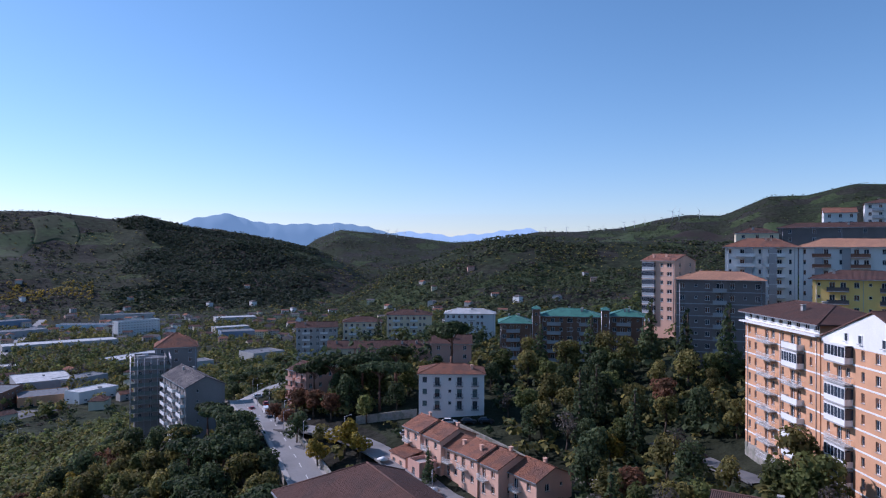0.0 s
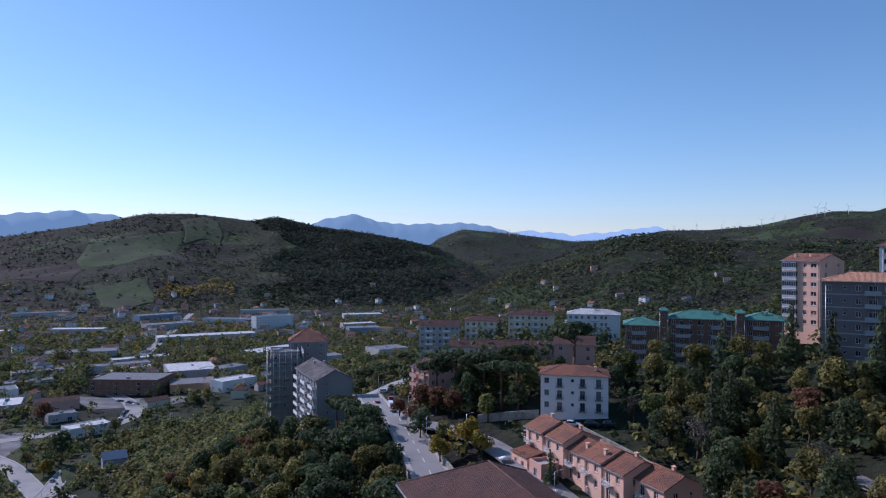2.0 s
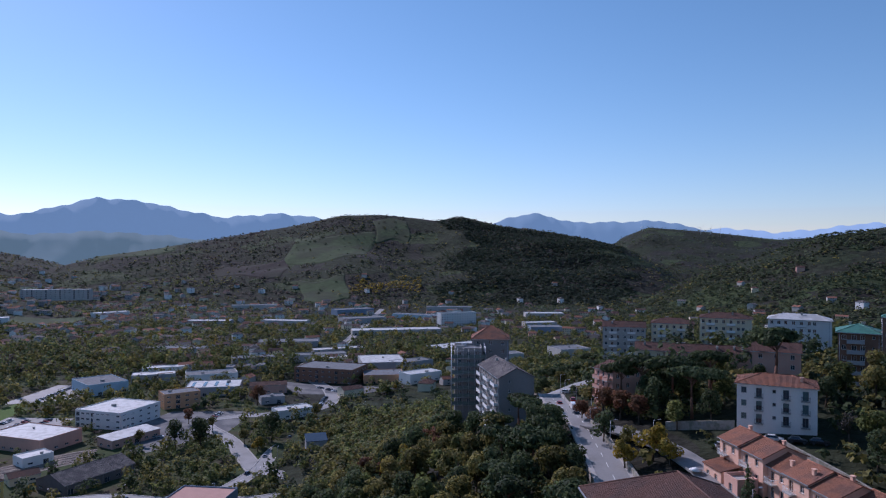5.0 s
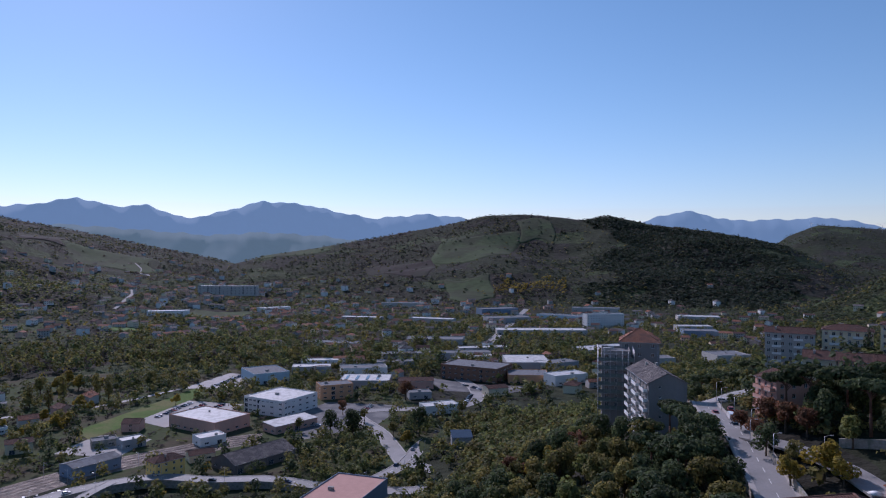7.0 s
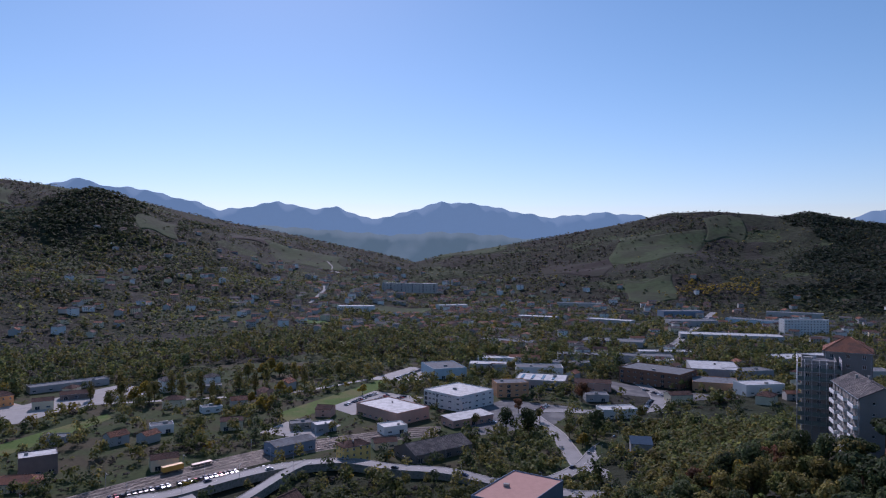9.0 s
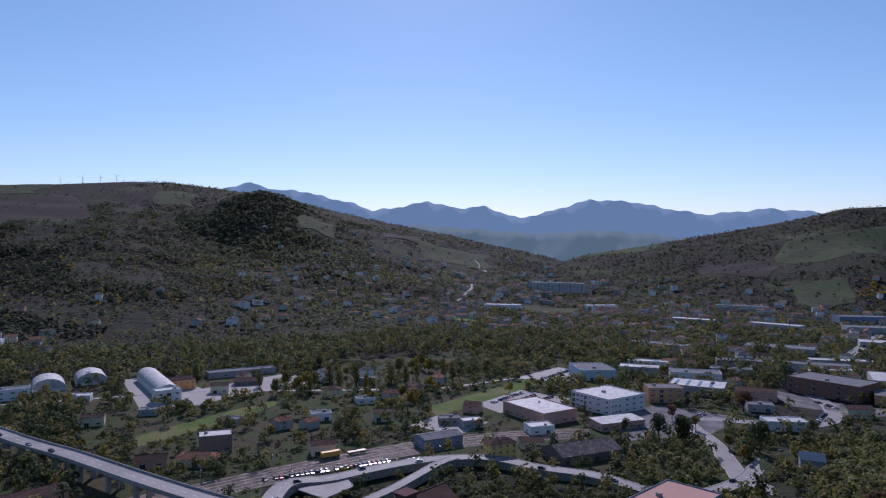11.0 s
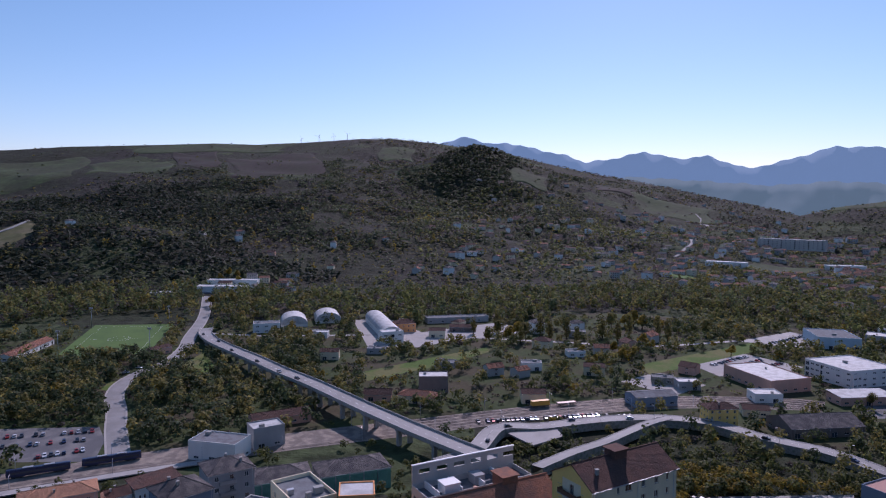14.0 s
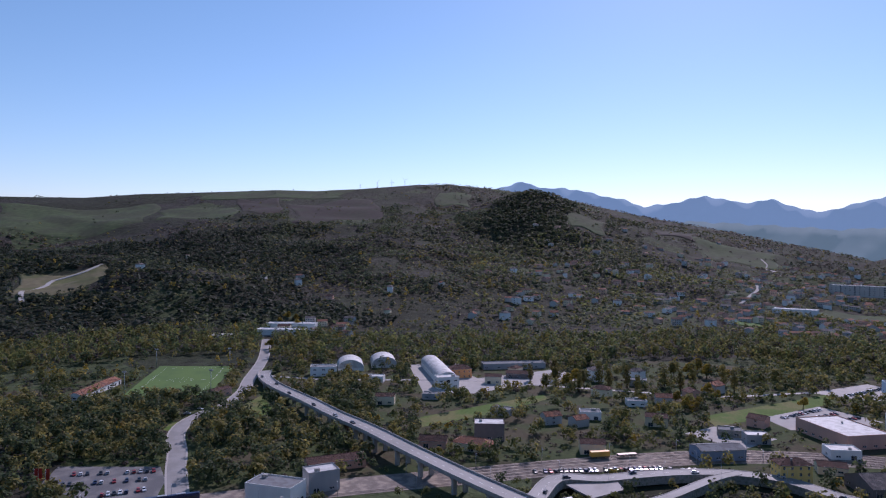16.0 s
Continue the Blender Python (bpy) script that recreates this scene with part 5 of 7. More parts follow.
hall("building", "low flat-roofed building in the yard", (-600, 95), (-596, 118), 12, 4, DARKWALL, BROWNTILES, "gable", 2, seed=129, category="building")
block("house", "yellow three-storey house with brown hip roof", (-324.9, 188), (-324, 204), 10, 1.5, 3, 3.1, YELLOW, BROWNTILES, "hip", 2.2, w4, w3, w3, category="house", seed=130)
ob = hall("supermarket", "pink rendered supermarket with a white flat roof", (-424, 255), (-380, 260), 30, 8, PINK, PALEROOF, seed=131, category="supermarket", doors=False)
hall("office_building", "white factory offices with ribbon windows", (-421, 313), (-384, 318), 38, 11, WHITE, PALEROOF, seed=132, category="factory", strips=1, cols=4)
hall("office_building", "white rounded office wing with ribbon windows", (-383, 319), (-392, 354), 22, 9, WHITE, FLATROOF, seed=133, category="factory", strips=1, cols=4)
hall("warehouse", "pale blue factory shed", (-494, 378), (-483, 408), 40, 9, PALEBLUE, FLATROOF, seed=134)
hall("warehouse", "dark gabled warehouse beside the road", (-306, 222), (-305, 262), 22, 5, DARKWALL, GREYTILES, "gable", 4, seed=135)
hall("warehouse", "low pink shed with pale sheet roof", (-352, 286), (-350, 320), 14, 5, PINK, PALEROOF, "shed", 1.0, seed=136)
hall("market_hall", "long building with a pink roof and vaulted skylight", (-194, 125), (-191, 176), 20, 6, PALEGREY, PINKROOF, seed=137, z0=2, category="hall")
hall("warehouse", "blue-grey clad hall with a pink flat roof", (-224, 192), (-200, 200), 40, 10, BLUEGREY, PINKROOF, seed=138, z0=3)
hall("warehouse", "blue clad shed by the tracks", (-364, 166), (-366, 192), 14, 6, BLUEGREY, FLATROOF, "gable", 1.5, seed=139)
hall("warehouse", "white small shop with pale roof", (-365, 240), (-362, 256), 12, 5, WHITE, PALEROOF, seed=140)
hall("warehouse", "brown brick commercial block with dark windows", (-386, 505), (-330, 514), 36, 13, BROWNBRICK, FLATROOF, seed=141, strips=1)
hall("warehouse", "hall with a bright white roof", (-352, 566), (-318, 592), 50, 10, GREY, PALEROOF, seed=142)
hall("warehouse", "orange brick shed with a flat roof", (-322, 520), (-292, 540), 30, 8, BRICK, FLATROOF, seed=143)
hall("warehouse", "long low viaduct-side warehouse", (-495, 545), (-412, 630), 18, 7, GREY, FLATROOF, seed=144)
hall("warehouse", "factory hall with rows of roof lights", (-424, 412), (-390, 438), 32, 7, GREY, PALEROOF, seed=145)
hall("warehouse", "red-brown and blue commercial building", (-404, 373), (-391, 396), 18, 11, BRICK, FLATROOF, seed=146, strips=1)
ob = block("office_building", "long white office slab with a grid of windows", (-451, 953), (-413, 1001), 16, 0, 6, 3.6, WHITE, FLATROOF, "flat", .2, [((k + .5) / 14, "D") for k in range(14)], w3, w3, seed=147, category="office building")
for k, (p, q, h, m) in enumerate((((-715, 851), (-646, 873), 8, WHITE), ((-613, 929), (-567, 985), 8, GREY), ((-582, 1031), (-497, 1039), 9, PALEBLUE), ((-522, 813), (-421, 890), 6, WHITE), ((-946, 1037), (-877, 1090), 9, WHITE), ((-700, 1040), (-660, 1100), 10, BLUEGREY), ((-820, 800), (-760, 830), 7, GREY), ((-560, 660), (-500, 700), 6, GREY), ((-640, 560), (-580, 590), 6, WHITE), ((-330, 700), (-300, 760), 8, GREY), ((-260, 660), (-230, 690), 8, WHITE), ((-190, 690), (-165, 715), 9, WHITE), ((-330, 1000), (-290, 1030), 8, WHITE), ((-300, 930), (-260, 950), 10, BLUEGREY), ((-600, 1200), (-520, 1240), 8, WHITE), ((-380, 1150), (-320, 1180), 8, WHITE))):
    hall("warehouse", "pale works hall with a flat roof in the valley", p, q, 30 if k % 2 else 22, h, PALEGREY if m is WHITE else m, FLATROOF if k % 3 else PALEROOF, z0=gz(*p), seed=150 + k, group="works halls", cols=9)
for k, (p, q, h, m) in enumerate((((-1054, 594), (-1015, 645), 7, WHITE), ((-1043, 810), (-1024, 867), 8, WHITE), ((-1307, 852), (-1206, 928), 18, PALEGREY), ((-880, -180), (-872, -120), 6, WHITE), ((-920, -175), (-912, -110), 6, WHITE), ((-850, -240), (-846, -200), 5, CREAM))):
    hall("warehouse", "pale building among the trees", p, q, 18, h, m, PALEROOF, z0=gz(*p), seed=170 + k, group="works halls", cols=8, strips=h > 15)
hall("clubhouse", "long low clubhouse with a red roof beside the pitch", (-528, -236), (-590, -232), 12, 4, WHITE, TILES, "gable", 2, seed=180, category="clubhouse")
hall("building", "red-walled changing rooms at the pitch", (-532, -140), (-545, -130), 9, 5, PINK, BROWNTILES, "gable", 1.5, seed=181, category="building")
hall("house", "house with solar panels on a pitched roof", (-239, 324), (-230, 332), 10, 6, GREY, GLASS, "shed", 2, seed=182, category="house", z0=3)
for k, (x, y, a, m, rf) in enumerate(((-470, 70, 60, GREY, FLATROOF), (-455, 130, 80, WHITE, FLATROOF), (-436, 168, 70, CREAM, BROWNTILES), (-490, 175, 85, WHITE, FLATROOF), (-560, 200, 70, GREY, FLATROOF), (-380, 110, 80, CREAM, BROWNTILES), (-410, 205, 70, STONE, FLATROOF), (-395, 215, 80, GREY, PALEROOF), (-505, -10, 85, CREAM, BROWNTILES), (-520, 25, 80, GREY, FLATROOF), (-585, -20, 80, WHITE, PALEROOF), (-575, 80, 80, CREAM, BROWNTILES), (-340, 225, 70, CREAM, BROWNTILES), (-420, 330, 40, GREY, FLATROOF))):
    ca, sa_ = math.cos(radians(a)), math.sin(radians(a))
    hall("house", "low house or shed in the gardens of the valley", (x - 7 * ca, y - 7 * sa_), (x + 7 * ca, y + 7 * sa_), 10, 4 + k % 3, m, rf, "flat" if rf in (FLATROOF, PALEROOF) else "gable", 1.8, seed=190 + k, category="house", group="valley houses")

# sports pitch
yard("pavement_pitch", "green turf football pitch", [(-536, -212), (-672, -228), (-668, -157), (-546, -148)], TURF, .15, "pitch")
A4 = [Vector(c) for c in ((-545, -206), (-662, -219), (-659, -165), (-551, -156))]
mk = bmesh.new()


def stripe(a, b, w=.13):
    d = (b - a).normalized() * w / 2
    s = Vector((-d.y, d.x))
    poly(mk, [(*(a - s), .17), (*(b - s), .17), (*(b + s), .17), (*(a + s), .17)])


for a, b in zip(A4, [*A4[1:], A4[0]]):
    stripe(a, b)
stripe((A4[0] + A4[1]) / 2, (A4[2] + A4[3]) / 2)
c0 = sum(A4, Vector((0, 0))) / 4
for k in range(24):
    stripe(c0 + Vector((math.cos(k * .2618), math.sin(k * .2618))) * 9, c0 + Vector((math.cos(k * .2618 + .2618), math.sin(k * .2618 + .2618))) * 9)
bmesh.ops.recalc_face_normals(mk, faces=mk.faces)
mk_ob = part("pitch_marking", mk, MARK, bpy.data.objects["pavement_pitch"])
for x, y in ((-548, -213), (-660, -227), (-663, -160), (-552, -148)):
    mast = new("floodlight_mast")
    mast.matrix_basis = Matrix.Translation((x, y, 0))
    c = bmesh.new()
    cyl(c, (0, 0, 0), (0, 0, 18), .3, .15, 8)
    part("pole", c, METAL, mast)
    part("lamp_bank", boxes((-.3, .3, -1.5, 1.5, 17.4, 18.6)), METAL, mast)
    tagged(mast, "grey steel floodlight mast at the pitch", "floodlight", "pitch floodlights")

# viaduct over the valley
via = tagged(new("bridge_viaduct"), "long concrete road viaduct on arched piers", "bridge", kind="structure")
CL, HZ = [(-640, -122), (-575, -108), (-463.5, -52.5), (-404, -16.8), (-349.5, 14.3), (-308.9, 39), (-288, 54.1), (-270, 66)], [1, 5, 9.5, 10, 10, 10, 9.5, 9]


def under(ob, parent, nm):
    for key in list(ob.keys()):
        del ob[key]
    ob.parent, ob.name = parent, nm
    return ob


deck, line = ribbon("deck", "", CL, 10.5, PALEASPHALT, 0, HZ, thick=1.3, step=6)
under(deck, via, "deck")
dashes(deck, line, .18, .02)
for off in (-4.6, 4.6):
    dashes(deck, line, .15, .02, 50, .01, off)


def beside(line, off):
    out = []
    for k, c in enumerate(line):
        d = (line[min(k + 1, len(line) - 1)] - line[max(k - 1, 0)]).normalized()
        out.append((c.x + d.y * off, c.y - d.x * off))
    return out


for off in (-5.4, 5.4):
    o, _ = ribbon("parapet", "", beside(line, off)[::3], .35, CONCRETE, 1.0, [line[k].z for k in range(0, len(line), 3)], thick=1.9, step=9)
    under(o, via, "parapet")
for k in range(4, len(line) - 3, 4):
    c, z = line[k], line[k].z
    d = (line[k + 1] - line[k - 1]).normalized()
    T = Matrix.Translation((c.x, c.y, 0)) @ Matrix.Rotation(math.atan2(d.y, d.x), 4, "Z")
    pr = boxes((-.8, .8, -4.4, -2.2, -2, z - 2.2), (-.8, .8, 2.2, 4.4, -2, z - 2.2), (-1.1, 1.1, -5, 5, z - 2.2, z - 1.31))
    for s in (-1, 1):
        for j in range(5):
            a0, a1 = j * 1.8, (j + 1) * 1.8
            box(pr, min(s * a0, s * a1) + s * .8, max(s * a0, s * a1) + s * .8, -2, 2, z - 2.1 - 1.8 * ((4 - j) / 4) ** 2, z - 1.32)
    part("pier", pr, CONCRETE, via, "", T)
for k, (i_, off) in enumerate(((9, 2.2), (15, -2.2), (22, 2.2), (30, 2.4), (35, 2.2), (39, 2.2))):
    if i_ < len(line) - 1:
        c = line[i_]
        d = line[i_ + 1] - c
        put_car(c.x + d.normalized().y * off, c.y - d.normalized().x * off, math.degrees(math.atan2(d.y, d.x)), (2, 2, 2, 2, 1, 2)[k], c.z + .02)
# roads of the valley floor
r1, l1 = ribbon("road_loop", "pale curving road past the end of the viaduct", [(-278, 40), (-292, 58), (-326, 76), (-328, 100), (-335, 130), (-335, 161), (-324, 187), (-299, 204), (-282, 221), (-269, 228), (-255, 233), (-240, 248), (-247, 291), (-266, 335), (-278, 411), (-264, 451), (-240, 520)], 8, PALEASPHALT, .1, [9, 8.5, 6, 5, 4.5, 4.5, 4.5, 4, 3.5, 3, 2.5, 2, 1, .5, .2, .2, .2], thick=4, kerb=.6, step=6)
dashes(r1, l1, .15, .02)
ribbon("road_ramp", "concrete ramp that joins the loop road", [(-270, 80), (-284, 97), (-303, 126), (-324, 153), (-333, 170)], 5, PALEASPHALT, .1, [8, 7, 6, 5, 4.6], thick=4, kerb=.4, step=6)
yard("pavement_junction", "pale hatched paving at the junction", [(-322, 80), (-330, 106), (-314, 106), (-304, 88)], PALEASPHALT, 0, z=4.4)
ribbon("road_pitch", "asphalt road from the car park to the pitch", [(-330, -104), (-366, -116), (-400, -126), (-432, -137), (-460, -140), (-487, -135), (-510, -126), (-560, -124), (-602, -129), (-718, -139), (-900, -170)], 9, PALEASPHALT, .15, kerb=1)
ribbon("road_back", "narrow road along the river wood", [(-620, -115), (-600, -60), (-596, 0), (-588, 70), (-560, 140), (-540, 190), (-520, 250), (-530, 330)], 5, PALEASPHALT, .13)
ribbon("road_works", "works road through the commercial quarter", [(-247, 291), (-300, 330), (-352, 365), (-303, 424), (-330, 480), (-420, 560), (-470, 700), (-560, 900), (-700, 1200)], 9, PALEASPHALT, .13, kerb=1)
ribbon("road_ring", "street round the small green", [(-255, 233), (-225, 245), (-207, 262), (-215, 285), (-247, 291)], 8, PALEASPHALT, .3, [2.4, 3, 3, 2, 1.2], kerb=1, thick=3)
ribbon("road_clearing", "pale dirt track winding up the clearing", [(-1011, -535), (-1100, -580), (-1190, -590), (-1237, -601), (-1290, -570), (-1340, -560)], 7, PAVING, 2.2, thick=3, step=20)
ribbon("road_village", "pale lane climbing between the village houses", [(-1540, 872), (-1570, 884), (-1640, 905), (-1700, 940), (-1772, 963)], 7, PAVING, 1.2, thick=3, step=20)
ribbon("road_village_low", "pale lane at the foot of the village", [(-1150, 590), (-1181, 620), (-1254, 678), (-1300, 700)], 6, PAVING, 1.0, thick=3, step=20)
yard("pavement_station", "station forecourt paving", [(-228, -130), (-250, -118), (-262, -60), (-240, -50), (-215, -90)], PAVING, .3, z=4)
yard("pavement_lot_a", "asphalt car park beside the railway", [(-322, -112), (-326, -146), (-345, -175), (-375, -180), (-372, -126), (-350, -116)], ASPHALT, .08)
yard("pavement_lot_b", "supermarket car park", [(-455, 250), (-484, 308), (-440, 326), (-425, 300), (-424, 252)], PAVING, .15)
yard("pavement_lot_c", "paved forecourt of the commercial quarter", [(-378, 300), (-330, 285), (-318, 345), (-340, 400), (-395, 372)], ASPHALT, .1)
yard("pavement_lot_d", "paved yard between the works halls", [(-400, 500), (-350, 460), (-300, 480), (-280, 520), (-340, 500)], ASPHALT, .1)
yard("pavement_lot_e", "pale gravel yard", [(-420, 180), (-440, 215), (-405, 232), (-385, 200)], PAVING, .1)
yard("pavement_lot_f", "pale paved yard of the long hall", [(-545, 20), (-670, 10), (-672, 45), (-600, 70), (-640, 150), (-590, 165), (-560, 90), (-540, 60)], PAVING, .1)
yard("pavement_lot_g", "car park on the slope below the blocks", LOTG, PALEASPHALT, .2, z=3)
for pts in MEADOWS:
    yard("ground_meadow", "mown green meadow on the valley floor", pts, GRASS, .12, "meadow")
yard("pavement_lot_h", "factory car park", [(-500, 360), (-530, 330), (-560, 400), (-500, 420)], PALEASPHALT, .1)
for x0, y0, x1, y1, n, a, z in ((-330, -140, -338, -118, 9, 20, None), (-345, -165, -352, -122, 15, 20, None), (-360, -170, -364, -125, 14, 20, None), (-352, 70, -354, 140, 26, 5, None), (-352, 142, -345, 180, 12, 5, None), (-452, 262, -474, 304, 14, 25, None), (-440, 262, -462, 308, 15, 25, None), (-432, 268, -450, 316, 14, 25, None), (-246, 122, -224, 172, 18, 25, 3.25), (-238, 116, -216, 168, 18, 25, 3.25), (-360, 300, -340, 330, 9, 30, None), (-345, 350, -360, 385, 10, 30, None), (-515, 350, -540, 400, 14, 20, None), (-300, 420, -320, 460, 12, 60, None), (-318, 478, -350, 490, 8, 80, None), (-230, -115, -246, -75, 8, 30, 4.35), (-475, -150, -500, -140, 6, 60, None), (-512, -160, -520, -190, 8, 0, None)):
    car_row((x0, y0), (x1, y1), n, a, int(-x0 - y0), z)
rr_ = random.Random(17)
for k in range(14):
    c, d = l1[5 + k * (len(l1) - 12) // 14], l1[6 + k * (len(l1) - 12) // 14] - l1[5 + k * (len(l1) - 12) // 14]
    u_ = d.normalized()
    s = rr_.choice([-2.3, 2.3])
    put_car(c.x + u_.y * s, c.y - u_.x * s, math.degrees(math.atan2(d.y, d.x)), rr_.choice([0, 1, 2, 2, 4]), c.z + .02)
# railway
RL = [(-262, -260), (-284, -200), (-299, -146), (-317, -92), (-334, -31), (-347, 26), (-361, 90), (-371, 150), (-372, 200), (-360, 260), (-352, 275)]
bed, rl = ribbon("railway_bed", "stone ballast bed of a railway", RL, 24, BALLAST, .1, category="railway")
for off in (-9, -4.5, 0, 4.5, 9):
    for g in (-.75, .75):
        o, _ = ribbon("rail", "", beside(rl, off + g)[::2], .14, RUST, .32, thick=.2, step=12)
        under(o, bed, "rail")
ribbon("pavement_platform", "pale station platform", beside(rl, 13.5)[12:24], 5, PAVING, 1.0, category="platform")
train = None
for k in range(4):
    i_ = 9 + k * 3
    c, d = rl[i_], (rl[i_ + 1] - rl[i_ - 1]).normalized()
    t_ = new("railway_carriage")
    t_.matrix_basis = Matrix.Translation((c.x + d.y * -4.5, c.y + d.x * 4.5, .35)) @ Matrix.Rotation(math.atan2(d.y, d.x), 4, "Z")
    body = boxes((-12, 12, -1.4, 1.4, 1.0, 3.5), (-11.9, 11.9, -1.2, 1.2, 3.5, 3.85), (-11.9, 11.9, -.8, .8, 3.85, 4.0))
    part("body", body, CARS[4], t_)
    for s in (-1, 1):
        part("window_band", boxes((-11, 11, s * 1.42 - .01, s * 1.42 + .01, 2.1, 2.9)), GLASS, t_)
    part("roof_unit", boxes((-6, -2, -.7, .7, 4.0, 4.3), (2, 6, -.7, .7, 4.0, 4.3)), METAL, t_)
    for x in (-9, -6.5, 6.5, 9):
        for s in (-1, 1):
            part("wheel", SHARED["wheel"], None, t_, "", Matrix.Translation((x, s * .75, .42)) @ Matrix.Scale(1.3, 4))
    part("bogie", boxes((-10, -5.5, -1, 1, .5, 1.0), (5.5, 10, -1, 1, .5, 1.0)), DARKPAINT, t_)
    tagged(t_, "dark blue passenger railway carriage on the track", "carriage", "train")


def catenary(x, y, turn):
    if "mast" not in SHARED:
        c, a_ = bmesh.new(), bmesh.new()
        cyl(c, (0, 0, 0), (0, 0, 7.5), .14, .09, 6)
        cyl(a_, (0, 0, 6.6), (3.4, 0, 6.9), .05, .05, 5)
        cyl(a_, (0, 0, 7.4), (3.0, 0, 6.9), .03, .03, 5)
        SHARED["mast"] = []
        for nm, bm in (("pole", c), ("arm", a_)):
            me = bpy.data.meshes.new(nm)
            bm.to_mesh(me)
            bm.free()
            me.materials.append(METAL)
            SHARED["mast"].append((nm, me))
    t_ = tagged(new("catenary_mast"), "grey steel mast carrying the wire over the railway", "mast", "railway masts")
    t_.matrix_basis = Matrix.Translation((x, y, .1)) @ Matrix.Rotation(turn, 4, "Z")
    for nm, me in SHARED["mast"]:
        part(nm, me, None, t_)


for k in range(6, len(rl) - 6, 4):
    d = (rl[k + 1] - rl[k - 1]).normalized()
    for off in (-11.4, 11.4):
        catenary(rl[k].x + d.y * off, rl[k].y - d.x * off, math.atan2(d.y, d.x) + (math.pi / 2 if off > 0 else -math.pi / 2))
# yellow works wagon in the sidings
WAGON = mat("yellow_wagon_paint", (.7, .36, .06), .12, 3, .5, .5, .05)
for x, y, m, label in ((-373.8, 112, WAGON, "yellow works wagon standing in the sidings"), (-375.2, 128, RUST, "rusty flat wagon loaded with rails in the sidings")):
    t_ = tagged(new("works_wagon"), label, "wagon", "works wagons")
    t_.matrix_basis = Matrix.Translation((x, y, .4)) @ Matrix.Rotation(radians(98), 4, "Z")
    part("body", boxes((-5.5, 5.5, -1.4, 1.4, 1.1, 3.6 if m is WAGON else 1.5), (-5.6, 5.6, -1.45, 1.45, 3.6 if m is WAGON else 1.5, 3.75 if m is WAGON else 1.7)), m, t_)
    part("chassis", boxes((-6, 6, -1.1, 1.1, .75, 1.09)), DARKPAINT, t_)
    for q in (-4, -2.4, 2.4, 4):
        for sd in (-.75, .75):
            part("wheel", SHARED["wheel"], None, t_, "", Matrix.Translation((q, sd, .42)) @ Matrix.Scale(1.3, 4))
# red banners at the car park
for x, y in ((-345, -177), (-345, -175), (-344, -171)):
    b_ = tagged(new("banner"), "tall red banner on a pole at the car park", "banner", "red banners")
    b_.matrix_basis = Matrix.Translation((x, y, 0)) @ Matrix.Rotation(radians(20), 4, "Z")
    c = bmesh.new()
    cyl(c, (0, 0, 0), (0, 0, 9), .08, .06, 6)
    part("pole", c, METAL, b_)
    part("cloth", boxes((-.03, .03, .1, 1.7, 2.5, 8.8)), CARS[3], b_)


def lamp_post(x, y, z, turn, h=8.0):
    if "lamp" not in SHARED:
        c = bmesh.new()
        cyl(c, (0, 0, 0), (0, 0, h), .09, .05, 6)
        a_ = bmesh.new()
        cyl(a_, (0, 0, h), (1.4, 0, h + .25), .04, .03, 5)
        SHARED["lamp"] = []
        for nm, bm in (("pole", c), ("arm", a_), ("head", boxes((1.2, 1.9, -.14, .14, h + .18, h + .32)))):
            me = bpy.data.meshes.new(nm)
            bm.to_mesh(me)
            bm.free()
            me.materials.append(METAL)
            SHARED["lamp"].append((nm, me))
    t_ = tagged(new("street_lamp"), "grey metal street lamp beside the road", "street lamp", "street lamps")
    t_.matrix_basis = Matrix.Translation((x, y, z)) @ Matrix.Rotation(radians(turn), 4, "Z")
    for nm, me in SHARED["lamp"]:
        part(nm, me, None, t_)


for k in range(3, len(l1) - 3, 5):
    x, y = beside(l1, 6.2)[k]
    lamp_post(x, y, max(l1[k].z - .2, 0), k * 40)
for x, y in ((-74, 268), (-66, 245), (-56, 222), (-46, 200), (-36, 178), (-25, 176), (-44, 190), (-2, 140)):
    lamp_post(x, y, gz(x, y), 30, 7)

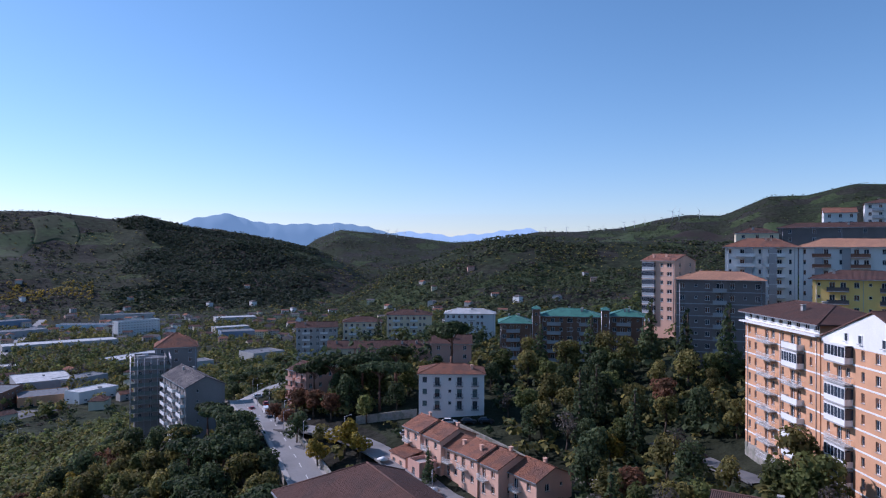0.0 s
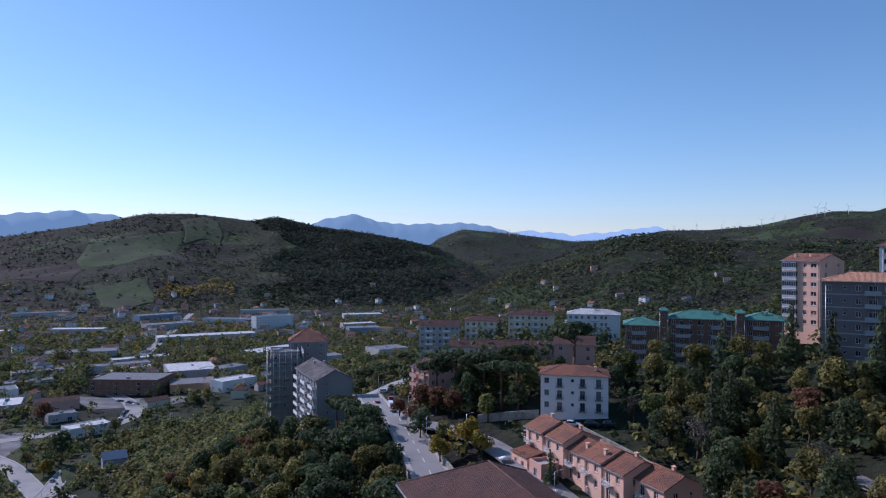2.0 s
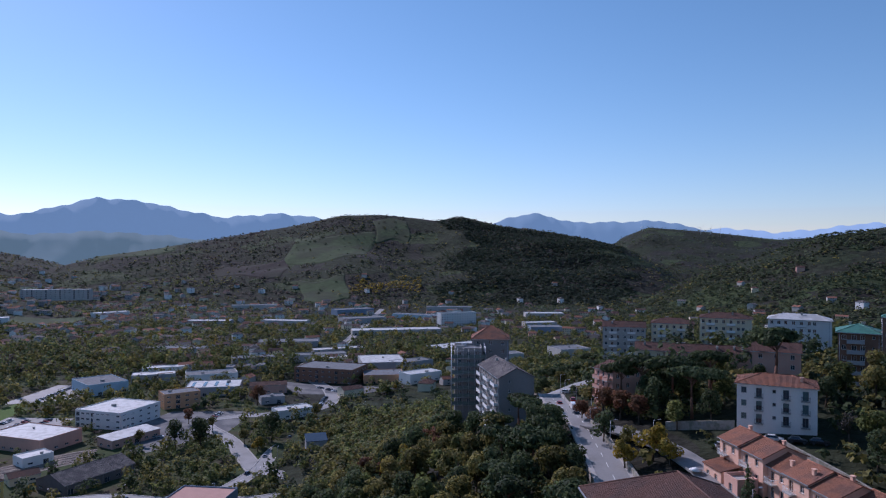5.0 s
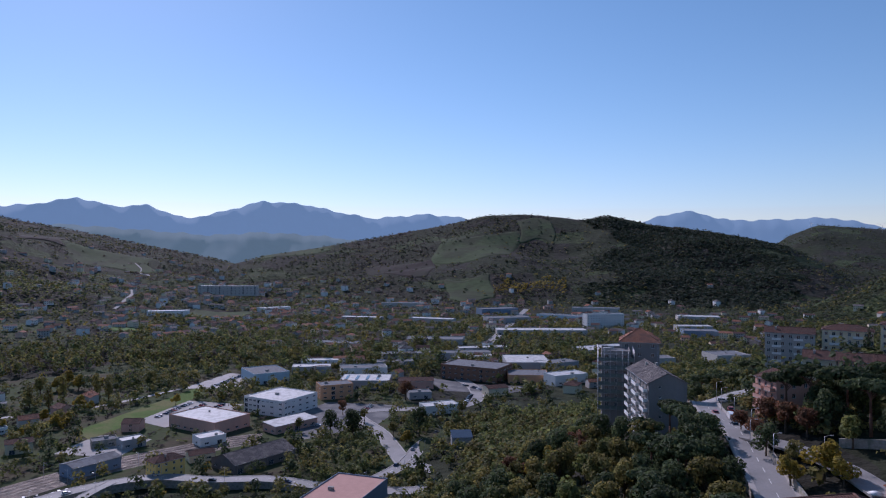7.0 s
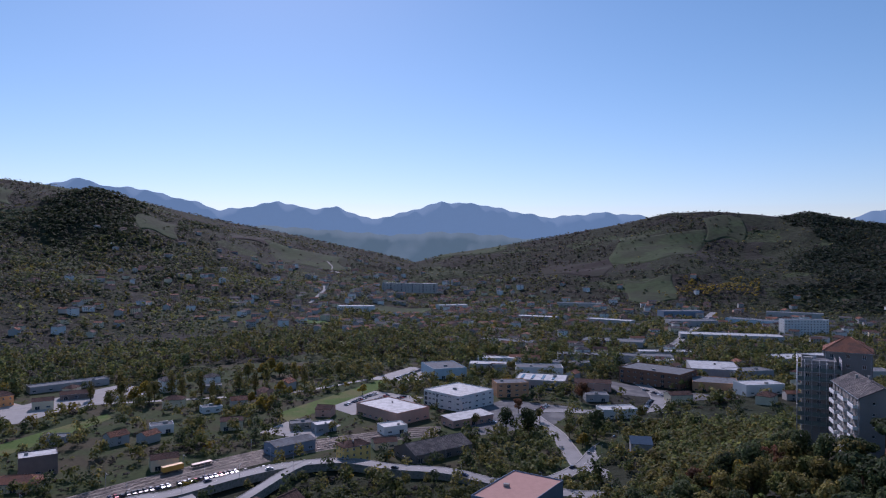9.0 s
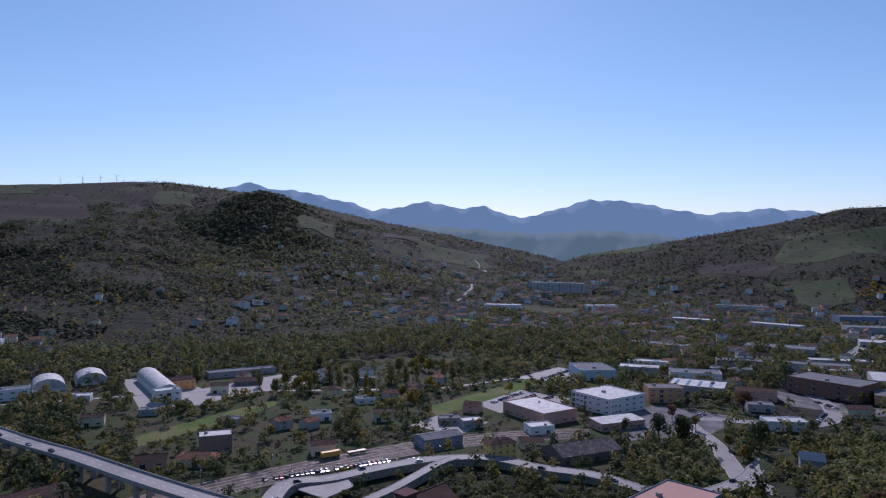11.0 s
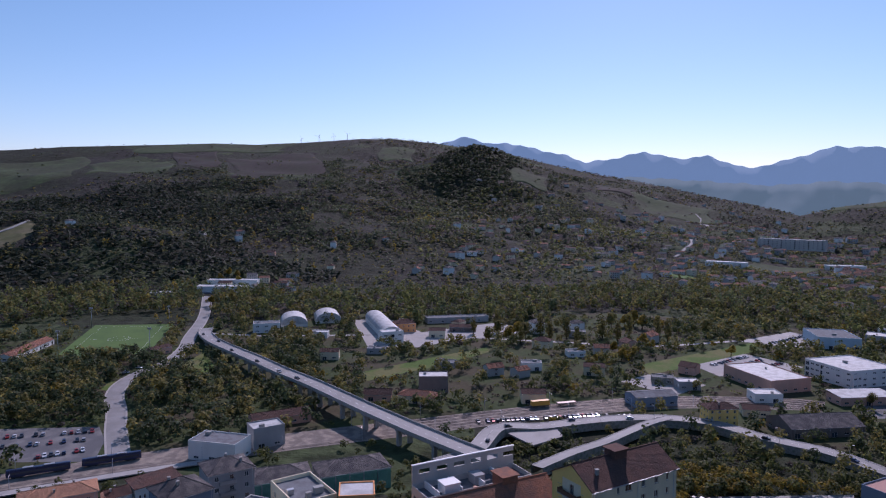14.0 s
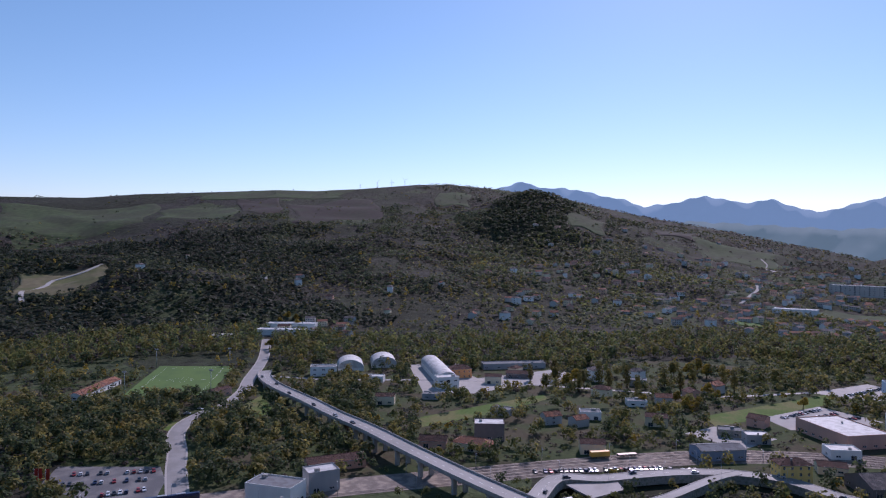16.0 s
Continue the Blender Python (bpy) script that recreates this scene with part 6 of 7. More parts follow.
# houses scattered over the far slopes
HP = []
rh = random.Random(23)
for k in range(5):
    HP.append(block("house", ("grey", "cream", "pink", "white", "pale")[k] + " country house with a tiled roof among trees", (-6 - k % 2, -5), (6, -5), 9 + k % 3, 0, 2 if k != 3 else 3, 3, (PALEGREY, CREAM, PINK, WHITE, PALEGREY)[k], (TILES, BROWNTILES, BROWNTILES, GREYTILES, TILES)[k], "hip" if k % 2 else "gable", 2.2, [(.5, "D")], (), (), category="house", group="country houses", seed=300 + k, chimneys=0, sink=4, plain=True))
placed = 0
spots = []
for a0, a1, r0, r1, n in ((44, 66, 950, 1800, 105), (66, 82, 1000, 1500, 32), (30, 46, 1050, 1700, 44), (8, 30, 1000, 1700, 28), (-22, 8, 800, 1500, 10), (82, 112, 1000, 1700, 14), (20, 48, 560, 1000, 30), (60, 90, 450, 640, 14), (52, 72, 1700, 2300, 20), (-30, -14, 2200, 3000, 16)):
    for _ in range(n):
        a, r = radians(rh.uniform(a0, a1)), rh.uniform(r0, r1)
        x, y = -math.sin(a) * r, math.cos(a) * r
        if not is_free(x, y) or abs(r - 800) < 110 and a0 > 28:
            continue
        m = Matrix.Translation((x, y, gz(x, y) - .2)) @ Matrix.Rotation(rh.uniform(0, 6.28), 4, "Z") @ Matrix.Scale(rh.uniform(.85, 1.15), 4)
        spots.append((x, y))
        take(x, y, 11)
        src = HP[placed % 5]
        if placed < 5:
            src.matrix_basis = m
        else:
            copy_thing(src, m).matrix_basis = m
        placed += 1


def village(name, label, sectors, seed):
    """Far small houses past the counted ones: walls, gabled roofs with eaves, dark window openings."""
    g = random.Random(seed)
    v, f, mi = [], [], []
    mats_ = [PALEGREY, WHITE, CREAM, PEACH, GREY, BROWNTILES, TILES, GREYTILES, GLASS]

    def face(T, pts, m):
        f.append(range(len(v), len(v) + len(pts)))
        v.extend(tuple(T @ Vector(c)) for c in pts)
        mi.append(m)

    for a0, a1, r0, r1, n in sectors:
        for _ in range(n):
            a, r = radians(g.uniform(a0, a1)), g.uniform(r0, r1)
            x, y = -math.sin(a) * r, math.cos(a) * r
            if not is_free(x, y):
                continue
            take(x, y, 7)
            T = Matrix.Translation((x, y, gz(x, y))) @ Matrix.Rotation(a + g.choice([0, .3, -.4, 1.2]) + g.uniform(-.2, .2), 4, "Z")
            w, d, h, up = g.uniform(4.5, 9), g.uniform(3.8, 5.5), g.choice([3.2, 6, 6, 6.4, 9]), g.uniform(1.2, 2.2)
            wall, roof = g.choice([0, 0, 1, 2, 2, 3, 4]), g.choice([5, 5, 6, 7])
            for s_ in (-1, 1):
                face(T, [(-w * s_, -d * s_, -4), (w * s_, -d * s_, -4), (w * s_, -d * s_, h), (-w * s_, -d * s_, h)], wall)
                face(T, [(w * s_, -d * s_, -4), (w * s_, d * s_, -4), (w * s_, d * s_, h), (w * s_, 0, h + up), (w * s_, -d * s_, h)], wall)
                e = 1 + .5 / d
                face(T, [((-w - .4) * s_, -d * s_ * e, h - up * .5 / d), ((w + .4) * s_, -d * s_ * e, h - up * .5 / d), ((w + .4) * s_, 0, h + up + .15), ((-w - .4) * s_, 0, h + up + .15)], roof)
            for k in range(int(w / 1.6)):
                for z in ([1] if h < 5 else [1, 4] if h < 8 else [1, 4, 7]):
                    c = -w + 1.6 + k * 3
                    if c < w - .8:
                        face(T, [(c - .6, -d - .04, z), (c + .6, -d - .04, z), (c + .6, -d - .04, z + 1.4), (c - .6, -d - .04, z + 1.4)], 8)
    me = bpy.data.meshes.new(name)
    me.from_pydata(v, [], f)
    for m in mats_:
        me.materials.append(m)
    me.polygons.foreach_set("material_index", mi)
    tagged(new(name, me), label, "houses", kind="stuff")


village("village_houses", "small plastered houses with tiled roofs scattered over the far slopes", ((46, 64, 950, 1700, 190), (64, 80, 980, 1500, 45), (28, 46, 950, 1500, 80), (8, 28, 900, 1350, 60), (-14, 8, 900, 1500, 16), (30, 52, 680, 950, 40), (94, 100, 850, 980, 14), (103.5, 108.5, 2190, 2250, 16), (60, 80, 1500, 1900, 25), (55, 64, 1250, 1500, 30)), 71)
# more halls and yards of the commercial quarter
for k, (x, y, w_, d_, h, a, m, rf) in enumerate(((-300, 395, 26, 14, 6, 60, WHITE, PALEROOF), (-345, 425, 18, 12, 5, 50, GREY, FLATROOF), (-372, 452, 30, 16, 7, 40, PINK, BROWNTILES), (-450, 470, 44, 22, 7, 48, WHITE, FLATROOF), (-490, 440, 36, 18, 8, 45, GREY, PALEROOF), (-455, 520, 40, 16, 6, 50, BLUEGREY, FLATROOF), (-300, 470, 18, 12, 6, 60, CREAM, BROWNTILES), (-270, 540, 34, 18, 8, 62, WHITE, PALEROOF), (-310, 600, 40, 20, 8, 65, GREY, FLATROOF), (-250, 580, 24, 14, 7, 60, CREAM, BROWNTILES), (-520, 480, 40, 14, 6, 45, WHITE, PALEROOF), (-410, 600, 36, 14, 6, 50, WHITE, PALEROOF), (-440, 660, 60, 16, 6, 50, GREY, PALEROOF))):
    ca, sb = math.cos(radians(a)), math.sin(radians(a))
    hall("warehouse", "commercial hall in the quarter below the hill", (x - w_ / 2 * ca, y - w_ / 2 * sb), (x + w_ / 2 * ca, y + w_ / 2 * sb), d_, h, m, rf, "flat" if rf in (FLATROOF, PALEROOF) else "gable", 2, z0=gz(x, y), seed=400 + k, group="works halls", cols=9)
# wind turbines on the far ridge


def turbine(az, r, h):
    a = radians(az)
    x, y = -math.sin(a) * r, math.cos(a) * r
    if "turbine" not in SHARED:
        t = bmesh.new()
        cyl(t, (0, 0, 0), (0, 0, 1), .035, .02, 8)
        b = bmesh.new()
        cyl(b, (0, 0, 0), (0, 0, .62), .018, .005, 5)
        SHARED["turbine"] = []
        for bm, nm in ((t, "tower"), (b, "blade"), (boxes((-.03, .03, -.08, .06, .98, 1.03)), "nacelle")):
            me = bpy.data.meshes.new(nm)
            bm.to_mesh(me)
            bm.free()
            me.materials.append(WHITEPAINT)
            SHARED["turbine"].append(me)
    tw, bl, nc = SHARED["turbine"]
    o = tagged(new("wind_turbine"), "white three-bladed wind turbine on the ridge", "wind turbine", "wind turbines")
    o.matrix_basis = Matrix.Translation((x, y, gz(x, y) - 1)) @ Matrix.Rotation(a, 4, "Z") @ Matrix.Scale(h, 4)
    part("tower", tw, None, o)
    part("nacelle", nc, None, o)
    for k in range(3):
        part("blade", bl, None, o, "", Matrix.Translation((0, -.09, 1)) @ Matrix.Rotation(radians(k * 120 + az * 37), 4, "Y"))


for az, h in ((-8.5, 30), (-10.2, 34), (-12, 34), (-13.2, 30), (-14.8, 38), (-15.6, 34), (-16.4, 30), (-18.5, 50), (-19, 44), (-20.5, 40), (3.2, 34), (3.9, 34), (4.6, 34), (9, 30)):
    turbine(az, 3600, h)
for az, h in ((89.5, 26), (90.6, 24), (91.8, 26), (93.2, 22)):
    turbine(az, 2660, h)


# ---- planting ----
def pick(weights):
    return rnd.choices([k for k, _ in weights], [w for _, w in weights])[0]


def scatter(a0, a1, r0, r1, step, weights, keep=1.0, lo=.7, hi=1.15, avoid=None):
    """Trees over a sector, on a shaken grid, where nothing is built."""
    r = r0
    while r < r1:
        n = int(radians(a1 - a0) * r / step)
        for k in range(n):
            if rnd.random() > keep:
                continue
            a = radians(a0 + (a1 - a0) * (k + rnd.random()) / max(n, 1))
            q = r + rnd.uniform(0, step)
            x, y = -math.sin(a) * q, math.cos(a) * q
            if not is_free(x, y) or avoid and avoid(x, y):
                continue
            s = rnd.uniform(lo, hi)
            tree(pick(weights), x, y, s, rnd.uniform(0, 360))
        r += step


def front_lawn(x, y):
    """Open ground before the row houses and the white house."""
    d = (Vector((x, y)) - Vector((-9.2, 167.3)))
    al, ac = d.dot(Vector((.559, -.829))), d.dot(Vector((.829, .559)))
    return (-4 < al < 48 and -9 < ac < 14) or (-10 < x < 14 and 174 < y < 187)


MIX_R = [("oak", 5), ("oak2", 5), ("oak3", 3), ("gold", .6), ("rust", .6), ("grey", 1), ("fir", 1.2), ("bush", 1)]
MIX_L = [("oak", 5), ("oak2", 4), ("oak3", 3), ("gold", 1.6), ("rust", .8), ("bush", 1)]
MIX_C = [("oak", 2), ("oak3", 4), ("pine", 4), ("rust", 2), ("oak2", 2), ("gold", .5)]
scatter(-33, -23, 94, 122, 6, [("oak2", 4), ("gold", 1), ("oak", 3), ("grey", 1)], .95, .8, 1.1)
scatter(-23, -10, 92, 140, 7.0, MIX_R, .95, .6, .9)
scatter(-24, -5, 140, 225, 8.5, MIX_R, .9, .65, 1.05, front_lawn)
scatter(-5, 2, 196, 222, 11, MIX_C, .6, .45, .7, front_lawn)
scatter(2.5, 12.5, 172, 245, 8.5, MIX_C, .9, .7, 1.05, front_lawn)
scatter(13, 21.5, 122, 205, 8, MIX_C[:3] + [("oak2", 3)], .95, .65, 1.0)
scatter(21.5, 42, 110, 190, 8, MIX_L, .95, .65, 1.05)
scatter(21.5, 38, 190, 270, 8.5, MIX_L, .95, .65, 1.05, lambda x, y: (x > -74 and y > 190) or gz(x, y) < 14)
scatter(21, 31, 270, 350, 10, MIX_L, .9, .6, 1.0)
scatter(12, 22, 300, 400, 12, MIX_C, .8, .6, .9)
for x, y, s, k in ((2.4, 217, 1.3, "pine"), (-24, 205, 1.1, "pine"), (-33, 208, 1.15, "pine"), (-18, 198, 1.0, "pine"), (-40, 215, 1.0, "pine"), (-62, 190, .95, "pine"), (-68, 200, .9, "pine"), (-57, 168, .9, "oak3"), (-50, 150, .9, "oak3"), (62, 205, 1.2, "fir"), (66, 186, 1.15, "fir"), (44, 205, 1.1, "fir"), (74, 178, 1.2, "fir"), (38, 170, .95, "fir"), (42, 150, .9, "fir"), (30, 212, 1.0, "fir"), (-3, 152, .5, "fir"), (-30, 166, .8, "gold"), (-44, 196, .7, "rust"), (-50, 205, .7, "rust")):
    tree(k, x, y, s, s * 300)
for x, y, s, k in ((-20, 168, .75, "gold"), (54, 168, .9, "rust"), (-31, 328, 1.0, "fir"), (46, 250, 1.2, "fir"), (60, 255, 1.1, "oak3"), (-277, 340, 1.5, "oak3"), (-178, 62, .9, "fir"), (-180, 100, .8, "oak3"), (-126, 62, .8, "oak2"), (-124, 66, .7, "oak2")):
    tree(k, x, y, s, s * 300)
for x, y, s, k in ((-24.5, 171, 1.05, "gold"), (-39, 184, .7, "oak3"), (-31, 177, .55, "oak2"), (-44, 207, .95, "rust"), (-38, 202, .9, "rust"), (-32, 197, .85, "rust"), (-27, 200, .9, "oak3"), (-53, 185, .95, "oak3"), (-47, 168, .9, "oak3"), (-40, 156, .8, "oak3"), (-58, 172, .9, "oak"), (-21, 190, .8, "oak"), (-29, 187, .5, "bush"), (-25, 181, .8, "bush")):
    tree(k, x, y, s, s * 700)
for a, r, s in ((63.2, 600, 1.2), (64, 622, 1.1), (66.2, 610, 1.3), (67.1, 585, 1.1), (68.3, 600, 1.0), (70.4, 560, 1.0), (71.2, 585, 1.15), (72.6, 570, 1.1), (73.4, 590, 1.25), (75.0, 560, 1.0), (77, 610, 1.1), (79, 600, .9), (98.8, 770, 1.2), (97.6, 760, 1.1)):
    tree("poplar", -math.sin(radians(a)) * r, math.cos(radians(a)) * r, s, s * 300)
for a, r, s in ((66.8, 520, 1.1), (66, 528, 1), (67.5, 540, 1.1), (69, 500, .9), (70, 530, .9), (58.5, 560, 1), (40.3, 420, 1), (61.5, 590, .9), (64.5, 560, 1), (65.2, 575, 1.2), (104, 470, 1), (92.5, 455, .8), (91.8, 450, .8), (100.5, 790, 1.3), (99.6, 800, 1.2)):
    tree("gold", -math.sin(radians(a)) * r, math.cos(radians(a)) * r, s, s * 100)
for a, r, s in ((74.6, 575, 1.3), (75.4, 590, 1.5), (76.1, 570, 1.5), (76.8, 585, 1.3), (77.6, 560, 1.2), (65.2, 650, 1.5), (65.9, 665, 1.7), (66.6, 655, 1.4), (67.6, 640, 1.3), (60.2, 640, 1.2)):
    tree("gold" if s > 1.35 else "oak2", -math.sin(radians(a)) * r, math.cos(radians(a)) * r, s, s * 100)
tree("rust", -352, 415, 1.6, 40)
for x, y, s in ((-322, 306, 1.3), (-309, 313, 1.4), (-318, 322, 1.1), (-345, 300, .8), (-330, 345, .8), (-290, 330, .8), (-300, 352, .7), (-270, 372, .9), (-262, 350, .7), (-286, 400, .9)):
    tree("oak3" if s > 1 else "oak2", x, y, s, s * 500)
for x, y, s in ((-958, -153, 1.5), (-950, -140, 1.3), (-940, -160, 1.2), (-930, -135, 1.1)):
    tree("gold", x, y, s, s * 300)
for a, r, s in ((94, 430, .9), (95, 440, .8), (93.2, 425, .9), (45.5, 500, 1.1)):
    tree("rust", -math.sin(radians(a)) * r, math.cos(radians(a)) * r, s, s * 100)


# ---- woods too many to count ----
def wood(name, label, count, sector, per, size, height, radius, leaves, seed, mask=None, lobes=1, low=.25, category="woods", lean=.45):
    """Many crowns of leaf clumps in one sheet of growth; each crown has its lobes."""
    g = np.random.RandomState(seed)
    a0, a1, r0, r1 = sector
    az = np.radians(g.uniform(a0, a1, count))
    r = np.sqrt(g.uniform(r0 ** 2, r1 ** 2, count))
    x, y = -np.sin(az) * r, np.cos(az) * r
    ok = np.array([is_free(i, j) for i, j in zip(x, y)])
    if mask is not None:
        ok &= mask(x, y, r, np.degrees(az), g)
    x, y = x[ok], y[ok]
    n = len(x)
    z = ground(x, y)
    s = g.uniform(.55, 1.25, n)
    d = g.normal(size=(n, per, 3))
    d /= np.linalg.norm(d, axis=2)[:, :, None]
    d[:, :, 2] = np.abs(d[:, :, 2]) * (1 + low) - low
    c = np.stack([x, y, z + height * .5 * s], -1)[:, None]
    k = 1.0
    if lobes > 1:
        off = g.normal(size=(n, lobes, 3)) * np.array([radius * .27, radius * .27, height * .17])
        which = g.randint(0, lobes, (n, per))
        c = c + np.take_along_axis(off, which[:, :, None], 1) * s[:, None, None]
        k = .62
    rad = np.stack([radius * s * k, radius * s * k, height * .5 * s * (k + .05)], -1)
    pos = c + d * rad[:, None] * g.uniform(.7, 1.1, (n, per, 1))
    nrm = d + g.normal(size=d.shape) * .4 + np.array([0, 0, lean])
    nrm /= np.linalg.norm(nrm, axis=2)[:, :, None]
    a = np.cross(nrm, g.normal(size=d.shape))
    a /= np.linalg.norm(a, axis=2)[:, :, None] + 1e-6
    b = np.cross(nrm, a)
    q = size * s[:, None, None] * g.uniform(.7, 1.3, (n, per, 1))
    v = np.stack([pos - a * q, pos - b * q * .8, pos + a * q, pos + b * q * .8], 2).reshape(-1, 3)
    me = mesh_np(name, v, np.arange(len(v)).reshape(-1, 4), [leaves])
    tagged(new(name, me), label, category, kind="stuff")


def canopy(name, label, count, sector, height, radius, leaves, seed, mask=None, per=5, category="woods"):
    """Far treetops as a few broad leaf clumps each, turned to the light."""
    wood(name, label, count, sector, per, radius * .5, height * 1.5, radius * .8, leaves, seed, mask, 1, 0.0, category, 1.1)


def river(x, y, r, az, g):
    return (np.abs(r - 790 - 60 * np.sin(az * .13)) < 95 + 30 * wob(x, y, 60, 2)) | (g.random_sample(len(x)) < .05)


def copse(x, y, r, az, g):
    return ((wob(x, y, 110, 3) + .5 * wob(x, y, 30, 5) > .12) | (g.random_sample(len(x)) < .3)) & ~fields(x, y, r, az, g)


def fields(x, y, r, az, g):
    """Open farmland on the high ground, with few trees."""
    return ((az > 87 + 7 * wob(x, y, 160, 5)) & (r > 2000 + 150 * wob(x, y, 200, 2)) & (g.random_sample(len(x)) < .93)) | ((wob(x, y, 90, 9) > .5) & (g.random_sample(len(x)) < .75))


def thick(x, y, r, az, g):
    return (wob(x, y, 160, 7) + .4 * wob(x, y, 45, 1) > -.45) & ~fields(x, y, r, az, g)


def garden(x, y, r, az, g):
    return (wob(x, y, 40, 3) + .6 * wob(x, y, 14, 5) > -.05) | (g.random_sample(len(x)) < .3)


def town(x, y, r, az, g):
    return ~np.array([bool(front_lawn(i, j)) for i, j in zip(x, y)])


wood("undergrowth", "dense shrubs and brambles under the trees", 3600, (-35, 46, 88, 330), 19, .7, 3.2, 2.6, L_OLIVE, 31, town, 2, category="shrubs")
wood("undergrowth_green", "green shrubs and ivy under the trees", 2600, (-35, 46, 88, 330), 19, .7, 3.6, 2.6, L_DARK, 32, town, 2, category="shrubs")
wood("slope_scrub", "scrub and small trees on the slope to the valley", 900, (38, 118, 90, 330), 60, .6, 5, 3, L_GREEN, 33, garden, 3, category="shrubs")
wood("slope_wood", "mixed wood on the slope below the white block", 700, (19, 34, 320, 470), 66, .85, 9.5, 4.4, L_GREEN, 44, None, 5)
wood("slope_wood_olive", "olive autumn trees on the slope below the white block", 450, (19, 35, 300, 470), 66, .85, 9, 4.2, L_OLIVE, 45, None, 5)
wood("hill_edge_wood", "green wood behind the town's blocks", 1200, (-40, 14, 255, 620), 54, .95, 10, 4.6, L_GREEN, 34, None, 4)
wood("hill_edge_wood_dark", "dark wood behind the town's blocks", 750, (-40, 14, 255, 620), 54, .95, 11, 4.8, L_DARK, 35, None, 4)
wood("valley_trees", "green garden trees on the valley floor", 1500, (4, 120, 325, 690), 92, .75, 8.5, 4.2, L_GREEN, 36, garden, 5, category="trees")
wood("valley_trees_olive", "olive autumn trees on the valley floor", 1050, (4, 120, 325, 690), 92, .75, 9, 4.2, L_OLIVE, 37, garden, 5, category="trees")
wood("valley_trees_dark", "dark trees on the valley floor", 700, (4, 120, 325, 690), 92, .75, 9.5, 4.4, L_DARK, 38, garden, 5, category="trees")
wood("valley_trees_gold", "yellow autumn trees on the valley floor", 150, (28, 120, 325, 690), 66, .8, 7.5, 3.6, L_YELLOW, 39, garden, 5, category="trees")
wood("pitch_wood", "dense dark trees round the road to the pitch", 650, (92, 120, 320, 560), 70, .85, 9.5, 4.6, L_DARK, 40, None, 5)
wood("pitch_wood_olive", "olive trees round the road to the pitch", 450, (92, 120, 320, 600), 70, .85, 9, 4.4, L_OLIVE, 41, None, 5)
wood("hedge_gold", "yellow-green hedge below the ramp", 900, (46, 66, 252, 312), 40, .45, 4.5, 2.2, L_YELLOW, 42, None, 3, category="hedge")
wood("ramp_trees", "green trees and shrubs around the ramp", 420, (44, 80, 250, 330), 60, .6, 5.5, 3, L_GREEN, 61, None, 4, category="trees")
wood("roadside_trees", "green trees and hedges beside the loop road", 330, (31, 50, 285, 470), 60, .7, 7, 3.6, L_GREEN, 63, None, 5, category="trees")
wood("roadside_trees_olive", "olive autumn trees beside the loop road", 200, (31, 50, 285, 470), 60, .7, 7, 3.6, L_OLIVE, 64, None, 5, category="trees")
wood("valley_scrub_green", "rough green weeds and brambles on the valley floor", 4200, (28, 120, 320, 700), 14, .6, 1.8, 2.4, L_GREEN, 62, garden, 2, category="shrubs")
wood("valley_scrub", "low scrub and weeds on the valley floor", 5200, (28, 120, 320, 700), 16, .6, 2.0, 2.2, L_WOODB, 43, garden, 2, category="shrubs")
wood("river_wood", "dense green wood along the river", 2600, (24, 120, 640, 960), 34, 1.2, 14, 5.6, L_GREEN, 1, river, 4)
wood("river_wood_autumn", "olive and yellowing autumn trees along the river", 2100, (24, 120, 640, 960), 34, 1.2, 14, 5.2, L_OLIVE, 2, river, 4)
wood("river_wood_dark", "dark trees along the river", 1300, (24, 120, 640, 960), 34, 1.2, 14, 5.4, L_DARK, 17, river, 4)
wood("river_wood_brown", "brown thinning trees along the river", 800, (24, 120, 640, 960), 30, 1.1, 12, 4.6, L_WOODB, 12, river, 3)
wood("plain_trees", "garden trees and hedges among the works halls", 3300, (0, 62, 560, 1200), 26, 1.15, 8.5, 4.2, L_GREEN, 51, None, 4, category="trees")
wood("plain_trees_olive", "olive autumn trees among the works halls", 2300, (0, 62, 560, 1200), 26, 1.15, 8.5, 4.2, L_OLIVE, 52, None, 4, category="trees")
wood("river_gold", "scattered yellow poplars near the river", 260, (24, 120, 640, 1500), 34, 1.0, 12, 3.4, L_YELLOW, 13, None, 3)


def brown(x, y):
    """Where the woods of the slopes are bare and brown, not green."""
    return wob(x, y, 210, 11) + .5 * wob(x, y, 60, 2)


def green_slope(x, y, r, az, g):
    return (brown(x, y) < .3 + g.normal(size=len(x)) * .15) & thick(x, y, r, az, g)


def brown_slope(x, y, r, az, g):
    return (brown(x, y) > .12 + g.normal(size=len(x)) * .15) & thick(x, y, r, az, g)


canopy("village_trees", "trees between the houses of the far village", 5200, (42, 84, 950, 1750), 5.5, 4, L_GREEN, 53, copse, 5, "trees")
canopy("village_trees_olive", "olive autumn trees between the houses of the far village", 2200, (42, 84, 950, 1750), 5.5, 3.8, L_OLIVE, 54, garden, 5, "trees")
canopy("lower_slope_wood", "green trees and copses on the lower slopes", 11000, (-35, 120, 880, 1560), 4.2, 4.2, L_WOOD, 3, green_slope, 5)
canopy("lower_slope_brown", "brown autumn scrub on the lower slopes", 10000, (-35, 120, 880, 1560), 3.2, 4.2, L_WOODB, 4, brown_slope, 5)
canopy("lower_slope_olive", "scattered olive-green trees on the lower slopes", 6000, (-35, 120, 880, 1560), 5, 4, L_OLIVE, 15, copse, 5)
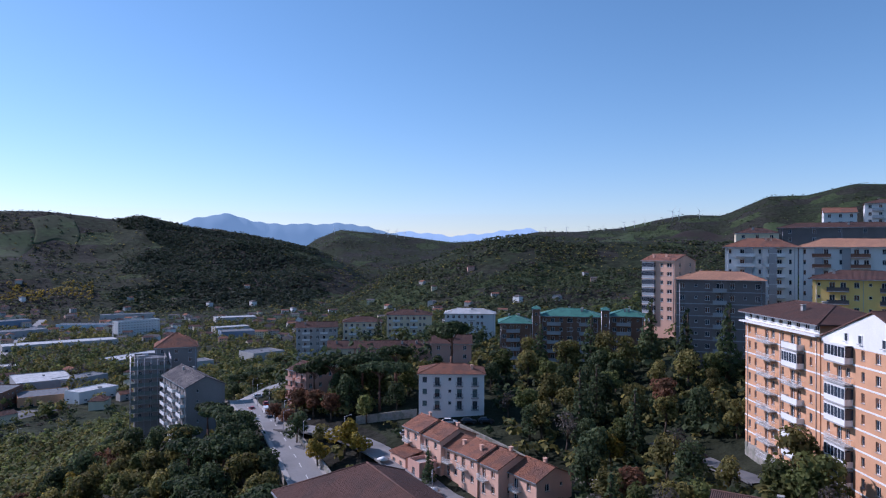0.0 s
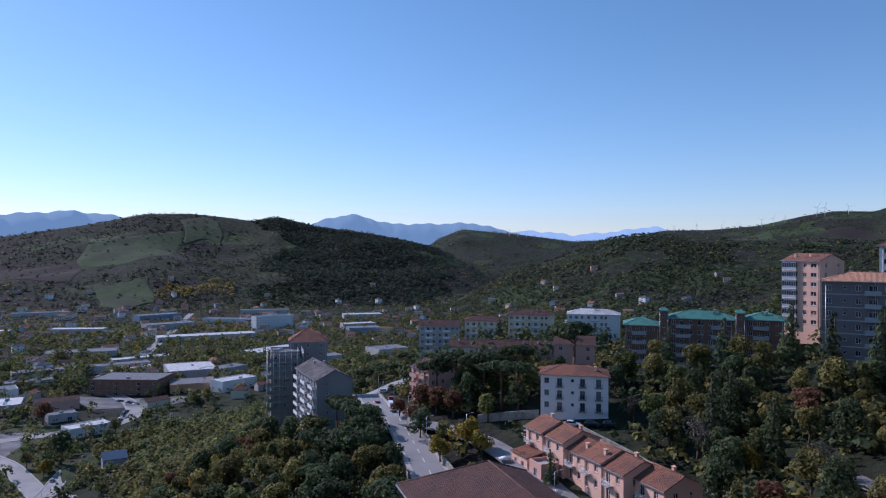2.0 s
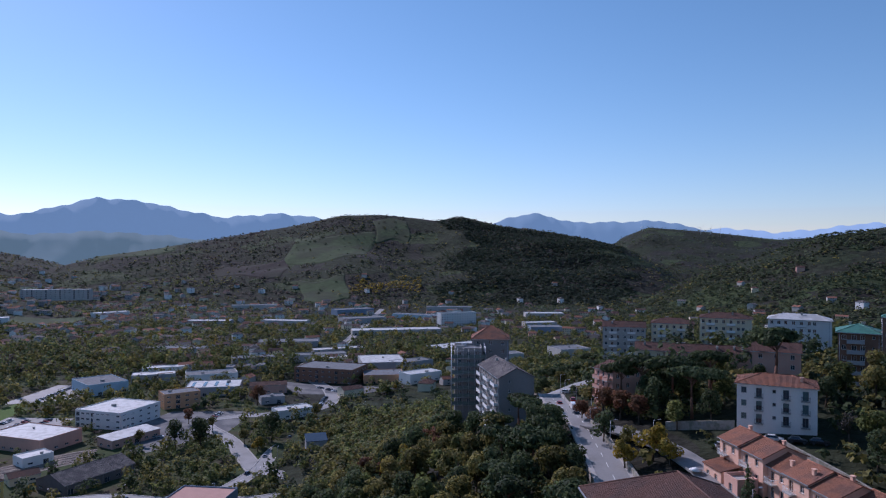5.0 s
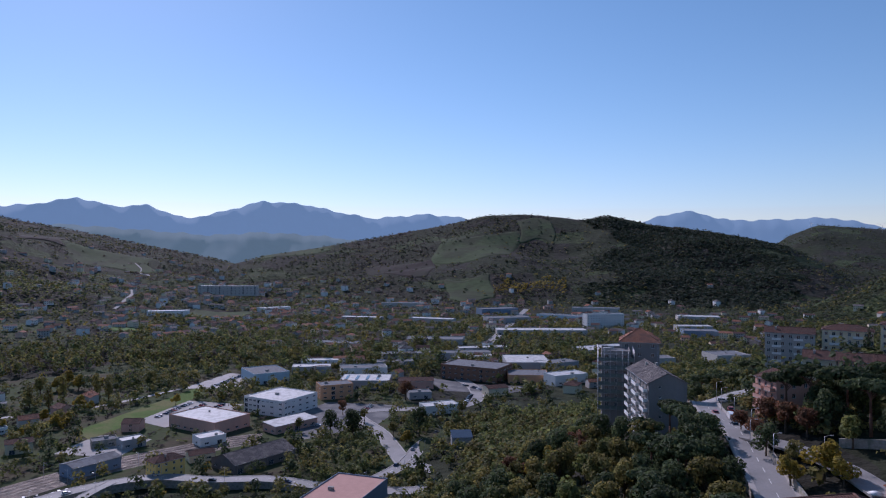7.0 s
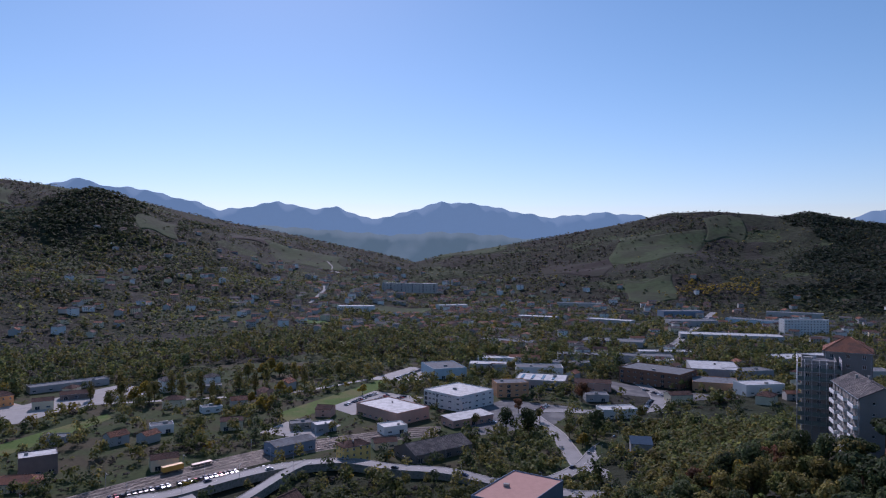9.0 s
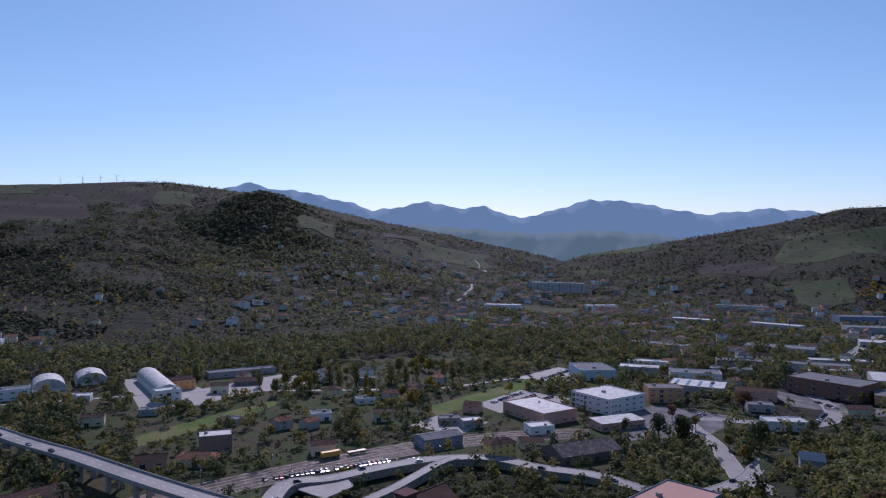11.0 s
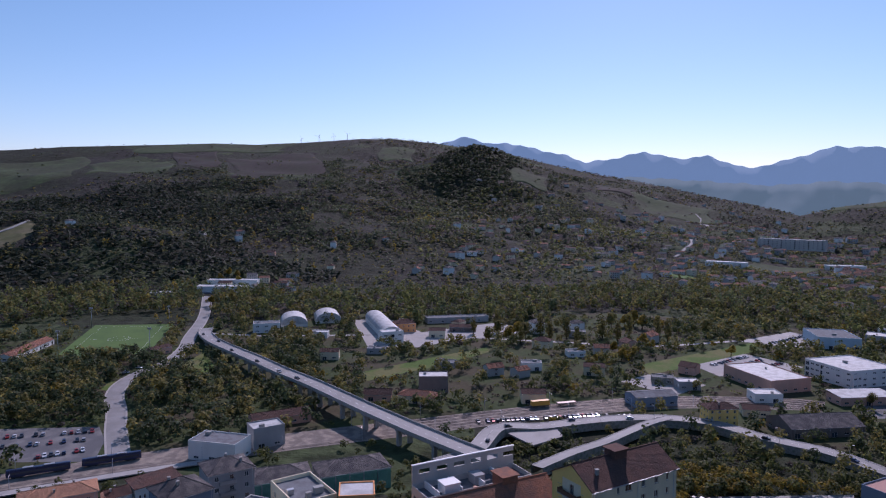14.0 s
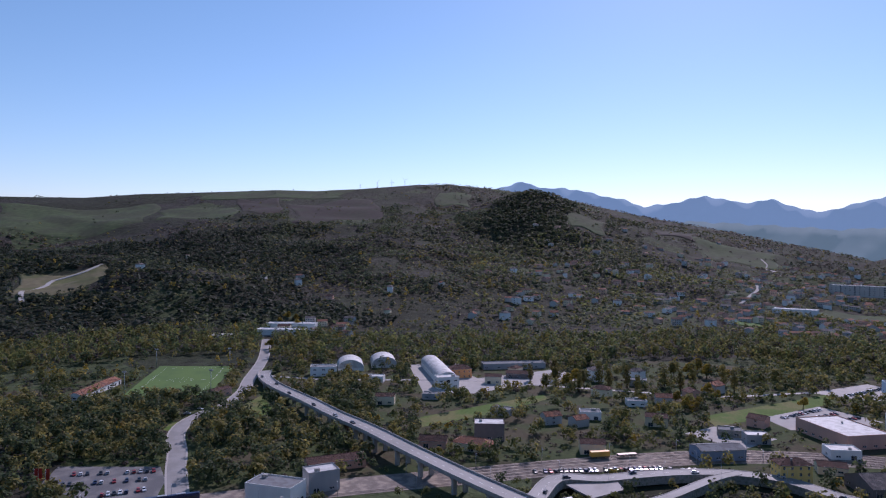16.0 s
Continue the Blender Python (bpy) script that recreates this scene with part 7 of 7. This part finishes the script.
canopy("hill_wood", "dark green wood on the hillsides", 30000, (-35, 120, 1450, 2750), 3.2, 5, L_WOOD, 5, green_slope)
canopy("hill_brown", "bare brown autumn wood on the hillsides", 30000, (-35, 120, 1450, 2750), 2.6, 5, L_WOODB, 6, brown_slope)
canopy("hill_olive", "scattered yellow-green trees on the hillsides", 9000, (-35, 120, 1450, 2750), 3.6, 4.6, L_OLIVE, 16, copse)
canopy("ridge_wood", "sparse trees on the far ridge", 5500, (-35, 14, 2700, 3720), 3.2, 6, L_WOOD, 8, copse)
canopy("round_hill_wood", "close dark wood on the round hill", 15000, (6, 32, 1480, 2380), 4.2, 6, L_PINE, 9, lambda x, y, r, az, g: (az > 10 + 2 * wob(x, y, 90, 1)) & (az < 24 + 3 * wob(x, y, 120, 2)) & (wob(x, y, 150, 4) > -.75))
canopy("pine_slope", "dark pine plantation on the slope", 17000, (84, 120, 950, 2100), 4.6, 5.4, L_PINE, 10, lambda x, y, r, az, g: (az > 95 + 5 * wob(x, y, 110, 2)) & (r < 1850 + 200 * wob(x, y, 140, 3)) & (wob(x, y, 120, 6) > -.6))
canopy("yellow_row", "row of yellow and rust trees at the foot of the round hill", 420, (27, 34.5, 1560, 1700), 5, 4.6, L_YELLOW, 18, lambda x, y, r, az, g: wob(x, y, 70, 3) > -.1)
canopy("mid_slope_wood", "patches of green wood and hedges on the long slope", 15000, (70, 101, 1150, 2250), 4.2, 4.6, L_WOOD, 19, lambda x, y, r, az, g: wob(x, y, 60, 4) + .5 * wob(x, y, 24, 1) > .02)
canopy("mid_slope_olive", "patches of olive scrub on the long slope", 6000, (70, 103, 1150, 2300), 3, 4.4, L_OLIVE, 20, lambda x, y, r, az, g: wob(x, y, 80, 8) + .5 * wob(x, y, 24, 6) > .12)
canopy("knoll_wood", "dark wood that caps the knoll", 2600, (74, 84, 1650, 2080), 4.4, 5.6, L_WOOD, 14, lambda x, y, r, az, g: np.abs(az - 79) < 3.2 + wob(x, y, 60, 3))
canopy("east_wood", "dark scrub wood on the near hill", 11000, (-30, 12, 620, 1620), 4, 4.8, L_WOOD, 11, thick, 5)


# prototypes that no place used
for src, used in PROTO.values():
    if not used:
        for o in (*src.children_recursive, src):
            bpy.data.objects.remove(o)
